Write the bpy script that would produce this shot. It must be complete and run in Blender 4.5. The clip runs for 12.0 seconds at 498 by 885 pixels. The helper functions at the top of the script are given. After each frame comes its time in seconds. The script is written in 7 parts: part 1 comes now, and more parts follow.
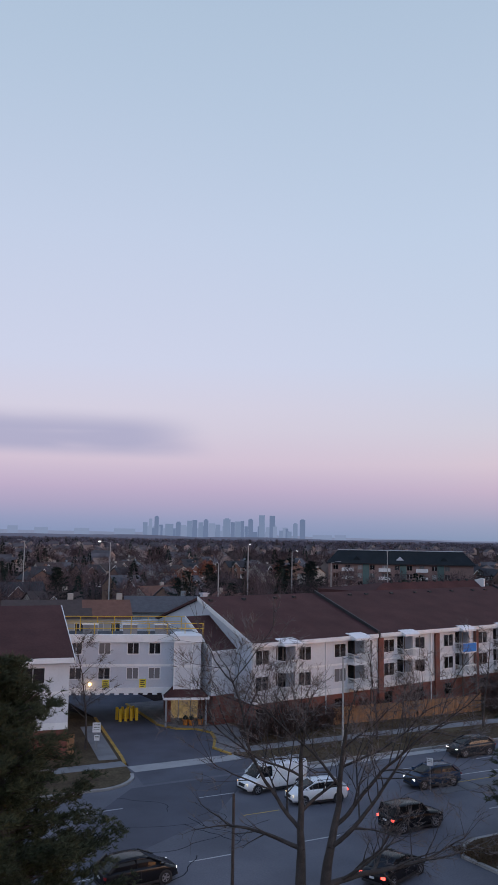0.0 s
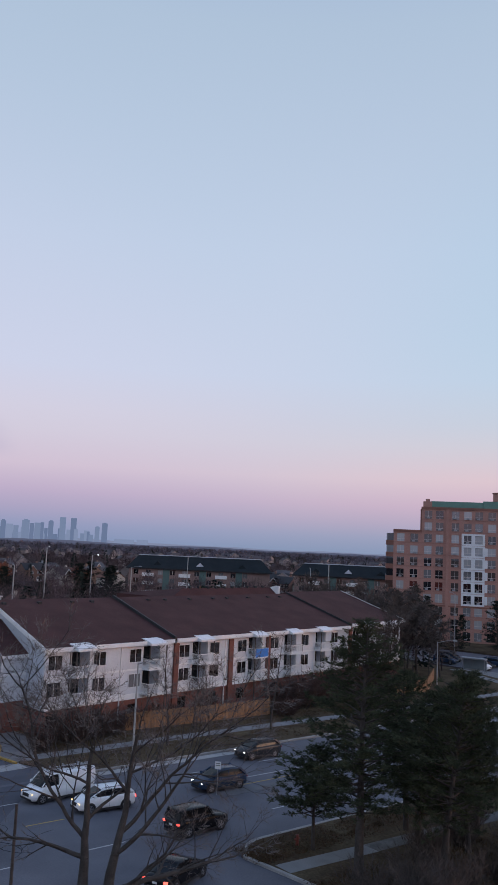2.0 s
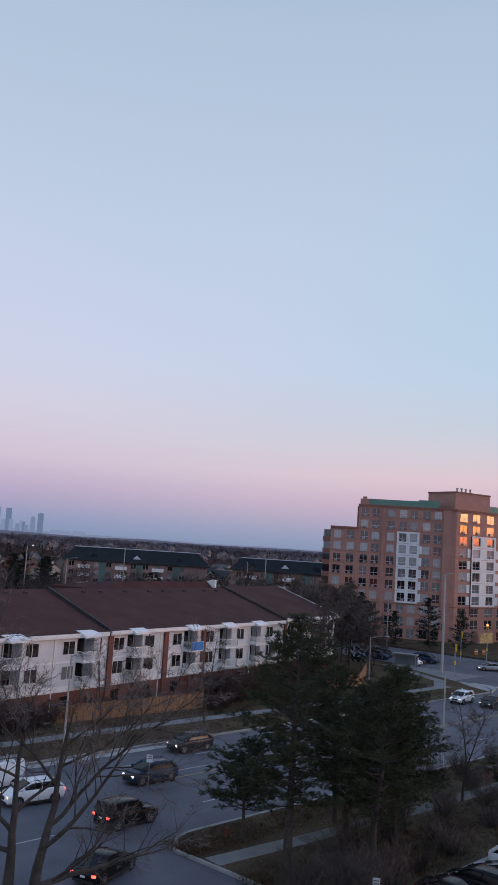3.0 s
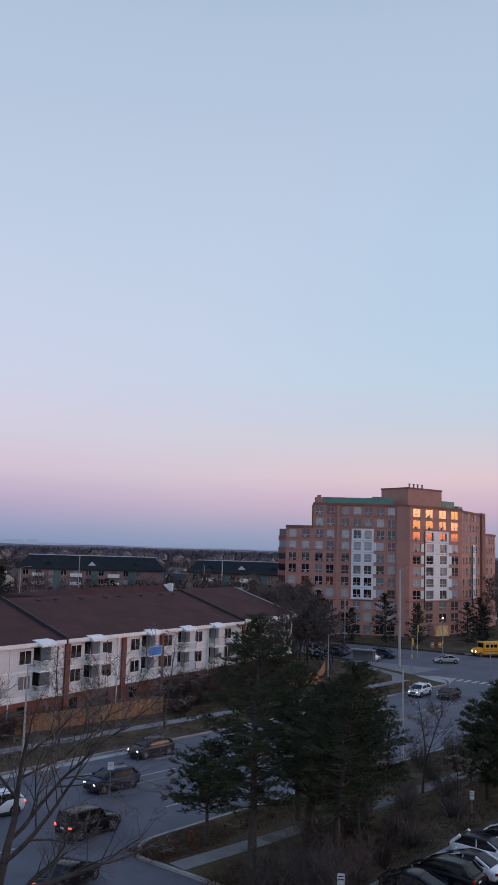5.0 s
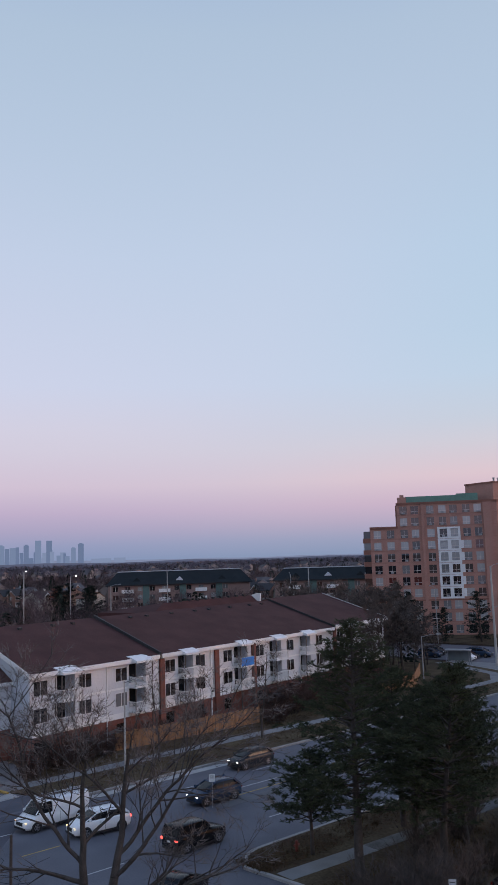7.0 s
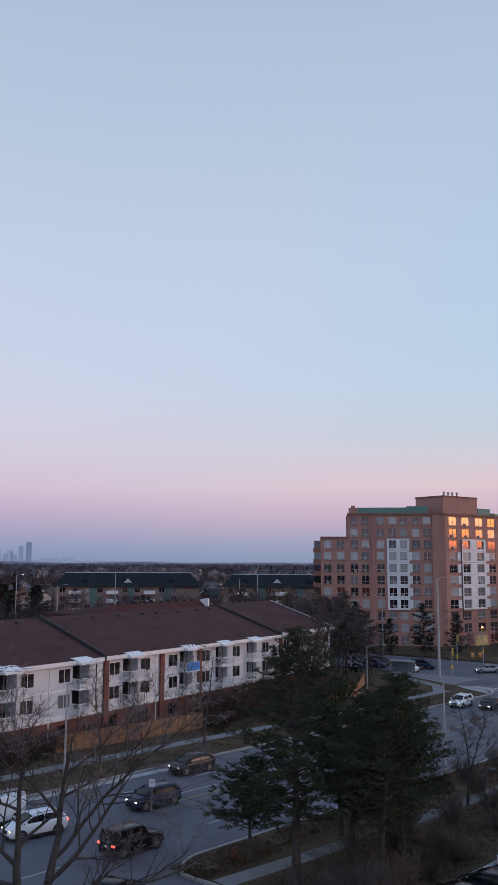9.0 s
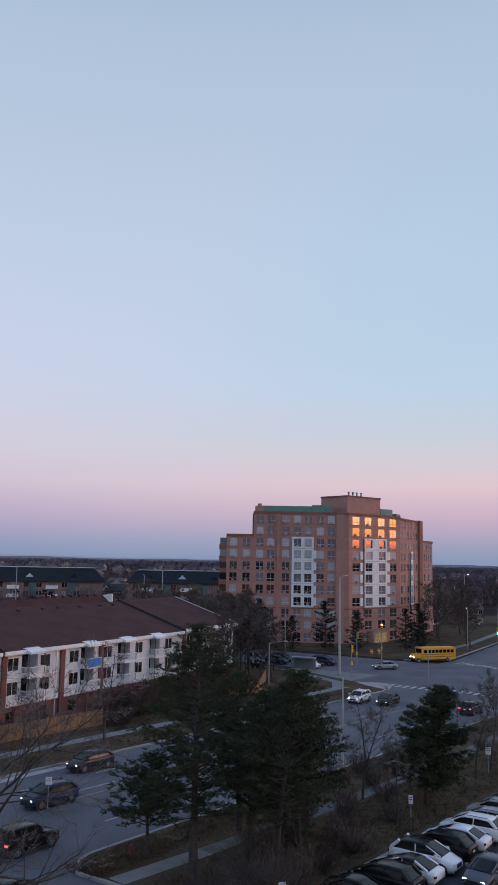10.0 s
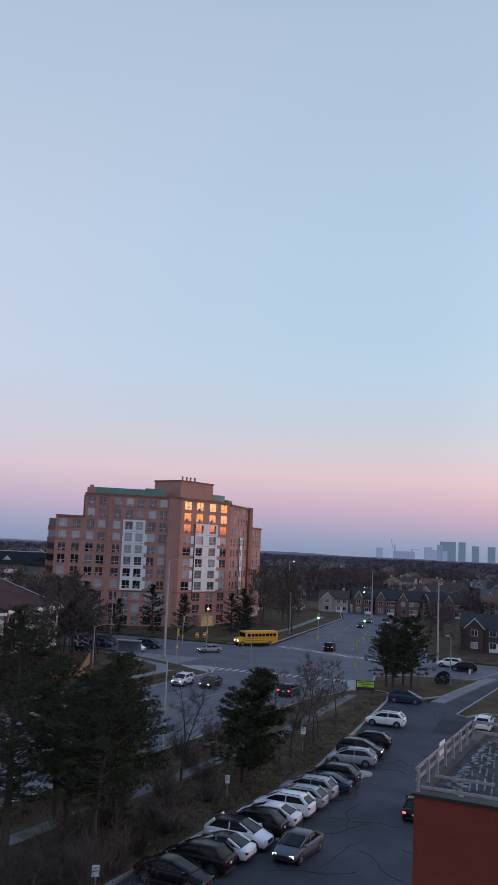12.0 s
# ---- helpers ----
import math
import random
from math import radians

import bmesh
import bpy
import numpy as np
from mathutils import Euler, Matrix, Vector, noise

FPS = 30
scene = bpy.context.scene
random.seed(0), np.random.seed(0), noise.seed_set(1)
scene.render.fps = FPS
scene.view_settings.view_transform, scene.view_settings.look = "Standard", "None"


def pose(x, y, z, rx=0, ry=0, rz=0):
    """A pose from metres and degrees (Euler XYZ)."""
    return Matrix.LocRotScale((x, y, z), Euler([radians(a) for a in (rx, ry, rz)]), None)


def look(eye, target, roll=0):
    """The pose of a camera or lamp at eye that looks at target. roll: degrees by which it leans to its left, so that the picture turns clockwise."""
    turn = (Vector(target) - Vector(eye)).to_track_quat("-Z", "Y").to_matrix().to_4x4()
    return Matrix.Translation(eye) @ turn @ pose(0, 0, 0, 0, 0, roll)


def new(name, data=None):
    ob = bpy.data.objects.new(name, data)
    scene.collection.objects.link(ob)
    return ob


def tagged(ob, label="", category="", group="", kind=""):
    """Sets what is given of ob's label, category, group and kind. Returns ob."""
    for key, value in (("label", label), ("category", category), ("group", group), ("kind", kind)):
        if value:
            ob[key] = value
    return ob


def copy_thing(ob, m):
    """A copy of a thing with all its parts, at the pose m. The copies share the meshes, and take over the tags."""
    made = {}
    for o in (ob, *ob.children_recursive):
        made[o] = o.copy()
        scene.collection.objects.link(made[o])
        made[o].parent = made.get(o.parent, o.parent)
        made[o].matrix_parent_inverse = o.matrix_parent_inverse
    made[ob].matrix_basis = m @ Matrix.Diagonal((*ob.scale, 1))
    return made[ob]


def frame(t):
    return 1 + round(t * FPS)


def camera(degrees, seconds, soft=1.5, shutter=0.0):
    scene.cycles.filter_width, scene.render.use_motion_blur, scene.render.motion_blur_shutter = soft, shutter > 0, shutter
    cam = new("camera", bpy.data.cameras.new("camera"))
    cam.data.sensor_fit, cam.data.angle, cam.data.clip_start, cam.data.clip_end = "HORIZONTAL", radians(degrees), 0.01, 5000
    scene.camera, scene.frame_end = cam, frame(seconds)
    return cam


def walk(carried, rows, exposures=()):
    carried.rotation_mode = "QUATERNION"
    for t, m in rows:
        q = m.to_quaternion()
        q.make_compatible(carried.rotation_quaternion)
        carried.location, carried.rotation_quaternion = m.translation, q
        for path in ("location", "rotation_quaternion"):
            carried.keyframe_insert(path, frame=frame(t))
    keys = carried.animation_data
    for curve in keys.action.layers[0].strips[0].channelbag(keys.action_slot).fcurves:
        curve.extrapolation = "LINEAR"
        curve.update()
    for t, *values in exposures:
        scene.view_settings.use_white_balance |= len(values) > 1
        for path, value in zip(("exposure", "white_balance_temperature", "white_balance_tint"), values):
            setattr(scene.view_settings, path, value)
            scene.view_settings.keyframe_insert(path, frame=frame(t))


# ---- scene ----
# a hand-held pan from a high window, 20 m above the street: seconds, yaw, pitch, roll
cam = camera(32.7, 12.0)
PATH = [
    (0.0, -28.1, 6.34, -0.9),
    (0.5, -32.03, 6.52, -1.57),
    (1.0, -34.5, 6.69, -2.38),
    (1.5, -37.98, 6.91, -2.9),
    (2.0, -41.33, 7.08, -2.6),
    (2.5, -44.13, 7.22, -3.07),
    (3.0, -45.5, 6.91, -3.66),
    (3.2, -45.54, 6.83, -3.98),
    (5.0, -48.45, 7.14, -1.69),
    (5.5, -49.44, 7.31, -1.1),
    (6.0, -47.7, 7.39, 0.88),
    (6.5, -45.08, 7.5, 1.73),
    (7.0, -42.78, 7.66, 1.75),
    (7.2, -42.28, 7.68, 1.78),
    (8.8, -43.11, 7.9, 0.38),
    (9.0, -46.12, 7.99, -0.25),
    (9.5, -51.16, 8.03, -1.19),
    (10.0, -52.42, 7.83, -1.08),
    (10.5, -53.26, 7.68, -0.89),
    (11.0, -55.84, 7.62, -1.27),
    (11.5, -61.95, 7.38, -1.99),
    (12.0, -63.73, 7.12, -2.58),
]
walk(cam, [(t, pose(0, 0, 20, 90 + p, r, y)) for t, y, p, r in PATH])

# ---- world and light ----
SUNSET = (0.61, -0.79)  # where the sun has just gone down
world = bpy.data.worlds.new("dusk_sky")
scene.world = world
world.use_nodes = True
wn, wl = world.node_tree.nodes, world.node_tree.links
wn.clear()


def wmath(op, a, b=None, c=None):
    n = wn.new("ShaderNodeMath")
    n.operation, n.use_clamp = op, False
    for i, v in enumerate((a, b, c)):
        if v is None:
            continue
        if isinstance(v, (int, float)):
            n.inputs[i].default_value = v
        else:
            wl.new(v, n.inputs[i])
    return n.outputs[0]


def wsmooth(v, lo, hi):
    n = wn.new("ShaderNodeMapRange")
    n.interpolation_type = "SMOOTHSTEP"
    wl.new(v, n.inputs[0])
    n.inputs[1].default_value, n.inputs[2].default_value = lo, hi
    return n.outputs[0]


def wramp(v, stops):
    n = wn.new("ShaderNodeValToRGB")
    wl.new(v, n.inputs[0])
    el = n.color_ramp.elements
    el[0].position, el[0].color = stops[0][0], (*stops[0][1], 1)
    el[1].position, el[1].color = stops[-1][0], (*stops[-1][1], 1)
    for p, c in stops[1:-1]:
        e = el.new(p)
        e.color = (*c, 1)
    return n.outputs[0]


def wmix(blend, fac, a, b):
    n = wn.new("ShaderNodeMix")
    n.data_type, n.blend_type = "RGBA", blend
    for i, v in ((0, fac), (6, a), (7, b)):
        if isinstance(v, (int, float)):
            n.inputs[i].default_value = v
        elif isinstance(v, tuple):
            n.inputs[i].default_value = (*v, 1)
        else:
            wl.new(v, n.inputs[i])
    return n.outputs[2]


def lin(r, g, b):
    """Linear colour from 8-bit display values."""
    return tuple(((c / 255 + 0.055) / 1.055) ** 2.4 if c > 10 else c / 3295 for c in (r, g, b))


coord = wn.new("ShaderNodeTexCoord").outputs["Generated"]
sep = wn.new("ShaderNodeSeparateXYZ")
wl.new(coord, sep.inputs[0])
sx, sy, sz = sep.outputs
base = wramp(sz, [(0.0, lin(136, 152, 183)), (0.018, lin(152, 160, 190)), (0.036, lin(175, 168, 195)), (0.056, lin(194, 178, 202)),
                  (0.085, lin(209, 195, 211)), (0.125, lin(206, 203, 219)), (0.2, lin(198, 208, 230)), (0.34, lin(190, 205, 228)),
                  (0.55, lin(174, 193, 216)), (0.8, lin(130, 158, 205)), (1.0, lin(112, 142, 198))])
# pink belt a little stronger and the zenith bluer away from the sunset's opposite
toward = wmath("ADD", wmath("MULTIPLY", sx, SUNSET[0]), wmath("MULTIPLY", sy, SUNSET[1]))
warm = wsmooth(toward, 0.35, 1.0)
lift = wramp(sz, [(0.0, (1.5, 1.05, 0.9)), (0.06, (1.9, 1.2, 0.85)), (0.12, (2.2, 1.75, 1.5)), (0.35, (1.7, 1.6, 1.6)), (1.0, (1.1, 1.15, 1.25))])
sky = wmix("MULTIPLY", warm, base, lift)
# afterglow low over the sunset
core = wmath("MULTIPLY", wsmooth(toward, 0.965, 0.993), wsmooth(sz, 0.008, 0.022))
glow = wramp(sz, [(0.0, (1.5, 0.2, 0.06)), (0.02, (7.0, 1.3, 0.3)), (0.034, (8.5, 2.6, 0.4)), (0.055, (9.0, 3.6, 0.5)), (0.085, (1.6, 0.7, 0.2)), (0.16, (0.0, 0.0, 0.0))])
sky = wmix("ADD", core, sky, glow)
# clearer and cooler above, more peach below, towards the right of the belt
EASTING = (math.sin(radians(76)), math.cos(radians(76)))
turn_ = wsmooth(wmath("ADD", wmath("MULTIPLY", sx, EASTING[0]), wmath("MULTIPLY", sy, EASTING[1])), 0.8, 1.02)
cool = wramp(sz, [(0.0, (0.98, 1.0, 1.0)), (0.05, (1.1, 0.975, 0.96)), (0.09, (1.12, 1.0, 0.93)), (0.15, (0.9, 1.0, 0.97)), (0.25, (0.82, 0.985, 0.98)), (0.6, (0.82, 0.97, 0.99))])
sky = wmix("MULTIPLY", turn_, sky, cool)
west_side = wsmooth(wmath("ADD", wmath("MULTIPLY", sx, math.sin(radians(15))), wmath("MULTIPLY", sy, math.cos(radians(15)))), 0.85, 1.0)
violet = wramp(sz, [(0.0, (0.92, 0.94, 1.0)), (0.05, (0.9, 0.91, 0.985)), (0.09, (0.97, 0.95, 1.0)), (0.15, (1.06, 1.0, 1.01)), (1.0, (1.06, 1.0, 1.01))])
sky = wmix("MULTIPLY", west_side, sky, violet)
# one thin violet cloud bank, low, opposite
cn = wn.new("ShaderNodeTexNoise")
cm = wn.new("ShaderNodeMapping")
wl.new(coord, cm.inputs[0])
cm.inputs[3].default_value = (5, 5, 40)
wl.new(cm.outputs[0], cn.inputs[0])
cn.inputs["Scale"].default_value, cn.inputs["Detail"].default_value = 1.3, 1.5
CLOUD = (math.sin(radians(12)), math.cos(radians(12)))
along = wmath("ADD", wmath("MULTIPLY", sx, CLOUD[0]), wmath("MULTIPLY", sy, CLOUD[1]))
bank = wmath("MULTIPLY", wsmooth(along, 0.964, 0.985), wmath("MULTIPLY", wsmooth(sz, 0.086, 0.104), wmath("SUBTRACT", 1.0, wsmooth(sz, 0.12, 0.148))))
bank = wmath("MULTIPLY", bank, wsmooth(cn.outputs[0], 0.0, 0.5))
sky = wmix("MIX", wmath("MULTIPLY", bank, 0.85), sky, lin(166, 166, 198))
nishita = wn.new("ShaderNodeTexSky")
nishita.sky_type, nishita.sun_disc = "NISHITA", False
nishita.sun_elevation, nishita.sun_rotation = radians(1.0), math.atan2(SUNSET[0], SUNSET[1])
sky = wmix("ADD", 0.02, sky, nishita.outputs[0])
bg, out = wn.new("ShaderNodeBackground"), wn.new("ShaderNodeOutputWorld")
wl.new(sky, bg.inputs[0])
wl.new(bg.outputs[0], out.inputs[0])
bg.inputs[1].default_value = 1.0

sun = new("sun", bpy.data.lights.new("sun", "SUN"))
sun.data.energy, sun.data.angle, sun.data.color = 0.32, radians(12), (1.0, 0.64, 0.44)
sun.matrix_world = look((0, 0, 100), (-SUNSET[0] * 100, -SUNSET[1] * 100, 100 - 19))


# ---- materials ----
def mat(name, color, rough=0.8, vary=0.15, scale=1.5, fine=20.0, metal=0.0, bump=0.0, emit=None, power=0.0, per_object=0.0, per_island=0.0, spec=0.5, alt=None):
    """A surface with variation at two scales and optional relief; per_object and per_island vary its brightness piece by piece."""
    m = bpy.data.materials.new(name)
    m.use_nodes = True
    nt = m.node_tree
    N, L = nt.nodes, nt.links
    b = N["Principled BSDF"]
    b.inputs["Roughness"].default_value, b.inputs["Metallic"].default_value = rough, metal
    b.inputs["Specular IOR Level"].default_value = spec
    tc = N.new("ShaderNodeTexCoord")
    geo = N.new("ShaderNodeNewGeometry")

    def nz(s, d):
        n = N.new("ShaderNodeTexNoise")
        n.inputs["Scale"].default_value, n.inputs["Detail"].default_value = s, d
        L.new(geo.outputs["Position"], n.inputs["Vector"])
        return n.outputs[0]

    def mx(blend, fac, a, c):
        n = N.new("ShaderNodeMix")
        n.data_type, n.blend_type = "RGBA", blend
        for i, v in ((0, fac), (6, a), (7, c)):
            if isinstance(v, (int, float)):
                n.inputs[i].default_value = v
            elif isinstance(v, tuple):
                n.inputs[i].default_value = (*v[:3], 1)
            else:
                L.new(v, n.inputs[i])
        return n.outputs[2]

    def rng(v, lo, hi, a=0.0, z=1.0):
        n = N.new("ShaderNodeMapRange")
        L.new(v, n.inputs[0])
        for i, q in zip((1, 2, 3, 4), (a, z, lo, hi)):
            n.inputs[i].default_value = q
        return n.outputs[0]

    col = tuple(color)
    if vary > 0:
        big = nz(scale, 4)
        dark = tuple(c * (1 - vary) for c in color)
        light = tuple(min(1, c * (1 + vary)) for c in color)
        col = mx("MIX", rng(big, 0, 1, 0.3, 0.7), dark, alt if alt else light)
        small = nz(fine, 3)
        col = mx("MULTIPLY", 1.0, col, N_gray(nt, rng(small, 1 - vary * 0.8, 1 + vary * 0.8, 0.25, 0.75)))
        if bump:
            bp = N.new("ShaderNodeBump")
            bp.inputs["Strength"].default_value, bp.inputs["Distance"].default_value = bump, 0.03
            L.new(small, bp.inputs["Height"])
            L.new(bp.outputs[0], b.inputs["Normal"])
    if per_object:
        oi = N.new("ShaderNodeObjectInfo")
        col = mx("MULTIPLY", 1.0, col, N_gray(nt, rng(oi.outputs["Random"], 1 - per_object, 1 + per_object)))
    if per_island:
        col = mx("MULTIPLY", 1.0, col, N_gray(nt, rng(geo.outputs["Random Per Island"], 1 - per_island, 1 + per_island)))
    if isinstance(col, tuple):
        b.inputs["Base Color"].default_value = (*col[:3], 1)
    else:
        L.new(col, b.inputs["Base Color"])
    if emit:
        b.inputs["Emission Color"].default_value = (*emit, 1)
        b.inputs["Emission Strength"].default_value = power
    return m


def N_gray(nt, v):
    n = nt.nodes.new("ShaderNodeCombineColor")
    for i in range(3):
        nt.links.new(v, n.inputs[i])
    return n.outputs[0]


def brick_mat(name, a, b, mortar, along=(1, 0)):
    """Fine brickwork for walls seen from afar: courses by height, bonds along the wall."""
    m = mat(name, a, 0.9, 0.18, 0.5, 8)
    nt = m.node_tree
    N, L = nt.nodes, nt.links
    bs = N["Principled BSDF"]
    old = bs.inputs["Base Color"].links[0].from_socket
    geo = N.new("ShaderNodeNewGeometry")
    sp = N.new("ShaderNodeSeparateXYZ")
    L.new(geo.outputs["Position"], sp.inputs[0])
    ax = N.new("ShaderNodeMath")
    ax.operation = "MULTIPLY_ADD"
    ay = N.new("ShaderNodeMath")
    ay.operation = "MULTIPLY"
    L.new(sp.outputs[1], ay.inputs[0])
    ay.inputs[1].default_value = along[1]
    L.new(sp.outputs[0], ax.inputs[0])
    ax.inputs[1].default_value = along[0]
    L.new(ay.outputs[0], ax.inputs[2])
    cv = N.new("ShaderNodeCombineXYZ")
    L.new(ax.outputs[0], cv.inputs[0])
    L.new(sp.outputs[2], cv.inputs[1])
    br = N.new("ShaderNodeTexBrick")
    L.new(cv.outputs[0], br.inputs[0])
    br.inputs["Scale"].default_value = 1.0
    br.inputs["Brick Width"].default_value, br.inputs["Row Height"].default_value, br.inputs["Mortar Size"].default_value = 0.22, 0.075, 0.006
    br.inputs["Color1"].default_value, br.inputs["Color2"].default_value = (*a, 1), (*b, 1)
    br.inputs["Mortar"].default_value = (*mortar, 1)
    mixn = N.new("ShaderNodeMix")
    mixn.data_type, mixn.blend_type = "RGBA", "MIX"
    mixn.inputs[0].default_value = 0.6
    L.new(old, mixn.inputs[6])
    L.new(br.outputs[0], mixn.inputs[7])
    L.new(mixn.outputs[2], bs.inputs["Base Color"])
    return m


def pane_mat(name, stops=((0.0, (0.015, 0.016, 0.02)), (0.28, (0.05, 0.05, 0.055)), (0.45, (0.16, 0.16, 0.165)), (0.72, (0.36, 0.36, 0.36)), (0.93, (0.09, 0.05, 0.04)))):
    """Window glass over dark rooms, some with pale blinds."""
    m = bpy.data.materials.new(name)
    m.use_nodes = True
    N, L = m.node_tree.nodes, m.node_tree.links
    b = N["Principled BSDF"]
    b.inputs["Roughness"].default_value, b.inputs["IOR"].default_value = 0.012, 1.9
    oi = N.new("ShaderNodeObjectInfo")
    r = N.new("ShaderNodeValToRGB")
    L.new(oi.outputs["Random"], r.inputs[0])
    r.color_ramp.interpolation = "CONSTANT"
    e = r.color_ramp.elements
    for i, (p, c) in enumerate(stops):
        q = e[i] if i < 2 else e.new(p)
        q.position, q.color = p, (*c, 1)
    L.new(r.outputs[0], b.inputs["Base Color"])
    return m


ASPHALT = mat("asphalt", (0.108, 0.109, 0.13), 0.8, 0.24, 0.16, 9, bump=0.3, alt=(0.14, 0.139, 0.16), spec=0.4)
PATCH = mat("asphalt_patch", (0.086, 0.087, 0.107), 0.85, 0.22, 0.3, 12, bump=0.3)
DARK_PATCH = mat("fresh_asphalt", (0.07, 0.071, 0.09), 0.85, 0.18, 0.3, 12, bump=0.3)
GRASS = mat("winter_grass", (0.115, 0.08, 0.056), 0.95, 0.45, 0.3, 5, bump=0.9, alt=(0.122, 0.096, 0.06), spec=0.05)
EARTH = mat("ground_cover", (0.058, 0.043, 0.038), 0.95, 0.35, 0.05, 2.5, alt=(0.07, 0.052, 0.045), spec=0.0)
# darker than the road: shade from the unbuilt block behind the window, put into colour
LOT_SHADED_ASPHALT = mat("shade_darkened_lot_asphalt", (0.042, 0.047, 0.06), 0.85, 0.3, 0.2, 7, bump=0.3, alt=(0.062, 0.069, 0.085), spec=0.3)
MEDIAN = mat("worn_median_concrete", (0.12, 0.12, 0.125), 0.9, 0.2, 0.6, 14)
CONCRETE = mat("concrete", (0.36, 0.35, 0.34), 0.9, 0.14, 0.6, 14, bump=0.2)
KERB = mat("kerb_concrete", (0.3, 0.29, 0.28), 0.9, 0.2, 0.6, 14)
KERB_Y = mat("yellow_kerb_paint", (0.42, 0.26, 0.05), 0.8, 0.25, 1.5, 12)
LINE = mat("road_paint_white", (0.42, 0.42, 0.42), 0.8, 0.25, 1.2, 14)
LINE_Y = mat("road_paint_yellow", (0.4, 0.28, 0.08), 0.8, 0.25, 1.2, 14)
CRACK = mat("tar_crack", (0.03, 0.031, 0.036), 0.95, 0.1, spec=0.05)
LOT_PATCH = mat("lot_patch_asphalt", (0.036, 0.04, 0.052), 0.9, 0.25, 0.3, 9, bump=0.3, spec=0.2)
SIDING = mat("pale_grey_siding", (0.66, 0.67, 0.7), 0.75, 0.07, 0.4, 6)
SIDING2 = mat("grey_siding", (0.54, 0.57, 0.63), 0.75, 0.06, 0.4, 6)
TRIM = mat("white_trim", (0.8, 0.8, 0.8), 0.6, 0.05, 0.8, 10)
ROOF = mat("brown_shingles", (0.074, 0.034, 0.032), 0.95, 0.18, 0.3, 5, bump=0.5, spec=0.2)
ROOF_EDGE = mat("dark_roof_edge", (0.02, 0.02, 0.024), 0.7, 0.1)
ROOF_GREEN = mat("dark_green_shingles", (0.022, 0.029, 0.034), 0.95, 0.15, 0.3, 4, spec=0.15)
RED_BRICK = brick_mat("red_brick", (0.2, 0.065, 0.045), (0.15, 0.05, 0.04), (0.22, 0.15, 0.13), (0.99, 0.16))
TOWER_BRICK = brick_mat("tower_brick", (0.43, 0.225, 0.185), (0.37, 0.185, 0.15), (0.42, 0.3, 0.26), (0.7, -0.7))
TOWER_TRIM = mat("tower_band_brick", (0.26, 0.12, 0.09), 0.9, 0.12, 0.5, 8)
TOWER_SILL = mat("tower_sill_brick", (0.35, 0.18, 0.145), 0.9, 0.12, 0.5, 8)
TOWER_WHITE = mat("white_panel", (0.74, 0.75, 0.77), 0.6, 0.05, 0.6, 8)
TOWER_GREEN = mat("green_copper_panel", (0.13, 0.26, 0.22), 0.6, 0.12, 0.5, 5)
DARK_BRICK = brick_mat("dark_red_brick", (0.22, 0.038, 0.022), (0.17, 0.03, 0.02), (0.17, 0.05, 0.038), (0, 1))
PANE = pane_mat("window_glass")
PANE_DIM = pane_mat("dim_brown_window_glass", ((0.0, (0.012, 0.011, 0.011)), (0.35, (0.03, 0.022, 0.02)), (0.7, (0.05, 0.036, 0.032)), (0.86, (0.2, 0.19, 0.19))))
PANE_TOWER = pane_mat("curtained_window_glass", ((0.0, (0.02, 0.02, 0.025)), (0.2, (0.08, 0.065, 0.062)), (0.42, (0.2, 0.2, 0.21)), (0.6, (0.4, 0.4, 0.41)), (0.93, (0.12, 0.035, 0.03))))
FRAME_W = mat("white_window_frame", (0.72, 0.72, 0.73), 0.5, 0.04)
FRAME_D = mat("pale_window_frame", (0.6, 0.52, 0.5), 0.6, 0.08)
WOOD = mat("cedar_fence_board", (0.3, 0.16, 0.08), 0.85, 0.2, 2.0, 25, per_object=0.22)
WOOD_OLD = mat("weathered_timber_rail", (0.3, 0.27, 0.26), 0.9, 0.2, 2.0, 20)
BARK = mat("grey_brown_bark", (0.062, 0.052, 0.047), 0.95, 0.3, 3.0, 25, bump=0.6)
PALE_TWIG = mat("pale_bare_twigs", (0.15, 0.125, 0.115), 0.95, 0.2, 0.5, 5, per_island=0.35)
TWIG = mat("bare_twigs", (0.1, 0.078, 0.068), 0.95, 0.2, 0.5, 5, per_island=0.3)
NEEDLE = mat("pine_needles", (0.045, 0.054, 0.032), 0.9, 0.3, 0.5, 5, per_island=0.45, alt=(0.074, 0.08, 0.044), spec=0.08)
SPRUCE = mat("spruce_needles", (0.018, 0.026, 0.02), 0.9, 0.3, 0.3, 3, per_island=0.4, spec=0.15)
WOODS = mat("bare_woods_twigs", (0.082, 0.06, 0.063), 0.95, 0.5, 0.045, 0.4, per_island=0.35, alt=(0.165, 0.122, 0.128), spec=0.05)
# the same woods farther off, haze put into a paler, bluer base colour
WOODS_HAZED = mat("haze_tinted_woods", (0.115, 0.11, 0.145), 0.95, 0.45, 0.012, 0.09, per_island=0.25, alt=(0.195, 0.178, 0.22), spec=0.05)
RUST = mat("rust_red_leaves", (0.2, 0.06, 0.03), 0.9, 0.2, 0.4, 5, per_island=0.3)
STEEL = mat("galvanised_steel", (0.3, 0.31, 0.33), 0.55, 0.12, 1.0, 12, metal=0.4)
POLE_C = mat("concrete_pole", (0.4, 0.39, 0.38), 0.85, 0.1, 1.0, 12)
POLE_W = mat("dark_wood_pole", (0.09, 0.07, 0.06), 0.9, 0.2, 2, 15)
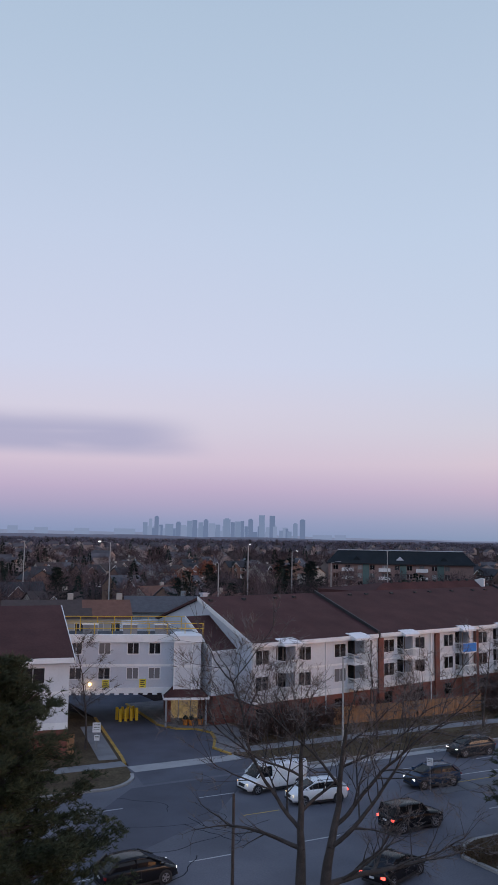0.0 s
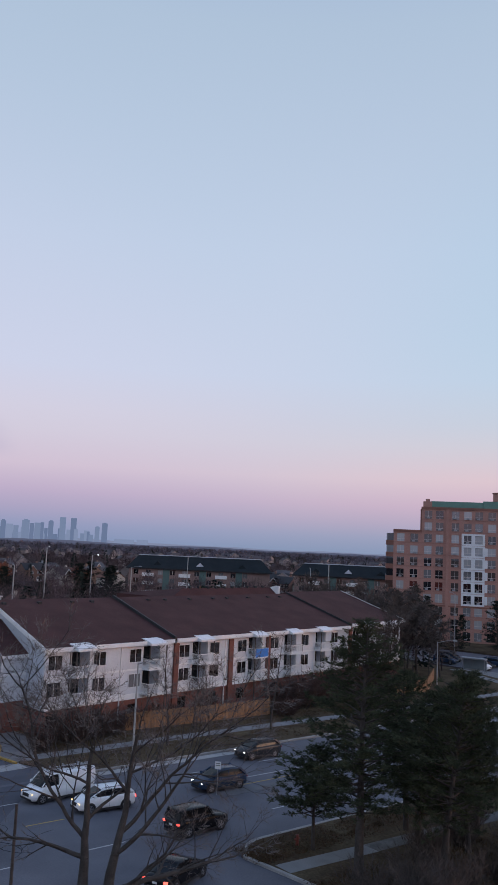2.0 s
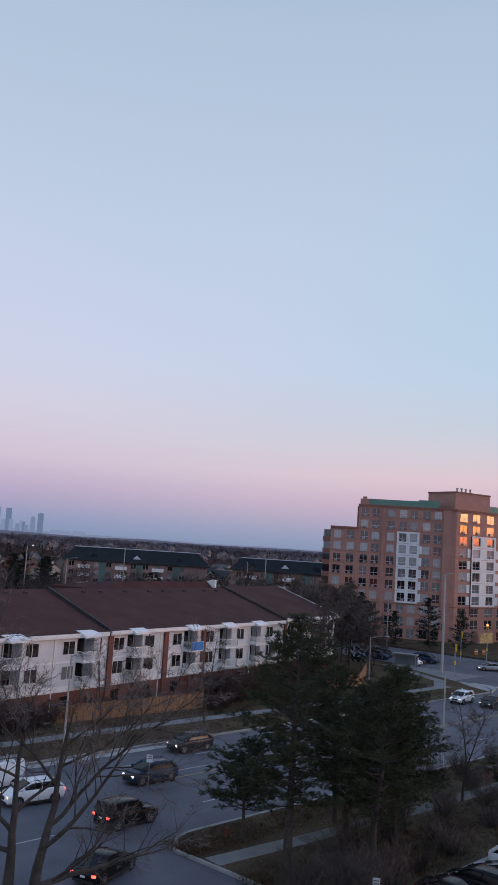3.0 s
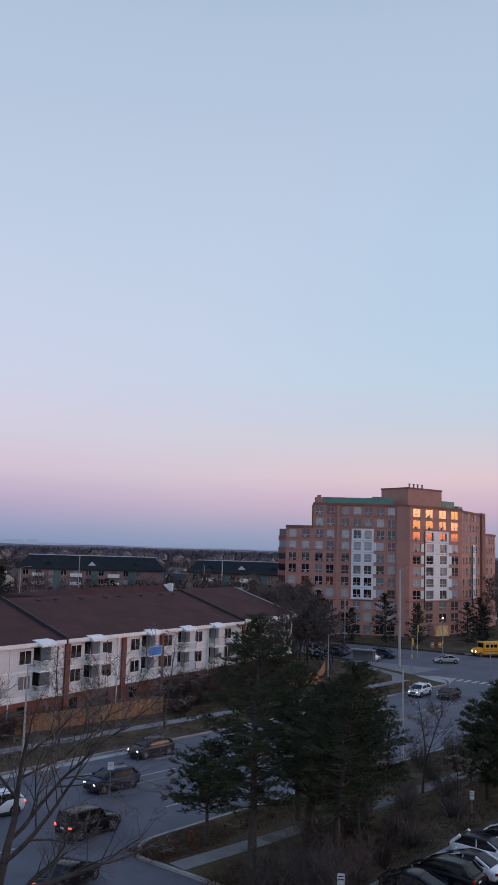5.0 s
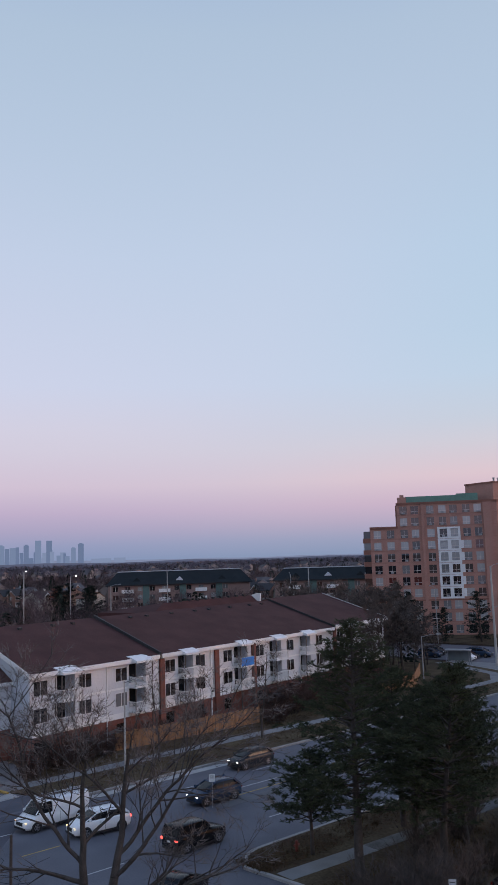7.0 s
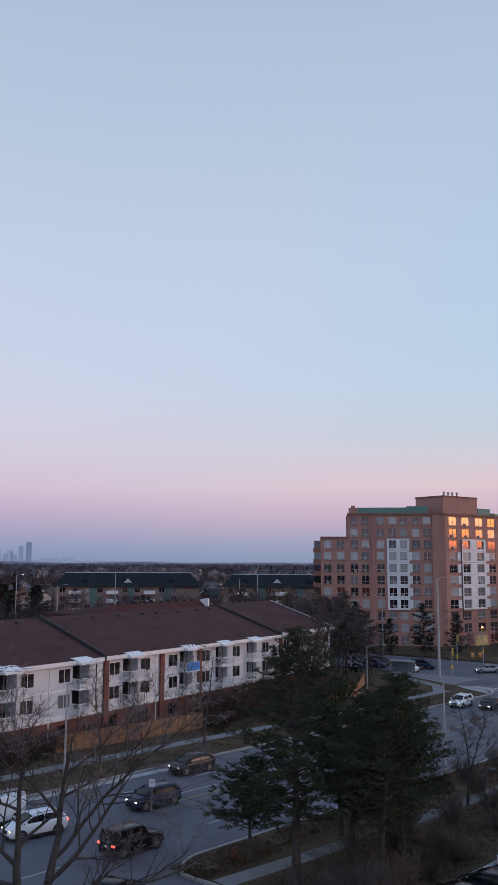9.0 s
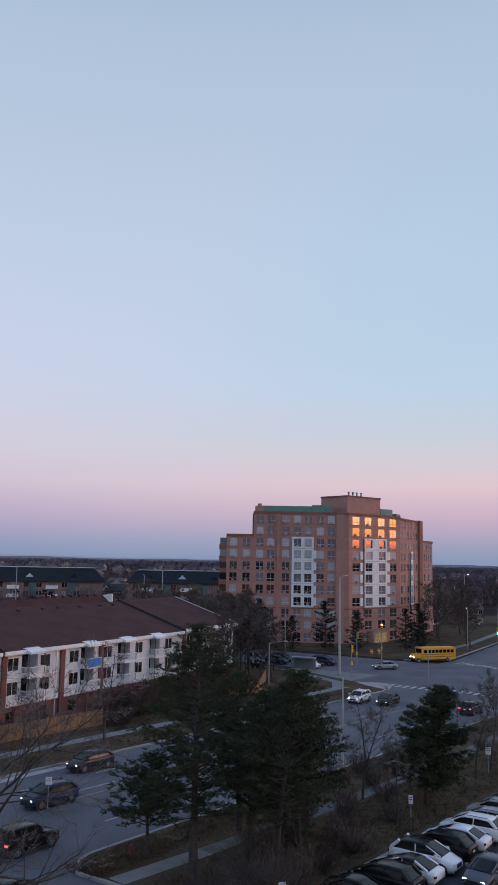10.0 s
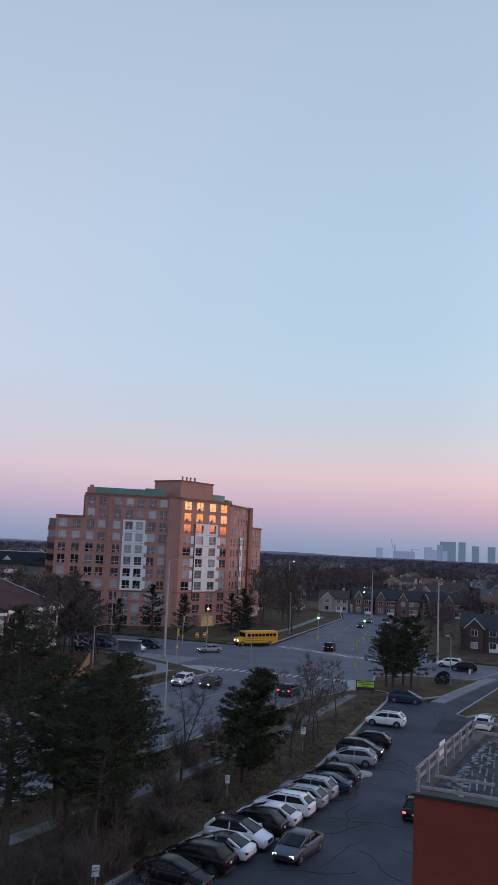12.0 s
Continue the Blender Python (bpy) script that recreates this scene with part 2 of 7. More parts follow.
SIGN_W = mat("white_sign_face", (0.75, 0.75, 0.76), 0.5, 0.04)
SIGN_G = mat("lime_sign_face", (0.35, 0.55, 0.06), 0.5, 0.05, emit=(0.4, 0.7, 0.05), power=0.04)
SIGN_Y = mat("yellow_notice", (0.75, 0.62, 0.05), 0.6, 0.06)
INK = mat("dark_ink", (0.03, 0.03, 0.03), 0.6, 0.0)
YELLOW = mat("yellow_paint", (0.75, 0.48, 0.03), 0.55, 0.08)
BUS_Y = mat("bus_yellow", (0.75, 0.36, 0.02), 0.4, 0.05)
BLUE = mat("blue_fabric", (0.05, 0.22, 0.62), 0.85, 0.08, 2, 20)
ORANGE = mat("orange_barrel", (0.6, 0.2, 0.03), 0.7, 0.08)
DULL_RED = mat("dull_rust_paint", (0.09, 0.035, 0.028), 0.8, 0.2)
RED_P = mat("red_hydrant_paint", (0.17, 0.04, 0.028), 0.5, 0.1)
TYRE = mat("tyre_rubber", (0.015, 0.015, 0.016), 0.85, 0.1)
RIM = mat("alloy_rim", (0.35, 0.35, 0.37), 0.35, 0.05, metal=0.8)
CAR_GLASS = mat("car_glass", (0.01, 0.011, 0.013), 0.12, 0.0, spec=0.22)
PLASTIC = mat("black_plastic", (0.02, 0.02, 0.022), 0.6, 0.05)
LAMP_ON = mat("lit_headlamp", (0.9, 0.9, 0.9), 0.3, 0.0, emit=(1.0, 0.95, 0.88), power=9.0)
LAMP_AMBER = mat("lit_turn_lamp", (0.9, 0.6, 0.3), 0.3, 0.0, emit=(1.0, 0.62, 0.2), power=5.0)
LAMP_OFF = mat("clear_headlamp", (0.5, 0.52, 0.55), 0.15, 0.0)
TAIL_ON = mat("lit_tail_lamp", (0.5, 0.02, 0.02), 0.3, 0.0, emit=(1.0, 0.08, 0.06), power=4.0)
TAIL_OFF = mat("red_tail_lamp", (0.2, 0.012, 0.012), 0.25, 0.0)
SIG_RED = mat("red_signal", (0.6, 0.05, 0.03), 0.4, 0.0, emit=(1.0, 0.12, 0.06), power=14.0)
SIG_GREEN = mat("green_signal", (0.05, 0.6, 0.4), 0.4, 0.0, emit=(0.1, 1.0, 0.6), power=10.0)
BULB = mat("lit_street_bulb", (0.9, 0.9, 0.85), 0.4, 0.0, emit=(1.0, 0.95, 0.85), power=14.0)
BULB_O = mat("lit_wall_bulb", (0.9, 0.7, 0.4), 0.4, 0.0, emit=(1.0, 0.55, 0.18), power=8.0)
ENTRY_LIT = mat("lit_entry_glass", (0.32, 0.22, 0.11), 0.3, 0.7, 1.6, 5, emit=(1.0, 0.72, 0.35), power=0.12)
GRAVEL = mat("mossy_flat_roofing", (0.034, 0.039, 0.047), 0.95, 0.45, 1.2, 8, bump=0.6, alt=(0.075, 0.082, 0.09))
# flat glowing colours stand in for the haze over the far towers
HAZE = {k: mat("painted_haze_tower_" + k, (0.02, 0.02, 0.02), 1.0, 0.0, emit=lin(*c), power=1.0) for k, c in
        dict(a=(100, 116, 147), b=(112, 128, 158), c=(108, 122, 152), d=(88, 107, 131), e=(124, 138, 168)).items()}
# ridges emit one flat tone each, haze painted as glow
HAZE_HILL = mat("painted_haze_ridge", (0.03, 0.03, 0.03), 1.0, 0.0, emit=lin(80, 86, 110), power=1.0)
HAZE_HILL2 = mat("painted_haze_far_ridge", (0.03, 0.03, 0.03), 1.0, 0.0, emit=lin(122, 132, 160), power=1.0)


# ---- mesh helpers ----
class MB:
    """Collects vertices and faces for one mesh."""

    def __init__(self):
        self.v, self.f = [], []

    def add(self, verts, faces, m=None):
        k = len(self.v)
        self.v += [tuple(m @ Vector(p)) for p in verts] if m else [tuple(p) for p in verts]
        self.f += [tuple(i + k for i in f) for f in faces]
        return self

    def box(self, x0, x1, y0, y1, z0, z1, m=None):
        p = [(x, y, z) for z in (z0, z1) for x, y in ((x0, y0), (x1, y0), (x1, y1), (x0, y1))]
        return self.add(p, [(3, 2, 1, 0), (4, 5, 6, 7), (0, 1, 5, 4), (1, 2, 6, 5), (2, 3, 7, 6), (3, 0, 4, 7)], m)

    def prism(self, pts, z0, z1, m=None):
        n = len(pts)
        area = sum(pts[i][0] * pts[(i + 1) % n][1] - pts[(i + 1) % n][0] * pts[i][1] for i in range(n))
        if area < 0:
            pts = pts[::-1]
        v = [(x, y, z0) for x, y in pts] + [(x, y, z1) for x, y in pts]
        f = [tuple(range(n))[::-1], tuple(range(n, 2 * n))] + [(i, (i + 1) % n, (i + 1) % n + n, i + n) for i in range(n)]
        return self.add(v, f, m)

    def tube(self, a, b, r0, r1, n=6, caps=True):
        a, b = Vector(a), Vector(b)
        d = (b - a).normalized()
        u = d.orthogonal().normalized()
        w = d.cross(u)
        v = []
        for p, r in ((a, r0), (b, r1)):
            v += [p + (u * math.cos(2 * math.pi * i / n) + w * math.sin(2 * math.pi * i / n)) * r for i in range(n)]
        f = [(i, (i + 1) % n, (i + 1) % n + n, i + n) for i in range(n)]
        if caps:
            f += [tuple(range(n))[::-1], tuple(range(n, 2 * n))]
        return self.add(v, f)

    def loft(self, rings, m=None):
        n = len(rings[0])
        v = [p for r in rings for p in r]
        f = []
        for k in range(len(rings) - 1):
            f += [(k * n + i, k * n + (i + 1) % n, (k + 1) * n + (i + 1) % n, (k + 1) * n + i) for i in range(n)]
        f += [tuple(range(n))[::-1], tuple(range((len(rings) - 1) * n, len(rings) * n))]
        return self.add(v, f, m)

    def ball(self, c, r, nu=8, nv=5, sz=1.0):
        v, f = [], []
        for j in range(nv + 1):
            t = math.pi * j / nv
            for i in range(nu):
                p = 2 * math.pi * i / nu
                v.append((c[0] + r * math.sin(t) * math.cos(p), c[1] + r * math.sin(t) * math.sin(p), c[2] + r * sz * math.cos(t)))
        for j in range(nv):
            f += [(j * nu + i, (j + 1) * nu + i, (j + 1) * nu + (i + 1) % nu, j * nu + (i + 1) % nu) for i in range(nu)]
        return self.add(v, f)

    def mesh(self, name, material, smooth=False):
        me = bpy.data.meshes.new(name)
        me.from_pydata(self.v, [], self.f)
        me.materials.append(material)
        if smooth:
            me.polygons.foreach_set("use_smooth", [True] * len(me.polygons))
        me.update()
        return me


def part(name, mb, material, parent=None, label="", smooth=False, at=None):
    """One mesh object, under a thing or part where a parent is given."""
    me = mb if isinstance(mb, bpy.types.Mesh) else mb.mesh(name, material, smooth)
    ob = new(name, me)
    if at is not None:
        ob.matrix_basis = at
    if parent:
        ob.parent = parent
    if label:
        ob["label"] = label
    return ob


def empty(name, m, label, category, group="", kind=""):
    ob = new(name)
    ob.matrix_basis = m
    return tagged(ob, label, category, group, kind)


def heading(x, y, deg, z=0.0):
    return pose(x, y, z, 0, 0, deg)


# ---- ground, roads, verges ----
def sheet(name, pts, z, material, label, category="", kind="structure"):
    mb = MB()
    mb.prism(pts, z - 0.3, z)
    ob = part(name, mb, material)
    return tagged(ob, label, category or name, "", kind)


def strip(mb, pts, width, z0, z1):
    """A band of one width along a line of points, with mitred joints."""
    P = [Vector(p) for p in pts]
    left, right = [], []
    for i, p in enumerate(P):
        d = (P[min(i + 1, len(P) - 1)] - P[max(i - 1, 0)]).normalized()
        n = Vector((-d.y, d.x)) * width / 2
        left.append(p + n)
        right.append(p - n)
    for i in range(len(P) - 1):
        mb.prism([tuple(left[i]), tuple(right[i]), tuple(right[i + 1]), tuple(left[i + 1])], z0, z1)
    return mb


def arc(cx, cy, r, a0, a1, n=8):
    return [(cx + r * math.cos(radians(a0 + (a1 - a0) * i / n)), cy + r * math.sin(radians(a0 + (a1 - a0) * i / n))) for i in range(n + 1)]


ground_mb = MB()
rings = [0, 60, 150, 300, 600, 1200, 2400, 4900]
ground_mb.v.append((0, 0, -0.06))
for r in rings[1:]:
    ground_mb.v += [(r * math.cos(2 * math.pi * i / 64), r * math.sin(2 * math.pi * i / 64), -0.06) for i in range(64)]
ground_mb.f += [(0, 1 + i, 1 + (i + 1) % 64) for i in range(64)]
for k in range(len(rings) - 2):
    ground_mb.f += [(1 + k * 64 + i, 1 + (k + 1) * 64 + i, 1 + (k + 1) * 64 + (i + 1) % 64, 1 + k * 64 + (i + 1) % 64) for i in range(64)]
tagged(part("ground", ground_mb, EARTH), "dull brown winter ground reaching the horizon", "ground", "", "structure")

sheet("road", [(-90, 36), (20, 36), (124, 40), (176, 44), (262, 74), (330, 104), (322, 118), (250, 90), (170, 76), (120, 76), (-90, 68)], 0.0, ASPHALT,
      "worn grey four-lane asphalt road with faded paint", "road")
sheet("road_2", [(150, -160), (174, -160), (168, 44), (160, 84), (150, 190), (132, 300), (116, 300), (132, 190), (136, 86), (142, 44)], -0.008, ASPHALT,
      "grey asphalt cross street at the junction", "road")
sheet("driveway", [(26.2, 66.5), (39, 66.5), (36.6, 72), (39.6, 78.5), (40.2, 86), (39.5, 128), (30, 128), (30.6, 92), (27.4, 74)], 0.004, PATCH,
      "dark smooth asphalt driveway under the link building", "driveway")
sheet("parking_lot", [(-10, 45), (38, 45), (38.6, 38), (40, 31), (74, 31), (117, 36.5), (120, 30), (150, 26), (150, 8), (118, -30), (-10, -30)], -0.004, LOT_SHADED_ASPHALT,
      "cracked grey asphalt parking lot, darkened for shade", "parking lot")

VERGES = [
    ("verge_1", [(38.2, 69.5), *arc(41.5, 69.8, 3.6, 190, 270), (121, 66.2), *arc(121, 71.5, 5.2, 270, 360), (127, 76), (133, 92), (128, 130), (60, 130), (41, 92), (41, 86), (40.2, 78.3), (37.2, 72)]),
    ("verge_2", [(-90, 66.4), (22.5, 66.4), *arc(22.5, 70.2, 3.9, 270, 350), (27, 73.5), (30.2, 92), (28, 99), (-90, 99)]),
    ("verge_3", [(38.8, 43.2), *arc(42.2, 41.8, 3.4, 150, 92), (52, 45.2), (110, 44.6), (121, 42.5), *arc(121, 39.5, 3, 80, -60), (116.6, 35.4), (74.9, 29.6), (41, 29.9), (39.4, 31)]),
    ("verge_4", [(162, 84), (168, 76.8), (250, 90.6), (321, 119), (318, 220), (150, 220)]),
    ("verge_5", [(172, 44), (262, 72), (334, 102), (334, -60), (176, -60), (170, 34)]),
    ("verge_6", [(124, 40), (138, 44), (143, 40), (146, 28.6), (126, 29.9), (119.6, 33)]),
]
for nm, pts in VERGES:
    sheet(nm, pts, 0.13, GRASS, "trampled brown-green winter grass verge behind a kerb", "grass verge")

DRIVE_EDGE = [(36.9, 72), (36.5, 74.8), (38.2, 78), (39.0, 80.6), (38.2, 82.6), (36.4, 83.6), (35.4, 86), (36.2, 98)]
kerbs = [
    ([(38.2, 69.5), *arc(41.5, 69.8, 3.6, 190, 270), (121, 66.2), *arc(121, 71.5, 5.2, 270, 360), (127, 76), (133, 92)], KERB, "pale concrete kerb along the verge"),
    ([(-90, 66.4), (22.5, 66.4), *arc(22.5, 70.2, 3.9, 270, 350)], KERB, "pale concrete kerb along the verge"),
    ([(39.4, 31), (38.8, 43.2), *arc(42.2, 41.8, 3.4, 150, 92), (52, 45.2), (110, 44.6), (121, 42.5), *arc(121, 39.5, 3, 80, -60), (116.6, 35.4), (74.9, 29.6), (41, 29.9)], KERB, "pale concrete kerb round the near verge"),
    ([(162, 84), (168, 76.8), (250, 90.6), (321, 119)], KERB, "pale concrete kerb beyond the junction"),
    ([(172, 44), (262, 72), (334, 102)], KERB, "pale concrete kerb beyond the junction"),
    ([(124, 40), (138, 44), (143, 40), (146, 28.6), (126, 29.9), (119.6, 33)], KERB, "pale concrete kerb round the corner bed"),
    ([(26.9, 72.8), (27.4, 75), (30.4, 92)], KERB_Y, "faded yellow-painted kerb beside the driveway"),
    (DRIVE_EDGE, KERB_Y, "faded yellow-painted kerb beside the driveway"),
]
for pts, m_, lab in kerbs:
    tagged(part("kerb", strip(MB(), pts, 0.28, -0.05, 0.16), m_), lab, "kerb", "", "structure")


def walkway(pts, width, material=CONCRETE, lab="pale concrete sidewalk slabs", bay=1.6, z=0.15, limit=300):
    """A concrete walk laid bay by bay, each bay a slab of its own."""
    walk_ob = empty("sidewalk", pose(0, 0, 0), lab, "sidewalk", "", "structure")
    P = [Vector(p) for p in pts]
    for a, b in zip(P, P[1:]):
        L = (b - a).length
        k = max(1, round(L / bay))
        ang = math.atan2(b.y - a.y, b.x - a.x)
        me = MB().box(0.008, L / k - 0.008, -width / 2, width / 2, -0.2, 0).mesh("slab", material)
        for i in range(k):
            c = a + (b - a) * i / k
            part("slab", me, material, walk_ob, at=heading(c.x, c.y, math.degrees(ang), z + random.uniform(-0.006, 0.006)))
    return walk_ob


SIDEWALK = mat("sidewalk_concrete", (0.2, 0.2, 0.205), 0.9, 0.12, 0.6, 14, bump=0.2, per_object=0.08)
walkway([(37.6, 72.9), (60, 72.9), (88, 72.0), (120, 72.6)], 1.7, SIDEWALK)
walkway([(-20, 73.4), (26.8, 72.7)], 1.7, SIDEWALK)
# darker, blotchier concrete for the near walk beyond x = 47
DARK_WALK = mat("dark_sidewalk_concrete", (0.12, 0.115, 0.11), 0.9, 0.3, 0.8, 9, bump=0.2, per_object=0.12)
walkway([(39.3, 40.1), (47, 39.5)], 1.5, SIDEWALK)
walkway([(47, 39.5), (62, 38.6), (86, 38.4), (118, 40.8)], 1.4, DARK_WALK, "darker grey concrete sidewalk slabs")
walkway([(118, 72.6), (124, 76.5), (131, 92)], 1.8, SIDEWALK)
tagged(part("forecourt", MB().prism(DRIVE_EDGE + [(41.5, 98), (42.5, 82), (41.6, 77.5), (39.4, 73.8)], -0.05, 0.145), mat("forecourt_paving", (0.2, 0.185, 0.18), 0.9, 0.2, 0.9, 9, bump=0.2)), "pinkish grey paving before the entrance", "paving", "", "structure")
walkway([(26.0, 74.5), (28.4, 88)], 1.7, SIDEWALK)
walkway([(168, 84), (205, 88), (250, 97)], 1.8, SIDEWALK, bay=3)
walkway([(120, 29.3), (150, 27.5)], 1.8, SIDEWALK, bay=2)
tagged(part("concrete_apron", strip(MB(), [(26.9, 71.2), (37.2, 71.2)], 1.9, -0.05, 0.012), CONCRETE), "pale concrete strip crossing the driveway", "sidewalk", "", "structure")
tagged(part("bus_pad", strip(MB(), [(38.8, 65.4), (58, 65.4)], 1.0, -0.05, 0.01), CONCRETE), "pale concrete gutter pad along the kerb", "gutter", "", "structure")
tagged(part("traffic_island", MB().prism([(47.3, 55.4), *arc(47.8, 55.0, 0.9, 130, 230), (90, 54.2), (90, 55.8)], -0.05, 0.02), MEDIAN), "low worn concrete median strip", "traffic island", "", "structure")
tagged(part("corner_island", MB().prism([(122, 66), (127.5, 68), (128, 71), (126, 74), (124, 71)], -0.05, 0.16), CONCRETE), "pale concrete corner ramp at the junction", "corner ramp", "", "structure")
tagged(part("corner_ramp", MB().prism([(121, 42.6), (130, 46), (133, 44), (124, 39.6)], -0.05, 0.145), CONCRETE), "pale concrete corner ramp at the junction", "corner ramp", "", "structure")
tagged(part("corner_paving", MB().prism([(127.3, 76.05), (133.3, 92), (135.4, 92), (136.3, 84), (137.5, 76.05)], -0.05, 0.014), SIDEWALK), "pale worn paving at the street corner", "paving", "", "structure")
tagged(part("lot_island", MB().prism([(75, 29.7), (77.8, 28.8), *arc(77.4, 25.6, 0.9, 60, -150), (74.2, 25.4)], -0.05, 0.15), CONCRETE), "raised concrete island between parked cars", "traffic island", "", "structure")
tagged(part("lot_bed", MB().prism([(112, 23.6), (113, 25), (150, 24.4), (150, 17), (117, 18), (116, 22)], -0.05, 0.14), GRASS), "raised grass bed at the lot entrance", "grass bed", "", "structure")
tagged(part("kerb", strip(MB(), [(150, 24.4), (113, 25), (112, 23.6), (116, 22), (117, 18), (150, 17)], 0.25, -0.05, 0.17), KERB), "pale concrete kerb round the bed", "kerb", "", "structure")


def dashes(name, material, lab, runs, width=0.13):
    """Painted lines: each run is start, end, dash length, gap."""
    for a, b, dash, gap in runs:
        mb = MB()
        a, b = Vector(a), Vector(b)
        L, d = (b - a).length, (b - a).normalized()
        s = 0.0
        while s < L:
            e = min(L, s + dash)
            strip(mb, [tuple(a + d * s), tuple(a + d * e)], width, -0.02, 0.006)
            s = e + gap
        tagged(part(name, mb, material), lab, "road marking", "", "structure")


dashes("lane_marking", LINE, "worn white dashed lane paint", [((14.7, 50.1), (120, 49.6), 3, 5.2), ((10.5, 61.6), (120, 61.2), 3, 6.2), ((62, 57.8), (120, 57.6), 3, 6),
                                                     ((172, 60), (250, 80), 3, 6), ((172, 66), (250, 86), 3, 6)])
dashes("lane_marking", LINE, "worn white solid lane paint", [((47.6, 58.0), (62, 57.8), 15, 1), ((108, 52.8), (122, 52.5), 15, 1), ((110, 49.6), (123, 49.4), 15, 1), ((146, 30), (200, 22), 60, 1)])
dashes("lane_marking", LINE_Y, "faded yellow centre line", [((30, 56.4), (46, 56.2), 3, 60), ((50, 56.3), (120, 56.2), 80, 1)])
for a, b in (((127.3, 73), (130.4, 43.5)), ((166, 74), (159, 48.8))):
    mb = MB()
    a, b = Vector(a), Vector(b)
    k = round((b - a).length / 1.3)
    ang = math.degrees(math.atan2(b.y - a.y, b.x - a.x))
    for i in range(k):
        c = a + (b - a) * (i + 0.5) / k
        mb.box(-0.3, 0.3, -1.3, 1.3, -0.02, 0.007, heading(c.x, c.y, ang))
    tagged(part("crosswalk", mb, LINE), "white ladder-striped crosswalk at the junction", "crosswalk", "", "structure")
cr = random.Random(5)
for k in range(58):
    x, y = (cr.uniform(44, 112), cr.uniform(11, 27)) if k < 40 else (cr.uniform(14, 46), cr.uniform(46, 64))
    a, pts = cr.uniform(0, 6.28), [(x, y)]
    for i in range(9):
        a += cr.uniform(-0.5, 0.5)
        x, y = x + math.cos(a) * 0.8, y + math.sin(a) * 0.6
        pts.append((x, y))
    tagged(part("pavement_crack", strip(MB(), pts, cr.uniform(0.025, 0.07), -0.02, 0.008), CRACK), "tar-filled crack in the asphalt", "crack", "", "structure")
tagged(part("asphalt_patch", MB().prism([(10, 47), (28, 57), (36, 66), (25, 66), (14, 54), (2, 47)], -0.02, 0.003), DARK_PATCH), "darker repaved band of asphalt across the road", "patch", "", "structure")
tagged(part("asphalt_patch", MB().prism([(100, 20), (109, 21), (109, 26), (100, 25)], -0.02, 0.003), LOT_PATCH), "darker repaved patch in the parking lot", "patch", "", "structure")


# ---- windows and walls ----
def window_meshes(w, h, frame_m, cols=2, bar=0.07, depth=0.09, pane=None, transom=0.0):
    """Meshes for a window in the plane y = 0 that looks to -y: frame and pane."""
    fr = MB()
    fr.v = [(sx_ * (w / 2 + b), y, sz_ * (h / 2 + b)) for y in (-depth, 0.05) for b in (bar, 0) for sx_, sz_ in ((-1, -1), (1, -1), (1, 1), (-1, 1))]
    for i in range(4):
        j = (i + 1) % 4
        fr.f += [(i, j, j + 4, i + 4), (i + 4, j + 4, j + 12, i + 12), (j, i, i + 8, j + 8), (j + 8, i + 8, i + 12, j + 12)]
    for i in range(1, cols):
        x = -w / 2 + w * i / cols
        fr.box(x - 0.03, x + 0.03, -depth + 0.03, 0.05, -h / 2, h / 2)
    if transom:
        z = -h / 2 + h * transom
        fr.box(-w / 2, w / 2, -depth + 0.033, 0.05, z - 0.04, z + 0.04)
    pn = MB().box(-w / 2, w / 2, -0.035, 0.02, -h / 2, h / 2)
    return fr.mesh("window_frame", frame_m), pn.mesh("pane", pane or PANE)


def add_window(meshes, parent, m):
    """A window part with its pane; parent is a thing whose own frame m is given in."""
    w = part("window", meshes[0], None, parent, at=m)
    part("pane", meshes[1], None, w)
    return w


def wall_mesh(L, z0, z1, thick, holes, name, material):
    """A wall along x from 0 to L, face at y = 0 looking to -y, with real openings (x0, x1, z0, z1)."""
    xs = sorted({0, L, *[h[0] for h in holes], *[h[1] for h in holes]})
    zs = sorted({z0, z1, *[h[2] for h in holes], *[h[3] for h in holes]})
    xs = [x for x in xs if 0 <= x <= L]
    mb = MB()
    solid = lambda i, j: not any(h[0] < (xs[i] + xs[i + 1]) / 2 < h[1] and h[2] < (zs[j] + zs[j + 1]) / 2 < h[3] for h in holes)
    for j in range(len(zs) - 1):
        i = 0
        while i < len(xs) - 1:
            if solid(i, j):
                k = i
                while k + 1 < len(xs) - 1 and solid(k + 1, j):
                    k += 1
                mb.box(xs[i], xs[k + 1], 0, thick, zs[j], zs[j + 1])
                i = k + 1
            else:
                i += 1
    return mb.mesh(name, material)


def skew(mb, k=0.2, y0=0.0):
    """Slides a mesh along x by its depth, for walls that do not stand square to the front."""
    mb.v = [(x + k * max(0.0, y - y0), y, z) for x, y, z in mb.v]
    return mb


def gable_roof(mb, x0, x1, y0, y1, ze, zr, over=0.4, thick=0.25, ridge=None):
    """A pitched roof slab with its ridge along x."""
    ym = ridge if ridge is not None else (y0 + y1) / 2
    s0 = (zr - ze) / (ym - y0)
    s1 = (zr - ze) / (y1 - ym)
    sec = [(y0 - over, ze - over * s0), (ym, zr), (y1 + over, ze - over * s1)]
    top = [(y, z + thick) for y, z in sec]
    ring = sec + top[::-1]
    mb.loft([[(x, y, z) for y, z in ring] for x in (x0, x1)])
    return mb


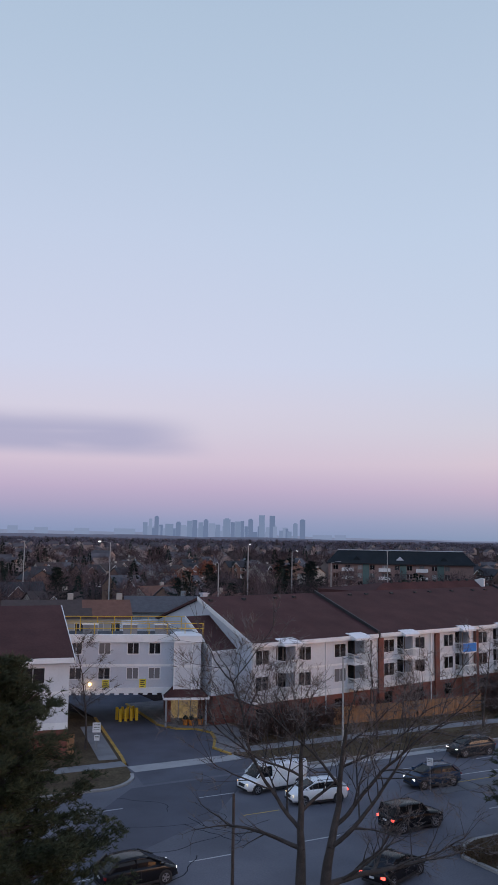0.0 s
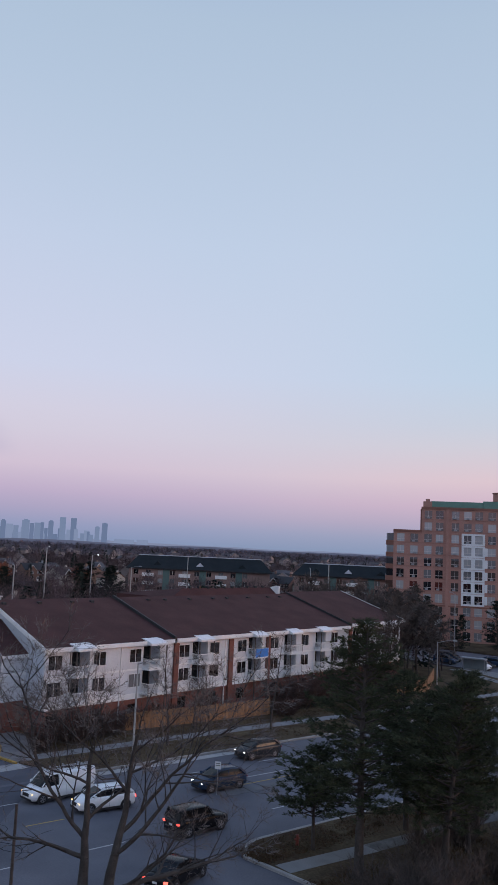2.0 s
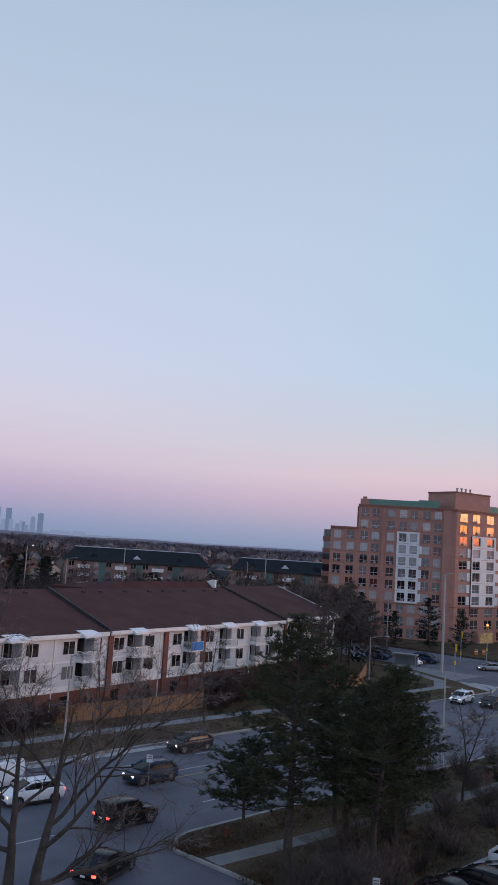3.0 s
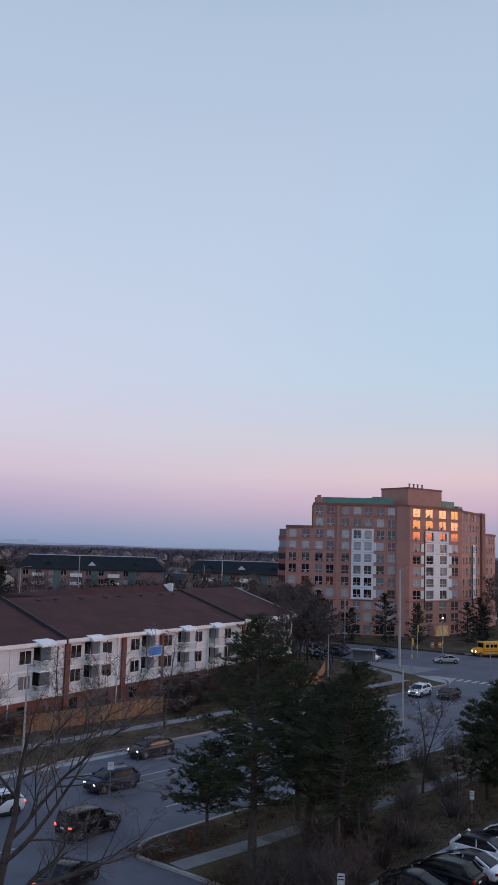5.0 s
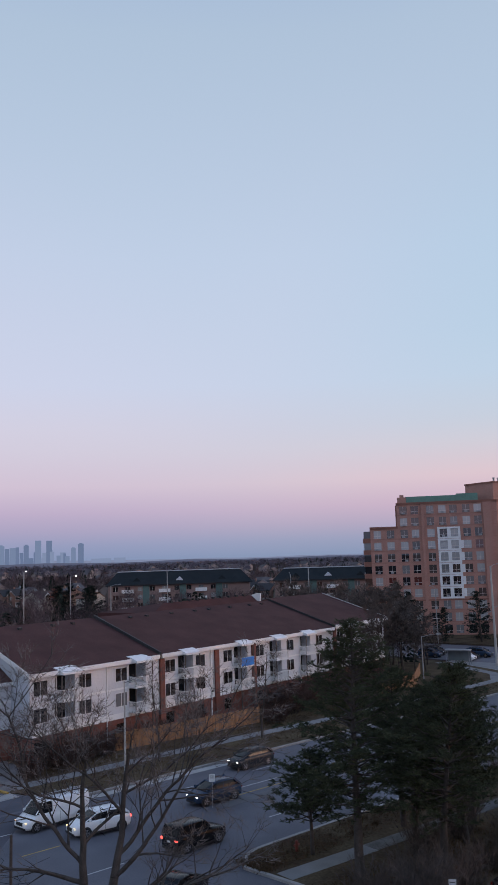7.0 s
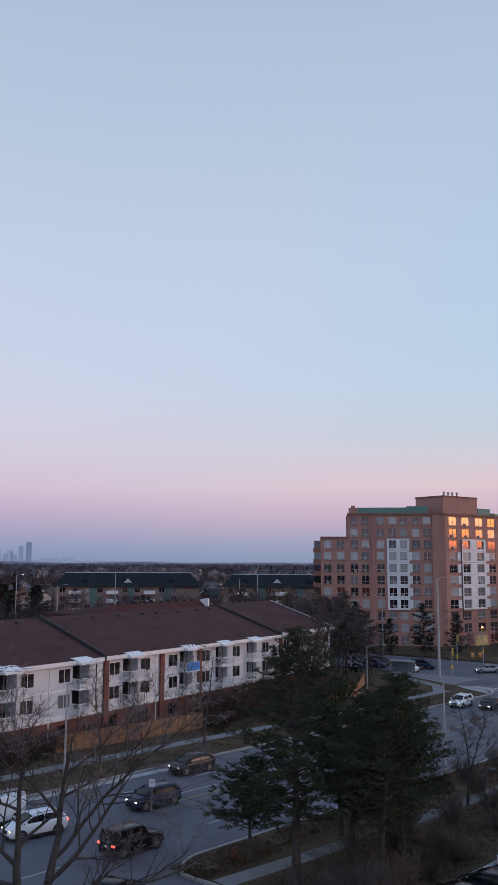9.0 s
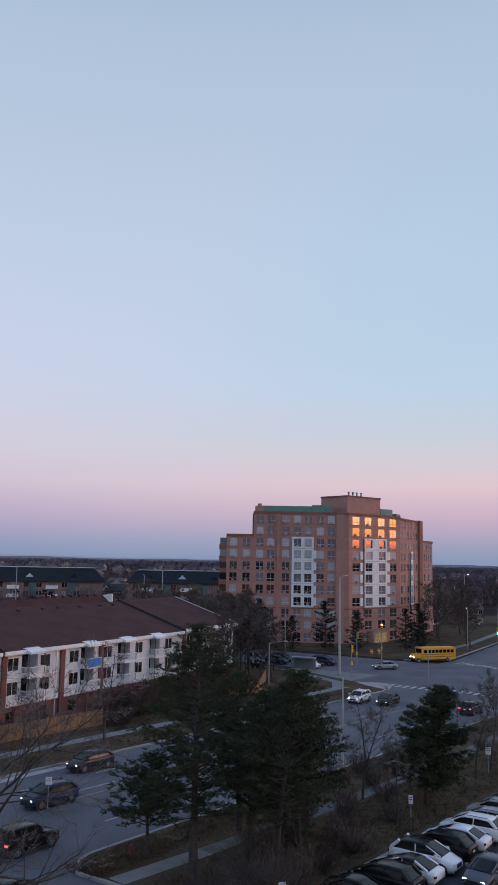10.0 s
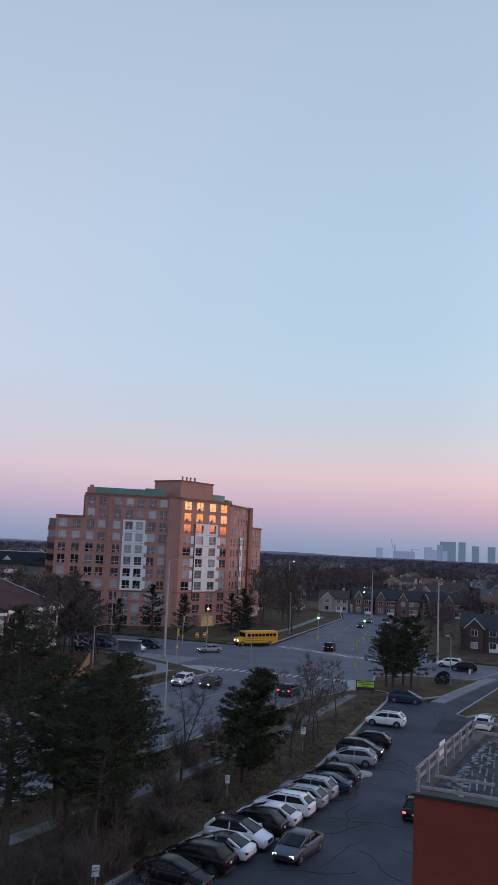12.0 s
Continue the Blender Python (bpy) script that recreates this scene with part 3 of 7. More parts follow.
# ---- the white three-storey residence: right wing ----
WING = pose(45.2, 79.6, 0, 0, 0, 9)
wing = empty("apartment_wing", WING, "three-storey pale grey sided residence with brown shingle roof and balconies", "apartment building")
EAVE, RIDGE_Z, DEEP = 8.85, 12.5, 28.4
W_UP = window_meshes(1.7, 1.4, FRAME_W, pane=PANE_DIM)
W_BAY = window_meshes(1.1, 1.3, FRAME_W, pane=PANE_DIM)


BALUSTER = MB().box(-0.025, 0.025, -0.02, 0.02, -0.02, 0.97).mesh("baluster", TRIM)


def wing_block(parent, x0, x1, ze, zr, y0, windows, bays, pilasters, body="wall"):
    """One block of the long wing: brick ground storey, two sided storeys, white bands, windows, balconies, roof."""
    L = x1 - x0
    holes = [(w - x0 - 0.85, w - x0 + 0.85, z - 0.7, z + 0.7) for w in windows for z in (7.45, 4.75)]
    bayholes = [(b - x0 - 1.35, b - x0 + 1.35, z0, z1) for b in bays for z0, z1 in ((6.05, 8.45), (3.35, 5.75))]
    part("wall", wall_mesh(L, 2.75, ze - 0.05, 0.3, holes + bayholes, "wall", SIDING), None, parent, at=pose(x0, y0, 0))
    part("brick_wall", wall_mesh(L, 0.0, 2.75, 0.34, [(w - x0 - 0.7, w - x0 + 0.7, 0.9, 2.2) for w in windows], "brick_wall", RED_BRICK), None, parent, at=pose(x0, y0 + 0.04, 0), label="red brick ground storey")
    part("back_wall", MB().box(x0, x1, DEEP - 0.3, DEEP, 0, ze), SIDING, parent)
    # bands and fascia, cut where a balcony recess stands
    for z0, z1, d in ((2.72, 3.32, 0.05), (5.82, 6.02, 0.04), (ze - 0.35, ze - 0.02, 0.25)):
        cuts = sorted((b - 1.35, b + 1.35) for b in bays) if z1 < 8 and z0 > 3 else []
        s = x0
        for a, b in cuts + [(x1, x1)]:
            part("band", MB().box(s, a, y0 - d, y0 - 0.003, z0, z1), TRIM, parent, "white trim band")
            s = b
    for w in windows:
        for z in (7.45, 4.75):
            add_window(W_UP, parent, pose(w, y0 + 0.02, z))
        part("ground_window", W_UP[1], None, parent, at=pose(w, y0 + 0.16, 1.5))
    for b in bays:
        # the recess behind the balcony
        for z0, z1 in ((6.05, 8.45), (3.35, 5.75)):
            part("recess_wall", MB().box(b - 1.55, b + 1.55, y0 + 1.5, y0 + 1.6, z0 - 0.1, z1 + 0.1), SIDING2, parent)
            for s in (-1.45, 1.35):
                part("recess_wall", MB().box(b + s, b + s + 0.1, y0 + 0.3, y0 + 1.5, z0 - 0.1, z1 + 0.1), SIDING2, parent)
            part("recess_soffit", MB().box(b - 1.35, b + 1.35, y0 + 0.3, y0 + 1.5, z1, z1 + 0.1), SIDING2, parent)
        for z0 in (6.05, 3.35):
            bal = part("balcony", MB().box(b - 1.4, b + 1.4, y0 - 1.2, y0 + 1.5, z0 - 0.22, z0 - 0.02), TRIM, parent, "projecting balcony slab with white railing")
            part("top_rail", MB().box(b - 1.4, b + 1.4, y0 - 1.2, y0 - 1.12, z0 + 0.95, z0 + 1.03), TRIM, bal)
            part("bottom_rail", MB().box(b - 1.4, b + 1.4, y0 - 1.2, y0 - 1.12, z0 + 0.06, z0 + 0.12), TRIM, bal)
            for x in (b - 1.4, b + 1.32):
                part("side_rail", MB().box(x, x + 0.08, y0 - 1.12, y0, z0 + 0.95, z0 + 1.03), TRIM, bal)
            for i in range(18):
                part("baluster", BALUSTER, None, bal, at=pose(b - 1.36 + i * 2.72 / 17, y0 - 1.16, z0))
            for i in range(6):
                for x in (b - 1.36, b + 1.36):
                    part("baluster", BALUSTER, None, bal, at=pose(x, y0 - 0.98 + i * 0.18, z0))
            add_window(W_BAY, parent, pose(b - 0.55, y0 + 1.48, z0 + 1.35))
            part("patio_door", MB().box(b + 0.15, b + 1.2, y0 + 1.44, y0 + 1.49, z0 + 0.05, z0 + 2.1), CAR_GLASS, parent, "dark glass patio door")
        for x in (b - 1.36, b + 1.26):
            part("balcony_post", MB().box(x, x + 0.1, y0 - 1.17, y0 - 1.07, 0, ze - 0.35), POLE_W, parent, "dark timber balcony post")
        # the small projecting roof over the bay
        hood = MB()
        hood.loft([[(x, y0 - 1.3, ze - 0.3), (x, y0 - 1.3, ze - 0.06), (x, y0 - 0.3, ze + 0.3), (x, y0 + 0.9, ze + 0.42), (x, y0 + 0.9, ze - 0.02)] for x in (b - 1.25, b + 1.25)])
        part("balcony_hood", hood, TRIM, parent, "white sloped hood over the balcony")
    for p in pilasters:
        part("pilaster", MB().box(p - 0.38, p + 0.38, y0 - 0.28, y0 - 0.06, 0, ze - 0.4), RED_BRICK, parent, "red brick pier")


wing_block(wing, -2.25, 16.0, EAVE, RIDGE_Z, 0.0, [-1.0, 4.9, 10.1], [2.2, 12.6], [])
wing_block(wing, 16.02, 53.8, EAVE, RIDGE_Z, 0.12, [18.1, 23.5, 28.8, 35.6, 42.6, 50.0], [20.9, 31.5, 39.2, 46.4], [16.6, 26.5, 34.1])
wing_block(wing, 53.82, 69.6, EAVE + 0.3, RIDGE_Z + 0.3, 0.24, [56.0, 62.5, 68.2], [59.2, 65.4], [54.3])
for x0, x1, dz in ((-2.6, 16.0, 0.0), (16.03, 53.7, 0.04), (53.75, 69.9, 0.34)):
    part("roof", skew(gable_roof(MB(), x0, x1, 0.0, DEEP, EAVE + dz, RIDGE_Z + dz)), ROOF, wing, "dark brown asphalt shingle roof")
for x0, x1, dz in ((-2.6, 15.8, 0.0), (16.2, 53.5, 0.04), (53.9, 69.9, 0.34)):
    part("gutter", MB().box(x0, x1, -0.54, -0.41, EAVE - 0.28 + dz, EAVE + 0.16 + dz), TRIM, wing, "white eaves gutter")
for x in (16.0, 53.7):
    part("fire_wall", skew(MB().loft([[(x - 0.16, y, z) for y, z in ((-0.4, 8.5), (-0.4, 9.35), (14.2, 13.1), (14.2, 12.2))], [(x + 0.16, y, z) for y, z in ((-0.4, 8.5), (-0.4, 9.3), (14.2, 13.05), (14.2, 12.2))]])), ROOF_EDGE, wing, "dark capped parapet between roof sections")
end = MB()
for x0, x1, y0, dz in ((-2.25, -1.95, 0.3, 0.0), (69.3, 69.6, 0.54, 0.3)):
    end.loft([[(x, y, z) for y, z in ((y0, 2.75), (y0, EAVE + dz), (14.2, RIDGE_Z + dz - 0.03), (DEEP - 0.3, EAVE + dz), (DEEP - 0.3, 2.75))] for x in (x0, x1)])
part("gable_wall", skew(end), SIDING2, wing, "blue-grey sided gable wall")
for x0, x1 in ((-2.25, -1.92), (69.27, 69.6)):
    part("gable_base", skew(MB().box(x0, x1, 0.38, DEEP - 0.3, 0, 2.75)), RED_BRICK, wing)
for x in (-2.62, 69.9):
    dz = 0 if x < 0 else 0.34
    part("barge_board", skew(MB().loft([[(x + s, y, z) for y, z in ((-0.45, EAVE - 0.3 + dz), (-0.45, EAVE + 0.2 + dz), (14.2, RIDGE_Z + 0.32 + dz), (14.2, RIDGE_Z - 0.15 + dz))] for s in (-0.08, 0.0)])), TRIM, wing, "white barge board")
part("roof_step", MB().loft([[(x, 14.6, 12.0), (x, 14.6, 12.5), (x + o, 16.2, z), (x, 26, 12.4), (x, 26, 11)] for x, o, z in ((30.0, 4.0, 13.7), (44.0, 0, 13.7), (54.6, 0, 13.7))]), ROOF, wing, "raised rear roof section")
for i in range(10):
    part("ridge_vent", MB().box(-0.2, 0.2, -0.2, 0.2, 0, 0.35), ROOF_EDGE, wing, at=pose(35.5 + i * 1.9, 16.2, 13.6))
part("roof_step_end", MB().loft([[(x, 14.4, 11.8), (x, 14.4, 14.0), (x, 15.0, 14.05), (x, 20.0, 12.8), (x, 20.0, 11.8)] for x in (54.62, 54.9)]), TRIM, wing, "white end of the raised roof")
for i in range(16):
    part("ridge_vent", MB().box(-0.22, 0.22, -0.22, 0.22, 0, 0.3), ROOF_EDGE, wing, at=pose(1 + i * 4.3 + (i % 3) * 0.6, 12.6, 12.28))
part("chimney", MB().box(1.3, 2.0, 14.6, 15.3, 12.0, 13.0).box(1.2, 2.1, 14.5, 15.4, 13.0, 13.15), SIDING2, wing)
for x in (7.9, 25.3, 44.8):
    part("downpipe", MB().box(x, x + 0.09, -0.12, 0.0 - 0.004, 0.2, EAVE - 0.3), TRIM, wing, "white downpipe")
part("blue_cloth", MB().box(30.2, 32.8, -1.1, -1.06, 6.0, 7.05), BLUE, wing, "bright blue cloth hung on the balcony rail")

# ---- left wing ----
left = empty("apartment_wing", pose(22.7, 76.3, 0, 0, 0, -10), "three-storey pale grey sided wing with brown shingle roof", "apartment building")
lw_holes = [(-4.2, -2.2, 6.8, 8.1), (-4.2, -2.2, 4.1, 5.4)]
part("wall", wall_mesh(40, 2.75, 8.75, 0.3, [(40 + a, 40 + b, c, d) for a, b, c, d in lw_holes], "wall", SIDING), None, left, at=pose(-40, 0, 0))
part("brick_wall", MB().box(-40, 0, 0.04, 0.34, 0, 2.75), RED_BRICK, left, "red brick ground storey")
wl_win = window_meshes(2.0, 1.3, FRAME_W, pane=PANE_DIM)
for z in (7.45, 4.75):
    add_window(wl_win, left, pose(-3.2, 0.02, z))
for x in (-9.5, -14.5, -20.5):
    for z in (7.45, 4.75):
        add_window(W_UP, left, pose(x, -0.02, z))
for z0, z1, d in ((2.72, 3.3, 0.05), (5.82, 6.02, 0.04), (8.5, 8.83, 0.25)):
    part("band", MB().box(-40, 0, -d, -0.003, z0, z1), TRIM, left, "white trim band")
part("balcony_hood", MB().loft([[(x, -1.35, 8.4), (x, -1.35, 8.75), (x, 1.6, 9.5), (x, 1.6, 8.8)] for x in (-7.6, -4.6)]), TRIM, left, "white sloped hood over the balcony")
for z0 in (6.05, 3.35):
    bal = part("balcony", MB().box(-7.4, -4.8, -1.2, -0.01, z0 - 0.22, z0 - 0.02), TRIM, left)
    part("top_rail", MB().box(-7.4, -4.8, -1.2, -1.12, z0 + 0.95, z0 + 1.03), TRIM, bal)
    for i in range(18):
        part("baluster", BALUSTER, None, bal, at=pose(-7.35 + i * 2.5 / 17, -1.16, z0))
    part("patio_door", MB().box(-7.0, -5.2, -0.03, -0.006, z0 + 0.05, z0 + 2.1), CAR_GLASS, left, "dark glass patio door")
part("roof", gable_roof(MB(), -40, 0.35, 0, 26, 8.85, 12.3), ROOF, left, "dark brown asphalt shingle roof")
part("gutter", MB().box(-40, 0.3, -0.54, -0.41, 8.55, 9.0), TRIM, left, "white eaves gutter")
part("gable_wall", MB().loft([[(x, y, z) for y, z in ((0.3, 0), (0.3, 8.85), (13, 12.2), (25.7, 8.85), (25.7, 0))] for x in (-0.3, 0)]), SIDING2, left)
part("barge_board", MB().loft([[(x, -0.45, 8.5), (x, -0.45, 9.0), (x, 13, 12.55), (x, 13, 12.1)] for x in (0.36, 0.44)]), TRIM, left)

# ---- link building over the driveway ----
link = empty("link_building", pose(25.4, 90.3, 0, 0, 0, -20.5), "two-storey grey sided link bridging the driveway under a white parapet", "building")
LW = 12.3
lk_x = [2.0, 5.0, 8.0, 10.3]
W_LK = window_meshes(1.15, 1.1, FRAME_W, bar=0.1, pane=PANE_DIM)
part("wall", wall_mesh(LW, 3.3, 8.6, 0.3, [(x - 0.575, x + 0.575, z - 0.55, z + 0.55) for x in lk_x for z in (7.95, 5.35)], "wall", SIDING2), None, link)
for x in lk_x:
    for z in (7.95, 5.35):
        add_window(W_LK, link, pose(x, -0.01, z))
part("parapet", MB().box(-0.3, LW + 0.3, -0.25, 0.3, 8.6, 9.4), TRIM, link, "thick white parapet band")
part("band", MB().box(0, LW, -0.05, -0.003, 6.05, 6.3), TRIM, link)
part("band", MB().box(0, LW, -0.1, -0.003, 3.3, 3.85), TRIM, link, "white scalloped fascia over the driveway")
for i in range(12):
    part("fascia_tooth", MB().box(i + 0.15, i + 0.65, -0.1, 0.2, 3.12, 3.3), TRIM, link)
part("rear_wall", MB().box(0, LW, 8.7, 9.0, 3.6, 8.6), SIDING2, link)
part("deck", MB().box(0, LW, 0.3, 9, 3.3, 3.6), CONCRETE, link)
part("roof", MB().box(0, LW, 0.3, 9, 8.6, 8.8), GRAVEL, link, "flat gravel roof")
for x in (0.3, LW - 0.6):
    part("pier", MB().box(x, x + 0.5, 0.5, 8.5, 0, 3.3), RED_BRICK, link, "red brick pier under the link")
bayw = part("bay_wall", MB().box(LW, LW + 2.9, -0.9, 3, 3.3, 8.6), SIDING, link)
part("parapet", MB().box(LW, LW + 3.0, -1.1, 3, 8.6, 9.4), TRIM, link)
for x in (LW + 0.02, LW + 1.9):
    part("corner_board", MB().box(x, x + 0.12, -0.95, -0.904, 3.3, 8.6), TRIM, link)
part("band", MB().box(LW, LW + 2.9, -0.95, -0.904, 6.05, 6.3), TRIM, link)
rails = empty("roof_railing", pose(25.4, 90.3, 9.4, 0, 0, -20.5), "yellow tubular safety railing on the flat roof", "railing")
for y in (0.9, 8.6):
    for z in (0.55, 1.1):
        part("rail", MB().tube((-0.2, y, z), (15.6, y, z), 0.035, 0.035), YELLOW, rails)
    for i in range(9):
        part("post", MB().tube((i * 1.95 - 0.1, y, -0.6), (i * 1.95 - 0.1, y, 1.12), 0.04, 0.04), YELLOW, rails)
for x in (3.2, 7.6, 11.2):
    vt = empty("roof_vent_unit", WING, "pale grey rooftop ventilation box", "roof vent")
    vt.matrix_basis = pose(25.4, 90.3, 8.8, 0, 0, -20.5) @ pose(x, 4.5, 0)
    part("casing", MB().box(-0.8, 0.8, -0.6, 0.6, 0, 1.2), STEEL, vt)
    part("cap", MB().box(-0.9, 0.9, -0.7, 0.7, 1.2, 1.3), TRIM, vt)
for x, z in ((5.2, 4.2), (9.1, 4.25)):
    ny = empty("notice_sign", pose(25.4, 90.3, 0, 0, 0, -20.5) @ pose(x, -0.03, z), "yellow notice panel with illegible dark lettering", "sign")
    part("panel", MB().box(-0.35, 0.35, -0.04, 0.0, -0.5, 0.5), SIGN_Y, ny)
    for i in range(4):
        part("text_bar", MB().box(-0.25, 0.25 - 0.1 * (i % 2), -0.047, -0.041, 0.3 - i * 0.2, 0.38 - i * 0.2), INK, ny)
wlamp = empty("wall_lamp", pose(25.4, 90.3, 0, 0, 0, -20.5) @ pose(3.55, -0.1, 4.25), "glowing orange wall lamp under the link", "lamp")
part("bulb", MB().ball((0, -0.15, 0), 0.17), BULB_O, wlamp)
part("bracket", MB().box(-0.1, 0.1, -0.05, 0.1, -0.1, 0.1), STEEL, wlamp)

# ---- annex with its own pitched roof, and the entry canopy ----
annex = empty("annex", WING @ pose(-2.25, 0, 0), "grey sided annex with a steep brown lean-to roof", "building")
part("wall", skew(MB().box(-2.9, -0.02, 4.2, 13, 3.2, 7.9), 0.2), SIDING, annex)
part("brick_wall", skew(MB().box(-2.8, -0.02, 4.3, 13, 0, 3.2), 0.2), RED_BRICK, annex)
part("side_wall", skew(MB().loft([[(x, y, z) for y, z in ((4.2, 3.2), (4.2, 7.9), (11.2, 10.5), (13, 10.5), (13, 3.2))] for x in (-3.1, -2.9)])), SIDING2, annex)
part("roof", skew(MB().loft([[(x, 3.8, 7.75), (x, 3.8, 7.98), (x, 11.4, 10.85), (x, 11.4, 10.55)] for x in (-3.3, -0.03)])), ROOF, annex, "dark brown shingle roof")
part("barge_board", skew(MB().loft([[(x, 3.75, 7.6), (x, 3.75, 8.05), (x, 11.4, 10.92), (x, 11.4, 10.5)] for x in (-3.4, -3.31)])), TRIM, annex)
part("band", skew(MB().box(-2.9, -0.02, 4.14, 4.197, 5.8, 6.05), 0.2), TRIM, annex)
part("corner_board", skew(MB().box(-3.1, -2.95, 4.13, 4.197, 3.2, 7.7), 0.2), TRIM, annex)
part("fascia", skew(MB().box(-3.3, -0.03, 3.72, 3.8, 7.62, 7.95), 0.2), TRIM, annex)

canopy = empty("entry_canopy", pose(38.4, 86.0, 0, 0, 0, -20), "brown hipped shingle canopy over the lit entrance", "canopy")
part("roof", MB().add([(-2.4, -2.3, 3.05), (2.4, -2.3, 3.05), (2.4, 2.3, 3.05), (-2.4, 2.3, 3.05), (-0.3, 0, 5.0), (0.3, 0, 5.0)],
                      [(0, 1, 5, 4), (1, 2, 5), (2, 3, 4, 5), (3, 0, 4), (3, 2, 1, 0)]), ROOF, canopy)
part("fascia", MB().box(-2.4, 2.4, -2.36, -2.26, 2.85, 3.09).box(-2.45, -2.35, -2.3, 2.3, 2.85, 3.09).box(2.35, 2.45, -2.3, 2.3, 2.85, 3.09), TRIM, canopy, "white canopy fascia")
for x in (-2.2, 2.0):
    part("post", MB().box(x, x + 0.2, -2.2, -2.0, 0.1, 2.86), STEEL, canopy, "dull grey canopy post")
part("entry_screen", MB().box(-1.9, 2.3, 2.0, 2.2, 0.1, 2.85), ENTRY_LIT, canopy, "warmly lit glass entrance")
for x in (-1.9, -0.6, 0.7, 1.95):
    part("mullion", MB().box(x, x + 0.1, 1.93, 1.997, 0.1, 2.85), TRIM, canopy)
part("side_brick", MB().box(2.3, 6.2, 1.2, 2.2, 0.1, 3.2), RED_BRICK, canopy)
for i, (x, y) in enumerate(((-1.4, -1.6), (-0.8, -1.8), (0.2, -1.5))):
    pl = empty("planter", pose(38.4, 86.0, 0.14, 0, 0, -20) @ pose(x + 1.4, y, 0), "small terracotta planter with dry plants by the entrance", "planter")
    part("pot", MB().loft([[(r * math.cos(a * 0.785), r * math.sin(a * 0.785), z) for a in range(8)] for r, z in ((0.22, 0), (0.32, 0.55), (0.35, 0.6))]), ORANGE, pl)
    part("plant", MB().ball((0, 0, 0.75), 0.28, 6, 4), SPRUCE, pl)
for i in range(8):
    bo = empty("bollard", heading(32.4 + (i % 4) * 0.62, 90.6 - (i // 4) * 1.1, 0), "chunky yellow safety bollard under the link", "bollard", "bollards under the link")
    part("post", MB().tube((0, 0, 0), (0, 0, 1.25), 0.17, 0.17, 10), YELLOW, bo)
    part("cap", MB().ball((0, 0, 1.25), 0.17, 10, 4, 0.5), YELLOW, bo)


# ---- the brick apartment tower ----
FLOOR, ROWS = 2.85, 11
tower = empty("apartment_tower", pose(182, 109, 0), "eleven-storey orange-brown brick apartment tower with white panel bays", "apartment tower")
TOWER_WIN = {k: (w / 2, h / 2, window_meshes(w, h, FRAME_D, 2, bar=0.1, pane=PANE_TOWER, transom=0.32)) for k, w, h in (("plain", 1.75, 1.95), ("thin", 1.25, 1.75), ("wide", 2.7, 2.0))}
COOLER = MB().box(-0.36, 0.36, -0.3, 0.0, 0, 0.42).box(-0.3, 0.3, -0.32, -0.301, 0.06, 0.36).mesh("air_conditioner", STEEL)
tw = random.Random(14)


def tower_face(start, deg, L, z1, cols, white=(), side=(), pipes=(), win="plain"):
    """A facade of the tower: brick with window openings, white panel bays and white panels beside windows (x0, x1, row0, row1)."""
    m = pose(start[0], start[1], 0, 0, 0, deg)
    hw, hh, meshes = TOWER_WIN[win]
    rows = int(round(z1 / FLOOR))
    mid = lambda r: r * FLOOR + 1.5
    holes = [(c - hw, c + hw, mid(r) - hh, mid(r) + hh) for c in cols for r in range(rows)]
    part("facade", wall_mesh(L, 0, z1, 0.35, holes, "facade", TOWER_BRICK), None, tower, at=m)
    for c in cols:
        for r in range(rows):
            w = add_window(meshes, tower, m @ pose(c, 0.1, mid(r)))
            if win != "thin" and tw.random() < 0.6:
                part("air_conditioner", COOLER, None, w, at=pose(tw.choice((-0.2, 0, 0.25)), -0.05, -hh + 0.02))
    for x0, x1, r0, r1 in white:
        for r in range(r0, r1):
            hs = [(c - hw - x0, c + hw - x0, mid(r) - hh, mid(r) + hh) for c in cols if x0 < c < x1]
            part("white_bay", wall_mesh(x1 - x0, r * FLOOR + 0.1, (r + 1) * FLOOR + 0.04, 0.24, hs, "white_bay", TOWER_WHITE), None, tower, at=m @ pose(x0, -0.25, 0), label="white panelled bay")
    for x0, x1, r0, r1 in side:
        for r in range(r0, r1):
            part("white_panel", MB().box(x0, x1, -0.2, -0.004, mid(r) - hh, mid(r) + hh), TOWER_WHITE, tower, "white panel beside the window", at=m)
    for x, r0, r1 in pipes:
        part("downpipe", MB().box(x - 0.09, x + 0.09, -0.4, -0.27, r0 * FLOOR - 2, r1 * FLOOR), PLASTIC, tower, "dark downpipe", at=m)
    part("cornice", MB().box(-0.1, L + 0.1, -0.18, 0.35, z1, z1 + 0.55), TOWER_TRIM, tower, at=m)
    part("string_course", MB().box(0, L, -0.08, -0.004, 3 * FLOOR - 0.3, 3 * FLOOR - 0.05), TOWER_TRIM, tower, at=m)
    for r in range(1, rows):
        part("sill_course", MB().box(0, L, -0.05, -0.003, mid(r) - hh - 0.22, mid(r) - hh - 0.11), TOWER_SILL, tower, at=m)
    return m


ux, uy = math.cos(radians(-53.7)), math.sin(radians(-53.7))
A0 = (-ux * 23.6, -uy * 23.6)
W0 = (-ux * 30.2, -uy * 30.2)
TOPZ = FLOOR * ROWS
a_cols = [1.6, 4.3, 8.0, 10.9, 13.5, 16.5, 19.2]
tower_face(A0, -53.7, 23.6, TOPZ, a_cols, white=[(9.5, 14.9, 3, 9)], side=[(14.92, 15.55, 3, 8)])
tower_face(W0, -53.7, 6.6, FLOOR * 9, [1.7, 4.9])
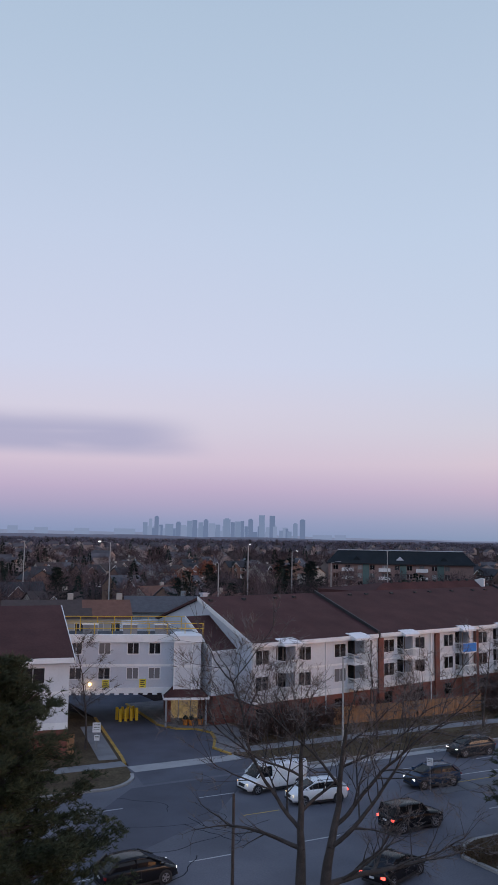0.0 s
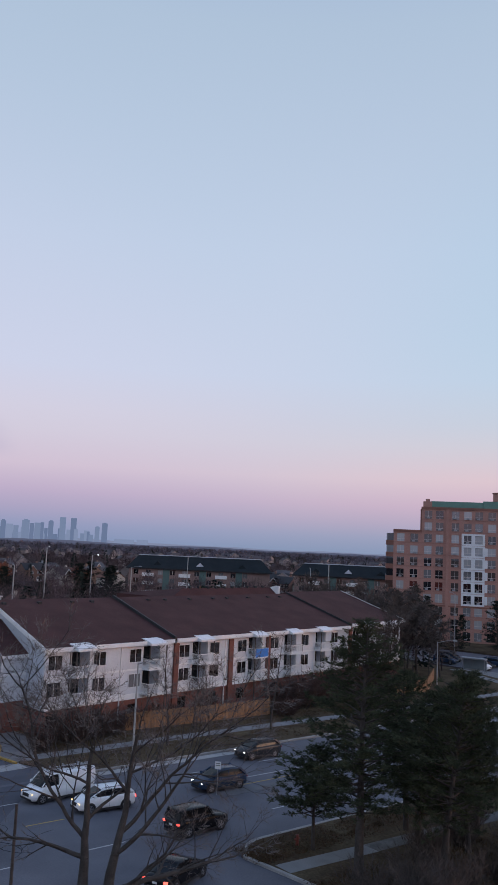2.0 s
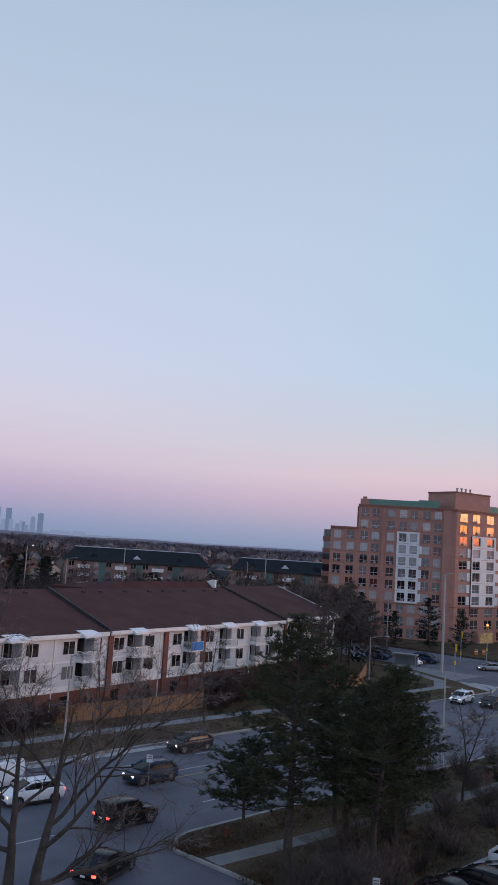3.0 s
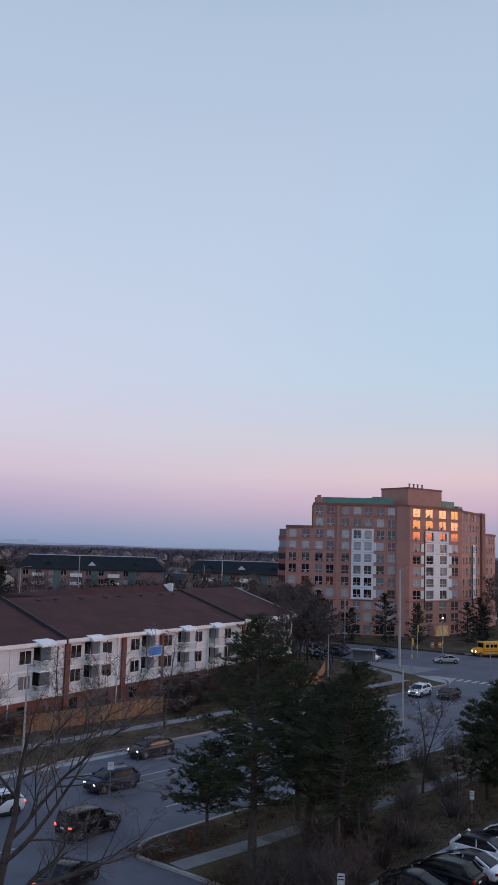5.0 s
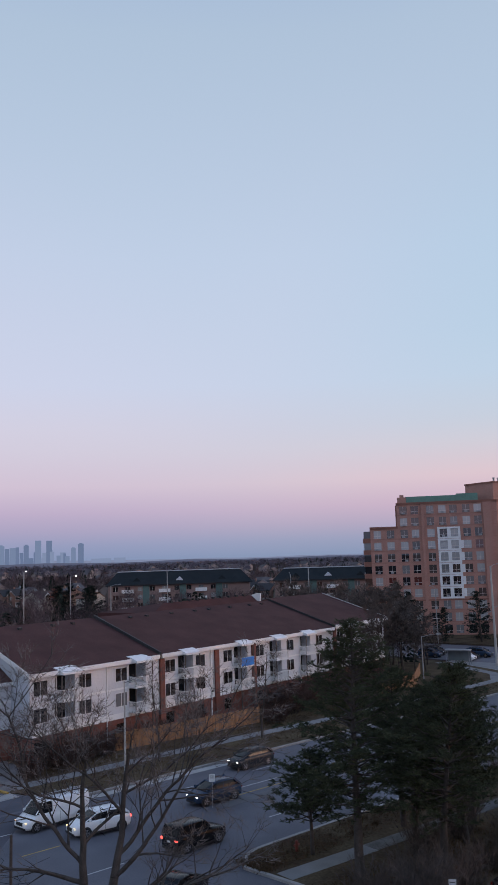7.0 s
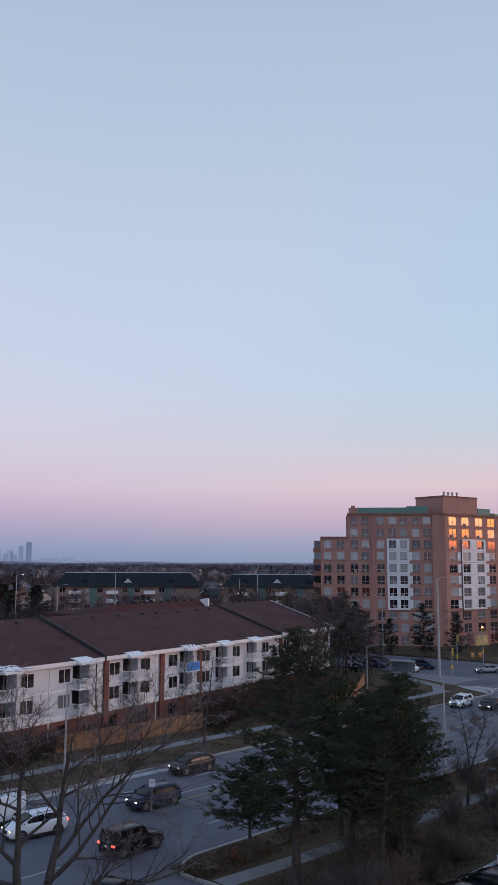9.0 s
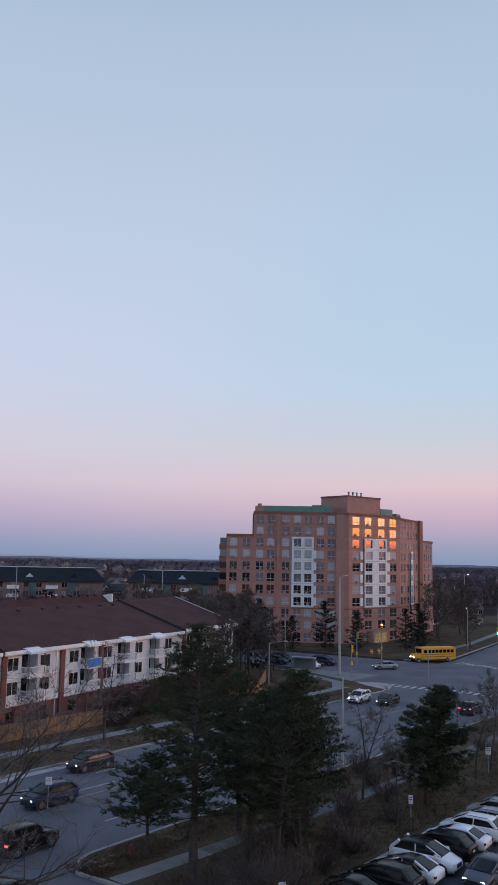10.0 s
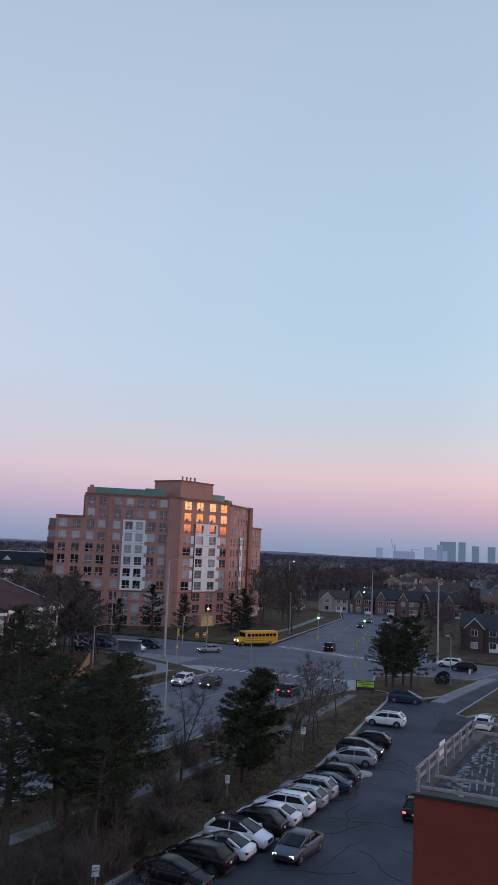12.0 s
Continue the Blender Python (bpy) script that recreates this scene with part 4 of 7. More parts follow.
# pier and recess lines on the long face
for x, w in ((6.2, 0.7), (21.4, 2.0)):
    part("pier", MB().box(x - w / 2, x + w / 2, -0.42, -0.004, 0, TOPZ), TOWER_BRICK, tower, at=pose(*A0, 0, 0, 0, -53.7))
tower_face((0, 0), -11, 19.8, TOPZ, [2.6, 7.2, 12.3, 16.9], white=[(5.4, 14.3, 3, 9)], side=[(14.32, 15.5, 3, 8), (4.0, 5.05, 3, 8)], pipes=[(5.2, 3, 9)], win="wide")
bx, by = 19.8 * math.cos(radians(-11)), 19.8 * math.sin(radians(-11))
tower_face((bx, by), 11.5, 17.6, TOPZ - 0.4, [1.6, 4.4, 7.6, 10.6, 13.6, 16.2], white=[(9.0, 12.0, 3, 8)], pipes=[(8.8, 3, 8)], win="thin")
cx, cy = bx + 17.6 * math.cos(radians(11.5)), by + 17.6 * math.sin(radians(11.5))
part("stair_shaft", MB().box(0, 3.4, -0.6, 8, 0, TOPZ + 0.3), TOWER_TRIM, tower, "dark brick stair shaft", at=pose(cx, cy, 0, 0, 0, 11.5))
tower_face((cx + 3.4 * 0.98, cy + 3.4 * 0.2), 11.5, 13.0, FLOOR * 9, [1.4, 3.8, 6.2, 8.6, 11.0], win="thin")
ex, ey = cx + 16.4 * 0.98, cy + 16.4 * 0.2
# corner bay windows at the low end
for r in range(9):
    part("corner_bay", MB().prism([(0, 0), (-1.6, 0.5), (-1.9, 2.6), (0, 2.8)], r * FLOOR + 0.7, r * FLOOR + 2.4), PANE, tower, "glazed corner bay", at=pose(*W0, 0, 0, 0, -53.7))
    part("bay_spandrel", MB().prism([(0, -0.05), (-1.7, 0.45), (-2.0, 2.65), (0, 2.9)], r * FLOOR - 0.45, r * FLOOR + 0.7), TOWER_TRIM, tower, at=pose(*W0, 0, 0, 0, -53.7))
# mass behind the facades, in floors of brick
core = MB()
core.prism([(A0[0] + 0.3, A0[1] + 0.6), (0.2, 0.45), (bx, by + 0.45), (cx, cy + 0.45), (cx - 4, cy + 16), (A0[0] + 14.5, A0[1] + 10.4)], 0.0, TOPZ - 0.02)
part("roof_deck", core, TOWER_TRIM, tower)
part("rear_wing", MB().prism([(W0[0] + 0.3, W0[1] + 0.4), (A0[0] + 0.3, A0[1] + 0.4), (A0[0] + 12, A0[1] + 8.6), (W0[0] + 12, W0[1] + 8.6)], 0, FLOOR * 9 - 0.02), TOWER_BRICK, tower)
part("rear_wing", MB().prism([(cx + 3, cy + 1.2), (ex, ey + 0.4), (ex - 3, ey + 16), (cx - 1, cy + 16)], 0, FLOOR * 9 - 0.02), TOWER_BRICK, tower)
# green roof screens and the penthouse
mA = pose(*A0, TOPZ, 0, 0, -53.7)
part("roof_screen", MB().box(2.2, 14.5, 0.8, 1.1, 0.5, 2.0), TOWER_GREEN, tower, "green metal roof screen", at=mA)
part("roof_screen", MB().box(14.5, 19.5, 0.5, 3.5, 0.5, 2.3), TOWER_GREEN, tower, "green metal roof screen", at=mA)
part("chimney", MB().box(0.3, 2.4, 0.6, 2.6, 0.5, 1.9).box(0.9, 1.9, 1.0, 2.2, 1.9, 2.5), TOWER_BRICK, tower, at=mA)
part("penthouse", MB().box(0, 12.6, 0.0, 9, 0.0, 4.6), TOWER_BRICK, tower, "windowless brick penthouse", at=pose(0.6, 0.9, TOPZ, 0, 0, -11))
part("penthouse_cap", MB().box(-0.15, 12.75, -0.15, 9.1, 4.6, 4.95), TOWER_TRIM, tower, at=pose(0.6, 0.9, TOPZ, 0, 0, -11))
part("roof_screen", MB().box(13.2, 18.0, 1.0, 4.5, 0.5, 2.2), TOWER_GREEN, tower, "green metal roof screen", at=pose(0, 0, TOPZ, 0, 0, -11))
part("roof_screen", MB().box(0.3, 4.0, 1.0, 3.5, 0.1, 1.6), TOWER_GREEN, tower, "green metal roof screen", at=pose(bx, by, TOPZ - 0.4, 0, 0, 11.5))
for x in (3.8, 5.4, 6.9, 8.6):
    part("vent_stack", MB().tube((x, 3, 4.9), (x, 3, 6.0), 0.22, 0.22, 8).tube((x, 3, 6.0), (x, 3, 6.2), 0.34, 0.3, 8), STEEL, tower, at=pose(0.6, 0.9, TOPZ, 0, 0, -11))
part("entrance", MB().box(6.6, 12.6, -2.0, -0.01, 0, 3.0), TOWER_BRICK, tower, "projecting brick entrance porch", at=pose(0, 0, 0, 0, 0, -11))
part("entrance_glass", MB().box(7.4, 11.8, -2.06, -2.004, 0.2, 2.5), ENTRY_LIT, tower, "dimly lit entrance doors", at=pose(0, 0, 0, 0, 0, -11))


# ---- long green-roofed blocks behind ----
def green_block(at, L, deg, z_eave, z_top, lab):
    t = empty("residence_block", pose(at[0], at[1], 0, 0, 0, deg), lab, "apartment building", "green-roofed blocks")
    cols = [2.5 + i * 4.2 for i in range(int((L - 3) / 4.2))]
    holes = [(c - 0.8, c + 0.8, z, z + 1.5) for c in cols for z in (1.0, 3.8, 6.6, 9.4)]
    part("wall", wall_mesh(L, 0, z_eave, 0.4, holes, "wall", PINK_WALL), None, t)
    wm = window_meshes(1.6, 1.5, FRAME_W)
    for i, c in enumerate(cols):
        for z in (3.8, 6.6, 9.4):
            add_window(wm, t, pose(c, 0.1, z + 0.75))
        if i % 3 == 1:
            for z in (3.4, 6.2, 9.0):
                b = part("balcony", MB().box(c - 2.0, c + 2.0, -1.5, -0.01, z - 0.2, z), TRIM, t)
                part("railing", MB().box(c - 2.0, c + 2.0, -1.5, -1.42, z, z + 1.0), TRIM, b)
        if i % 3 == 2:
            part("green_bay", MB().box(c + 0.95, c + 3.2, -0.3, -0.01, 0, z_eave), TEAL, t, "teal green panel bay")
    part("roof", MB().add([(-0.8, -0.8, z_eave), (L + 0.8, -0.8, z_eave), (L + 0.8, 18.8, z_eave), (-0.8, 18.8, z_eave), (3, 4, z_top), (L - 3, 4, z_top), (L - 3, 14, z_top), (3, 14, z_top)],
                          [(0, 1, 5, 4), (1, 2, 6, 5), (2, 3, 7, 6), (3, 0, 4, 7), (4, 5, 6, 7), (3, 2, 1, 0)]), ROOF_GREEN, t, "dark green mansard roof")
    part("roof_cap", MB().box(3, L - 3, 3.9, 4.2, z_top, z_top + 0.25), SIDING2, t)
    part("fascia", MB().box(-0.8, L + 0.8, -0.9, -0.8, z_eave - 0.35, z_eave + 0.05), ROOF_EDGE, t)
    for k in range(3):
        x = L * (0.2 + 0.3 * k)
        part("dormer", MB().add([(x - 1.4, 0.4, z_eave + 1.1), (x + 1.4, 0.4, z_eave + 1.1), (x, 0.4, z_eave + 2.4), (x, 3.2, z_eave + 2.4)], [(0, 1, 2), (1, 3, 2), (0, 2, 3)]), SIDING2 if k == 1 else ROOF_GREEN, t)
    part("side_wall", MB().box(0, 0.4, 0.41, 18, 0, z_eave).box(L - 0.4, L, 0.41, 18, 0, z_eave).box(0.41, L - 0.41, 17.6, 18, 0, z_eave), PINK_WALL, t)
    return t


PINK_WALL = mat("pale_pink_brick", (0.28, 0.19, 0.175), 0.9, 0.12, 0.4, 6)
TEAL = mat("teal_panel", (0.1, 0.17, 0.165), 0.7, 0.1, 0.5, 6)
green_block((165, 250), 49, -38, 11.6, 15.9, "long four-storey pinkish residence with dark green mansard roof")
green_block((203, 207), 36, -48, 11.8, 15.6, "four-storey residence with dark green mansard roof beside the woods")


# ---- houses of the suburb ----
def house(w, d, hw, hr, wall_m, roof_m, lab, cross=True):
    h = empty("house", pose(0, 0, 0), lab, "house", "suburban houses")
    part("wall", MB().loft([[(x, y, z) for y, z in ((0, 0), (0, hw), (d / 2, hw + hr - 0.1), (d, hw), (d, 0))] for x in (0, w)]), wall_m, h)
    part("roof", gable_roof(MB(), -0.3, w + 0.3, 0, d, hw, hw + hr, 0.4, 0.18), roof_m, h)
    if cross:
        part("gable", MB().loft([[(x, y, z) for x, z in ((w * 0.12, 0), (w * 0.12, hw), (w * 0.3, hw + hr * 0.75), (w * 0.48, hw), (w * 0.48, 0))] for y in (-1.2, d / 2)]), wall_m, h)
        part("gable_roof", MB().loft([[(x, y, z) for x, z in ((w * 0.08, hw - 0.2), (w * 0.3, hw + hr * 0.78), (w * 0.52, hw - 0.2), (w * 0.52, hw), (w * 0.3, hw + hr * 0.78 + 0.22), (w * 0.08, hw))] for y in (-1.5, d / 2)]), roof_m, h)
        part("gable_trim", MB().loft([[(x, y, z) for x, z in ((w * 0.08, hw - 0.25), (w * 0.3, hw + hr * 0.75), (w * 0.52, hw - 0.25), (w * 0.52, hw - 0.05), (w * 0.3, hw + hr * 0.78 + 0.15), (w * 0.08, hw - 0.05))] for y in (-1.58, -1.5)]), TRIM, h)
    part("chimney", MB().box(w * 0.75, w * 0.75 + 0.8, d * 0.55, d * 0.55 + 0.8, hw + hr * 0.5, hw + hr + 1.0), wall_m, h)
    wm = window_meshes(1.3, 1.2, FRAME_W)
    for x in (0.3, 0.68, 0.88):
        for z in (1.6, 4.2, 7.0):
            if z < hw - 0.5:
                add_window(wm, h, pose(w * x, -1.24 if x < 0.48 and cross else -0.04, z))
    part("garage_door", MB().box(w * 0.6, w * 0.6 + 2.4, -0.06, -0.005, 0, 2.1), TRIM, h)
    return h


H_WALLS = [mat("house_cream_siding", (0.42, 0.38, 0.34), 0.8, 0.08), mat("house_tan_brick", (0.24, 0.15, 0.11), 0.9, 0.12), mat("house_red_brick", (0.2, 0.12, 0.1), 0.9, 0.12), mat("house_blue_siding", (0.2, 0.25, 0.29), 0.8, 0.08)]
H_ROOFS = [mat("house_brown_roof", (0.07, 0.05, 0.045), 0.92, 0.15), mat("house_grey_roof", (0.09, 0.09, 0.1), 0.92, 0.15), mat("house_rust_roof", (0.17, 0.08, 0.055), 0.92, 0.15), mat("house_dark_roof", (0.035, 0.035, 0.04), 0.92, 0.15)]
kinds = [house(11, 9, 5.2, 2.6, H_WALLS[0], H_ROOFS[0], "two-storey cream sided house with brown gabled roof"),
         house(9, 10, 5.2, 3.0, H_WALLS[1], H_ROOFS[1], "two-storey tan brick house with grey gabled roof"),
         house(10, 9, 5.4, 2.8, H_WALLS[2], H_ROOFS[3], "two-storey red brick house with dark roof and white gable trim"),
         house(12, 9, 4.6, 2.4, H_WALLS[3], H_ROOFS[1], "blue-grey sided house with grey roof", False),
         house(9, 8, 5.0, 2.2, H_WALLS[0], H_ROOFS[2], "cream house with rusty orange-brown roof", False)]
kinds += [house(12, 9, 8.5, 1.9, H_WALLS[0], H_ROOFS[0], "three-storey cream townhouse with brown roof", False),
          house(6.4, 8, 8.5, 1.9, H_WALLS[0], H_ROOFS[2], "three-storey cream townhouse with rusty roof", False),
          house(13, 9, 7.0, 2.2, H_WALLS[3], H_ROOFS[1], "tall blue-grey sided house with grey roof", False)]
kinds += [house(7.2, 9, 5.6, 3.0, H_WALLS[2], H_ROOFS[3], "narrow red brick row house with a white-trimmed gable"),
          house(10, 9, 5.2, 2.6, mat("house_dark_brick", (0.085, 0.055, 0.05), 0.9, 0.15), H_ROOFS[3], "dark brown brick house with dark gabled roof beside the cross street")]
hr = random.Random(11)
spots = []
HOUSES = []


def put_house(k, x, y, deg, size=1.0):
    spots.append((x, y))
    HOUSES.append((k, x, y, deg, size))


# the ones that can be told apart
put_house(5, 26.0, 120.5, -14)
put_house(6, 37.0, 118.0, -14)
put_house(7, 51.0, 140, -20)
put_house(0, 273, 107.5, -76, 0.9)
for i in range(5):
    put_house(8, 276.5 + i * 1.75, 96.6 - i * 7.15, -76, 0.95)
put_house(1, 266, 118, -40)
for i in range(60):
    az, r = radians(hr.uniform(70, 90)), 300 + 3.4 * i
    x, y = r * math.sin(az), r * math.cos(az)
    if abs(y - (60 + (x - 160) * 0.33)) > 24 and all((x - a) ** 2 + (y - b) ** 2 > 15 ** 2 for a, b in spots) and len(HOUSES) < 40:
        put_house(hr.choice((0, 1, 2, 2, 4)), x, y, hr.choice((-80, -80, 10)), 1.12)
put_house(0, 250, 128, -40)
for i in range(4):
    put_house(9, 190 + i * 1.5, 41.5 - i * 10.5, -82)
for i in range(900):
    az, r = radians(hr.uniform(8, 92)), hr.uniform(135, 520) if i < 600 else hr.uniform(500, 900)
    x, y = r * math.sin(az), r * math.cos(az)
    if len(HOUSES) > 140 or (30 < y < 170 and 100 < x < 262 and y > 0.2 * x) or (150 < x < 262 and 150 < y < 275):
        continue
    if (x < 130 and y < 132) or (112 < x < 178 and y < 320) or abs(y - (60 + (x - 160) * 0.33)) < 26 and x > 150:
        continue
    if all((x - a) ** 2 + (y - b) ** 2 > 18 ** 2 for a, b in spots):
        put_house(hr.choice((0, 1, 2, 2, 3, 4, 0)), x, y, hr.choice((0, 0, -90, 90)) + 9 + hr.uniform(-12, 12))
used = set()
for k, x, y, deg, size in HOUSES:
    if k not in used:
        kinds[k].matrix_basis = heading(x, y, deg, -0.06) @ Matrix.Scale(size, 4)
        used.add(k)
    else:
        one = copy_thing(kinds[k], heading(x, y, deg, -0.06))
        one.scale = (size, size, size)


# ---- the skyline, far off, its haze put into the colour ----
def polar(az, r, z=0.0):
    return (r * math.sin(radians(az)), r * math.cos(radians(az)), z)


def skyline(az, w, top, key, r=4400, crown=0.0):
    """A hazy far tower: azimuth, angular width and top elevation in degrees."""
    x, y, _ = polar(az, r)
    hw = r * math.tan(radians(w)) * 0.54
    zt = 20 + r * math.tan(radians(top))
    t = empty("distant_tower", heading(x, y, -az), "high-rise on the horizon in painted blue-grey haze", "high-rise", "far skyline", "structure")
    mb = MB().box(-hw, hw, 0, hw, -30, zt)
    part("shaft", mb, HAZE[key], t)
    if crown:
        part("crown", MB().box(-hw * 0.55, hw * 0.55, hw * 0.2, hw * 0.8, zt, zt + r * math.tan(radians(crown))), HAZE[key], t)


SKY = [(21.15, 0.28, 0.7, "b", 0), (21.9, 0.26, 1.2, "a", 0.05), (21.5, 0.2, 0.95, "e", 0), (22.75, 0.5, 0.62, "b", 0), (23.35, 0.3, 0.72, "a", 0.06), (23.7, 0.35, 0.55, "e", 0), (24.1, 0.3, 0.85, "b", 0),
       (24.45, 0.3, 0.9, "a", 0), (24.85, 0.28, 0.75, "b", 0), (25.2, 0.3, 1.0, "a", 0.08), (25.6, 0.4, 0.7, "e", 0), (26.0, 0.3, 0.62, "b", 0), (26.6, 0.45, 0.98, "b", 0.07), (27.0, 0.25, 0.8, "a", 0),
       (27.35, 0.35, 0.85, "b", 0), (27.65, 0.2, 1.0, "a", 0), (28.2, 0.3, 1.1, "a", 0.06), (28.95, 0.36, 1.4, "b", 0), (29.65, 0.34, 1.38, "a", 0), (29.75, 0.4, 0.55, "e", 0.1), (31.2, 0.28, 0.75, "b", 0.05),
       (31.68, 0.34, 1.12, "a", 0.05), (19.8, 1.3, 0.42, "e", 0), (17.0, 0.9, 0.4, "e", 0), (14.4, 0.8, 0.42, "e", 0), (12.6, 0.6, 0.5, "e", 0), (33.0, 1.2, 0.18, "e", 0), (34.2, 0.7, 0.2, "e", 0)]
for az, w, top, key, crown in SKY:
    skyline(az, w, top + (0.0 if az < 20.5 or az > 32 else 0.16 if top < 0.99 else 0.05), key, crown=crown)
sk = random.Random(8)
for i in range(46):
    skyline(sk.uniform(21, 31.5), sk.uniform(0.18, 0.4), sk.uniform(0.3, 0.72), sk.choice("abe"), 4450)
for az, w, top, key in ((75.55, 0.5, 0.62, "b"), (75.95, 0.4, 0.45, "b"), (76.3, 0.35, 0.8, "a"), (76.75, 0.8, 0.42, "b"), (77.45, 0.95, 1.02, "d"), (78.35, 0.42, 1.02, "d"), (79.2, 0.42, 0.8, "d"), (80.2, 0.45, 0.78, "d"),
                        (72.4, 0.4, 0.45, "b"), (74.0, 1.3, 0.28, "c"), (81.5, 0.6, 0.6, "d")):
    skyline(az - (0.65 if az > 77 else 0), w, top, key)
for az in (73.4, 74.5):
    cr_ = empty("tower_crane", heading(*polar(az, 4300)[:2], -az), "tiny construction crane on the skyline in painted haze", "crane", "", "structure")
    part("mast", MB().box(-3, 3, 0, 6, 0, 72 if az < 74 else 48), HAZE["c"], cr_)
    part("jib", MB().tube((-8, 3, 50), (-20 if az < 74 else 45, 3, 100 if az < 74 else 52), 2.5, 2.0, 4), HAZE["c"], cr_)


def ridge_line(r, z_base, z_var, seed, material, lab, az0=0, az1=100):
    mb = MB()
    n = 160
    for i in range(n + 1):
        az = az0 + (az1 - az0) * i / n
        x, y, _ = polar(az, r)
        z = z_base(az) + z_var * noise.noise((az * 0.22, seed, 0)) + z_var * 0.4 * noise.noise((az * 1.5, seed, 3)) + z_var * 0.25 * noise.noise((az * 6, seed, 5))
        mb.v += [(x, y, -40), (x, y, max(2, z)), (x * 1.04, y * 1.04, -40)]
    for i in range(n):
        a, b = i * 3, i * 3 + 3
        mb.f += [(a, b, b + 1, a + 1), (a + 1, b + 1, b + 2, a + 2)]
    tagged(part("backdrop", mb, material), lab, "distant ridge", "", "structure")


ridge_line(4600, lambda az: 4 + 14 / (1 + math.exp((az - 64) / 4)) + 19 / (1 + math.exp((az - 31) / 3)), 5, 1.0, HAZE_HILL2, "land at the horizon in painted pale blue haze")
ridge_line(3600, lambda az: 4 + 9 / (1 + math.exp((az - 72) / 2.5)) + 8 / (1 + math.exp((az - 28) / 4)), 5, 7.0, HAZE_HILL, "wooded ridge before the horizon in painted purple-grey haze")


# ---- trees ----
def limb(mb, tips, rnd, p, d, length, r, level, droop=0.0, sides=6):
    """A crooked tapering limb with side shoots; fine ends are noted in tips."""
    n = max(2, int(length / (0.45 if level < 2 else 0.35)))
    step = length / n
    for i in range(n):
        d = (d + Vector((rnd.gauss(0, 0.11), rnd.gauss(0, 0.11), rnd.gauss(0.02, 0.08) - droop))).normalized()
        q = p + d * step
        r1 = max(0.006, r * (1 - 0.72 / n))
        mb.tube(p, q, r * 1.02, r1, sides if r > 0.05 else (4 if r > 0.02 else 3), False)
        p, r = q, r1
        if level > 0 and i > 0 and rnd.random() < 0.8:
            a = rnd.uniform(0, 2 * math.pi)
            side = (d.orthogonal().normalized() * math.cos(a) + d.cross(d.orthogonal().normalized()) * math.sin(a))
            limb(mb, tips, rnd, p, (d * 0.75 + side * 0.8).normalized(), length * rnd.uniform(0.35, 0.62) * (1 - 0.4 * i / n), r * 0.62, level - 1, droop, sides)
    tips.append((p, d))
    if level > 0:
        for k in range(2):
            limb(mb, tips, rnd, p, (d + Vector((rnd.gauss(0, 0.4), rnd.gauss(0, 0.4), rnd.gauss(0.1, 0.25)))).normalized(), length * 0.45, r * 0.8, level - 1, droop, sides)


def twig_mesh(tips, rnd, per=4, length=0.7, width=0.012):
    mb = MB()
    for p, d in tips:
        for _ in range(per):
            e = (d + Vector((rnd.gauss(0, 0.6), rnd.gauss(0, 0.6), rnd.gauss(0.15, 0.5)))).normalized()
            s = e.orthogonal().normalized() * width
            q = p + e * length * rnd.uniform(0.5, 1.2)
            mb.add([p - s, p + s, q], [(0, 1, 2)])
            if rnd.random() < 0.6:
                m = p + (q - p) * 0.5
                f = (e + Vector((rnd.gauss(0, 0.7), rnd.gauss(0, 0.7), rnd.gauss(0, 0.5)))).normalized()
                mb.add([m - s * 0.7, m + s * 0.7, m + f * length * 0.5], [(0, 1, 2)])
    return mb


def bare_tree(h, spread, seed, lab, stems=1, level=2, width=0.012, per=7, trunk_r=None, name="bare_tree", low=0.3):
    rnd = random.Random(seed)
    t = empty(name, pose(0, 0, 0), lab, "tree", "")
    tr, br, tips = MB(), MB(), []
    R = trunk_r or h * 0.013 + 0.03
    p, d, n = Vector((0, 0, -0.1)), Vector((0, 0, 1)), 9
    r = R
    for i in range(n):
        d = (d + Vector((rnd.gauss(0, 0.05), rnd.gauss(0, 0.05), 0))).normalized()
        q = p + d * h * 0.92 / n
        tr.tube(p, q, r, r * 0.84, 8, False)
        p, r = q, r * 0.84
        f = (i + 1) / n
        if f > low:
            for k in range(3 if f < 0.9 else 4):
                a = rnd.uniform(0, 6.28)
                up = 0.35 + 0.7 * f
                limb(br, tips, rnd, p, Vector((math.cos(a), math.sin(a), up)).normalized(), spread * rnd.uniform(0.55, 1.0) * (1.15 - 0.55 * f), r * 0.55, level - 1)
    part("trunk", tr, BARK, t, smooth=True)
    part("branch_frame", br, BARK, t, "bare dark branches", True)["kind"] = "stuff"
    part("crown", twig_mesh(tips, rnd, per, 0.12 * h * 0.8, width), TWIG, t, "fine leafless twigs")["kind"] = "stuff"
    return t


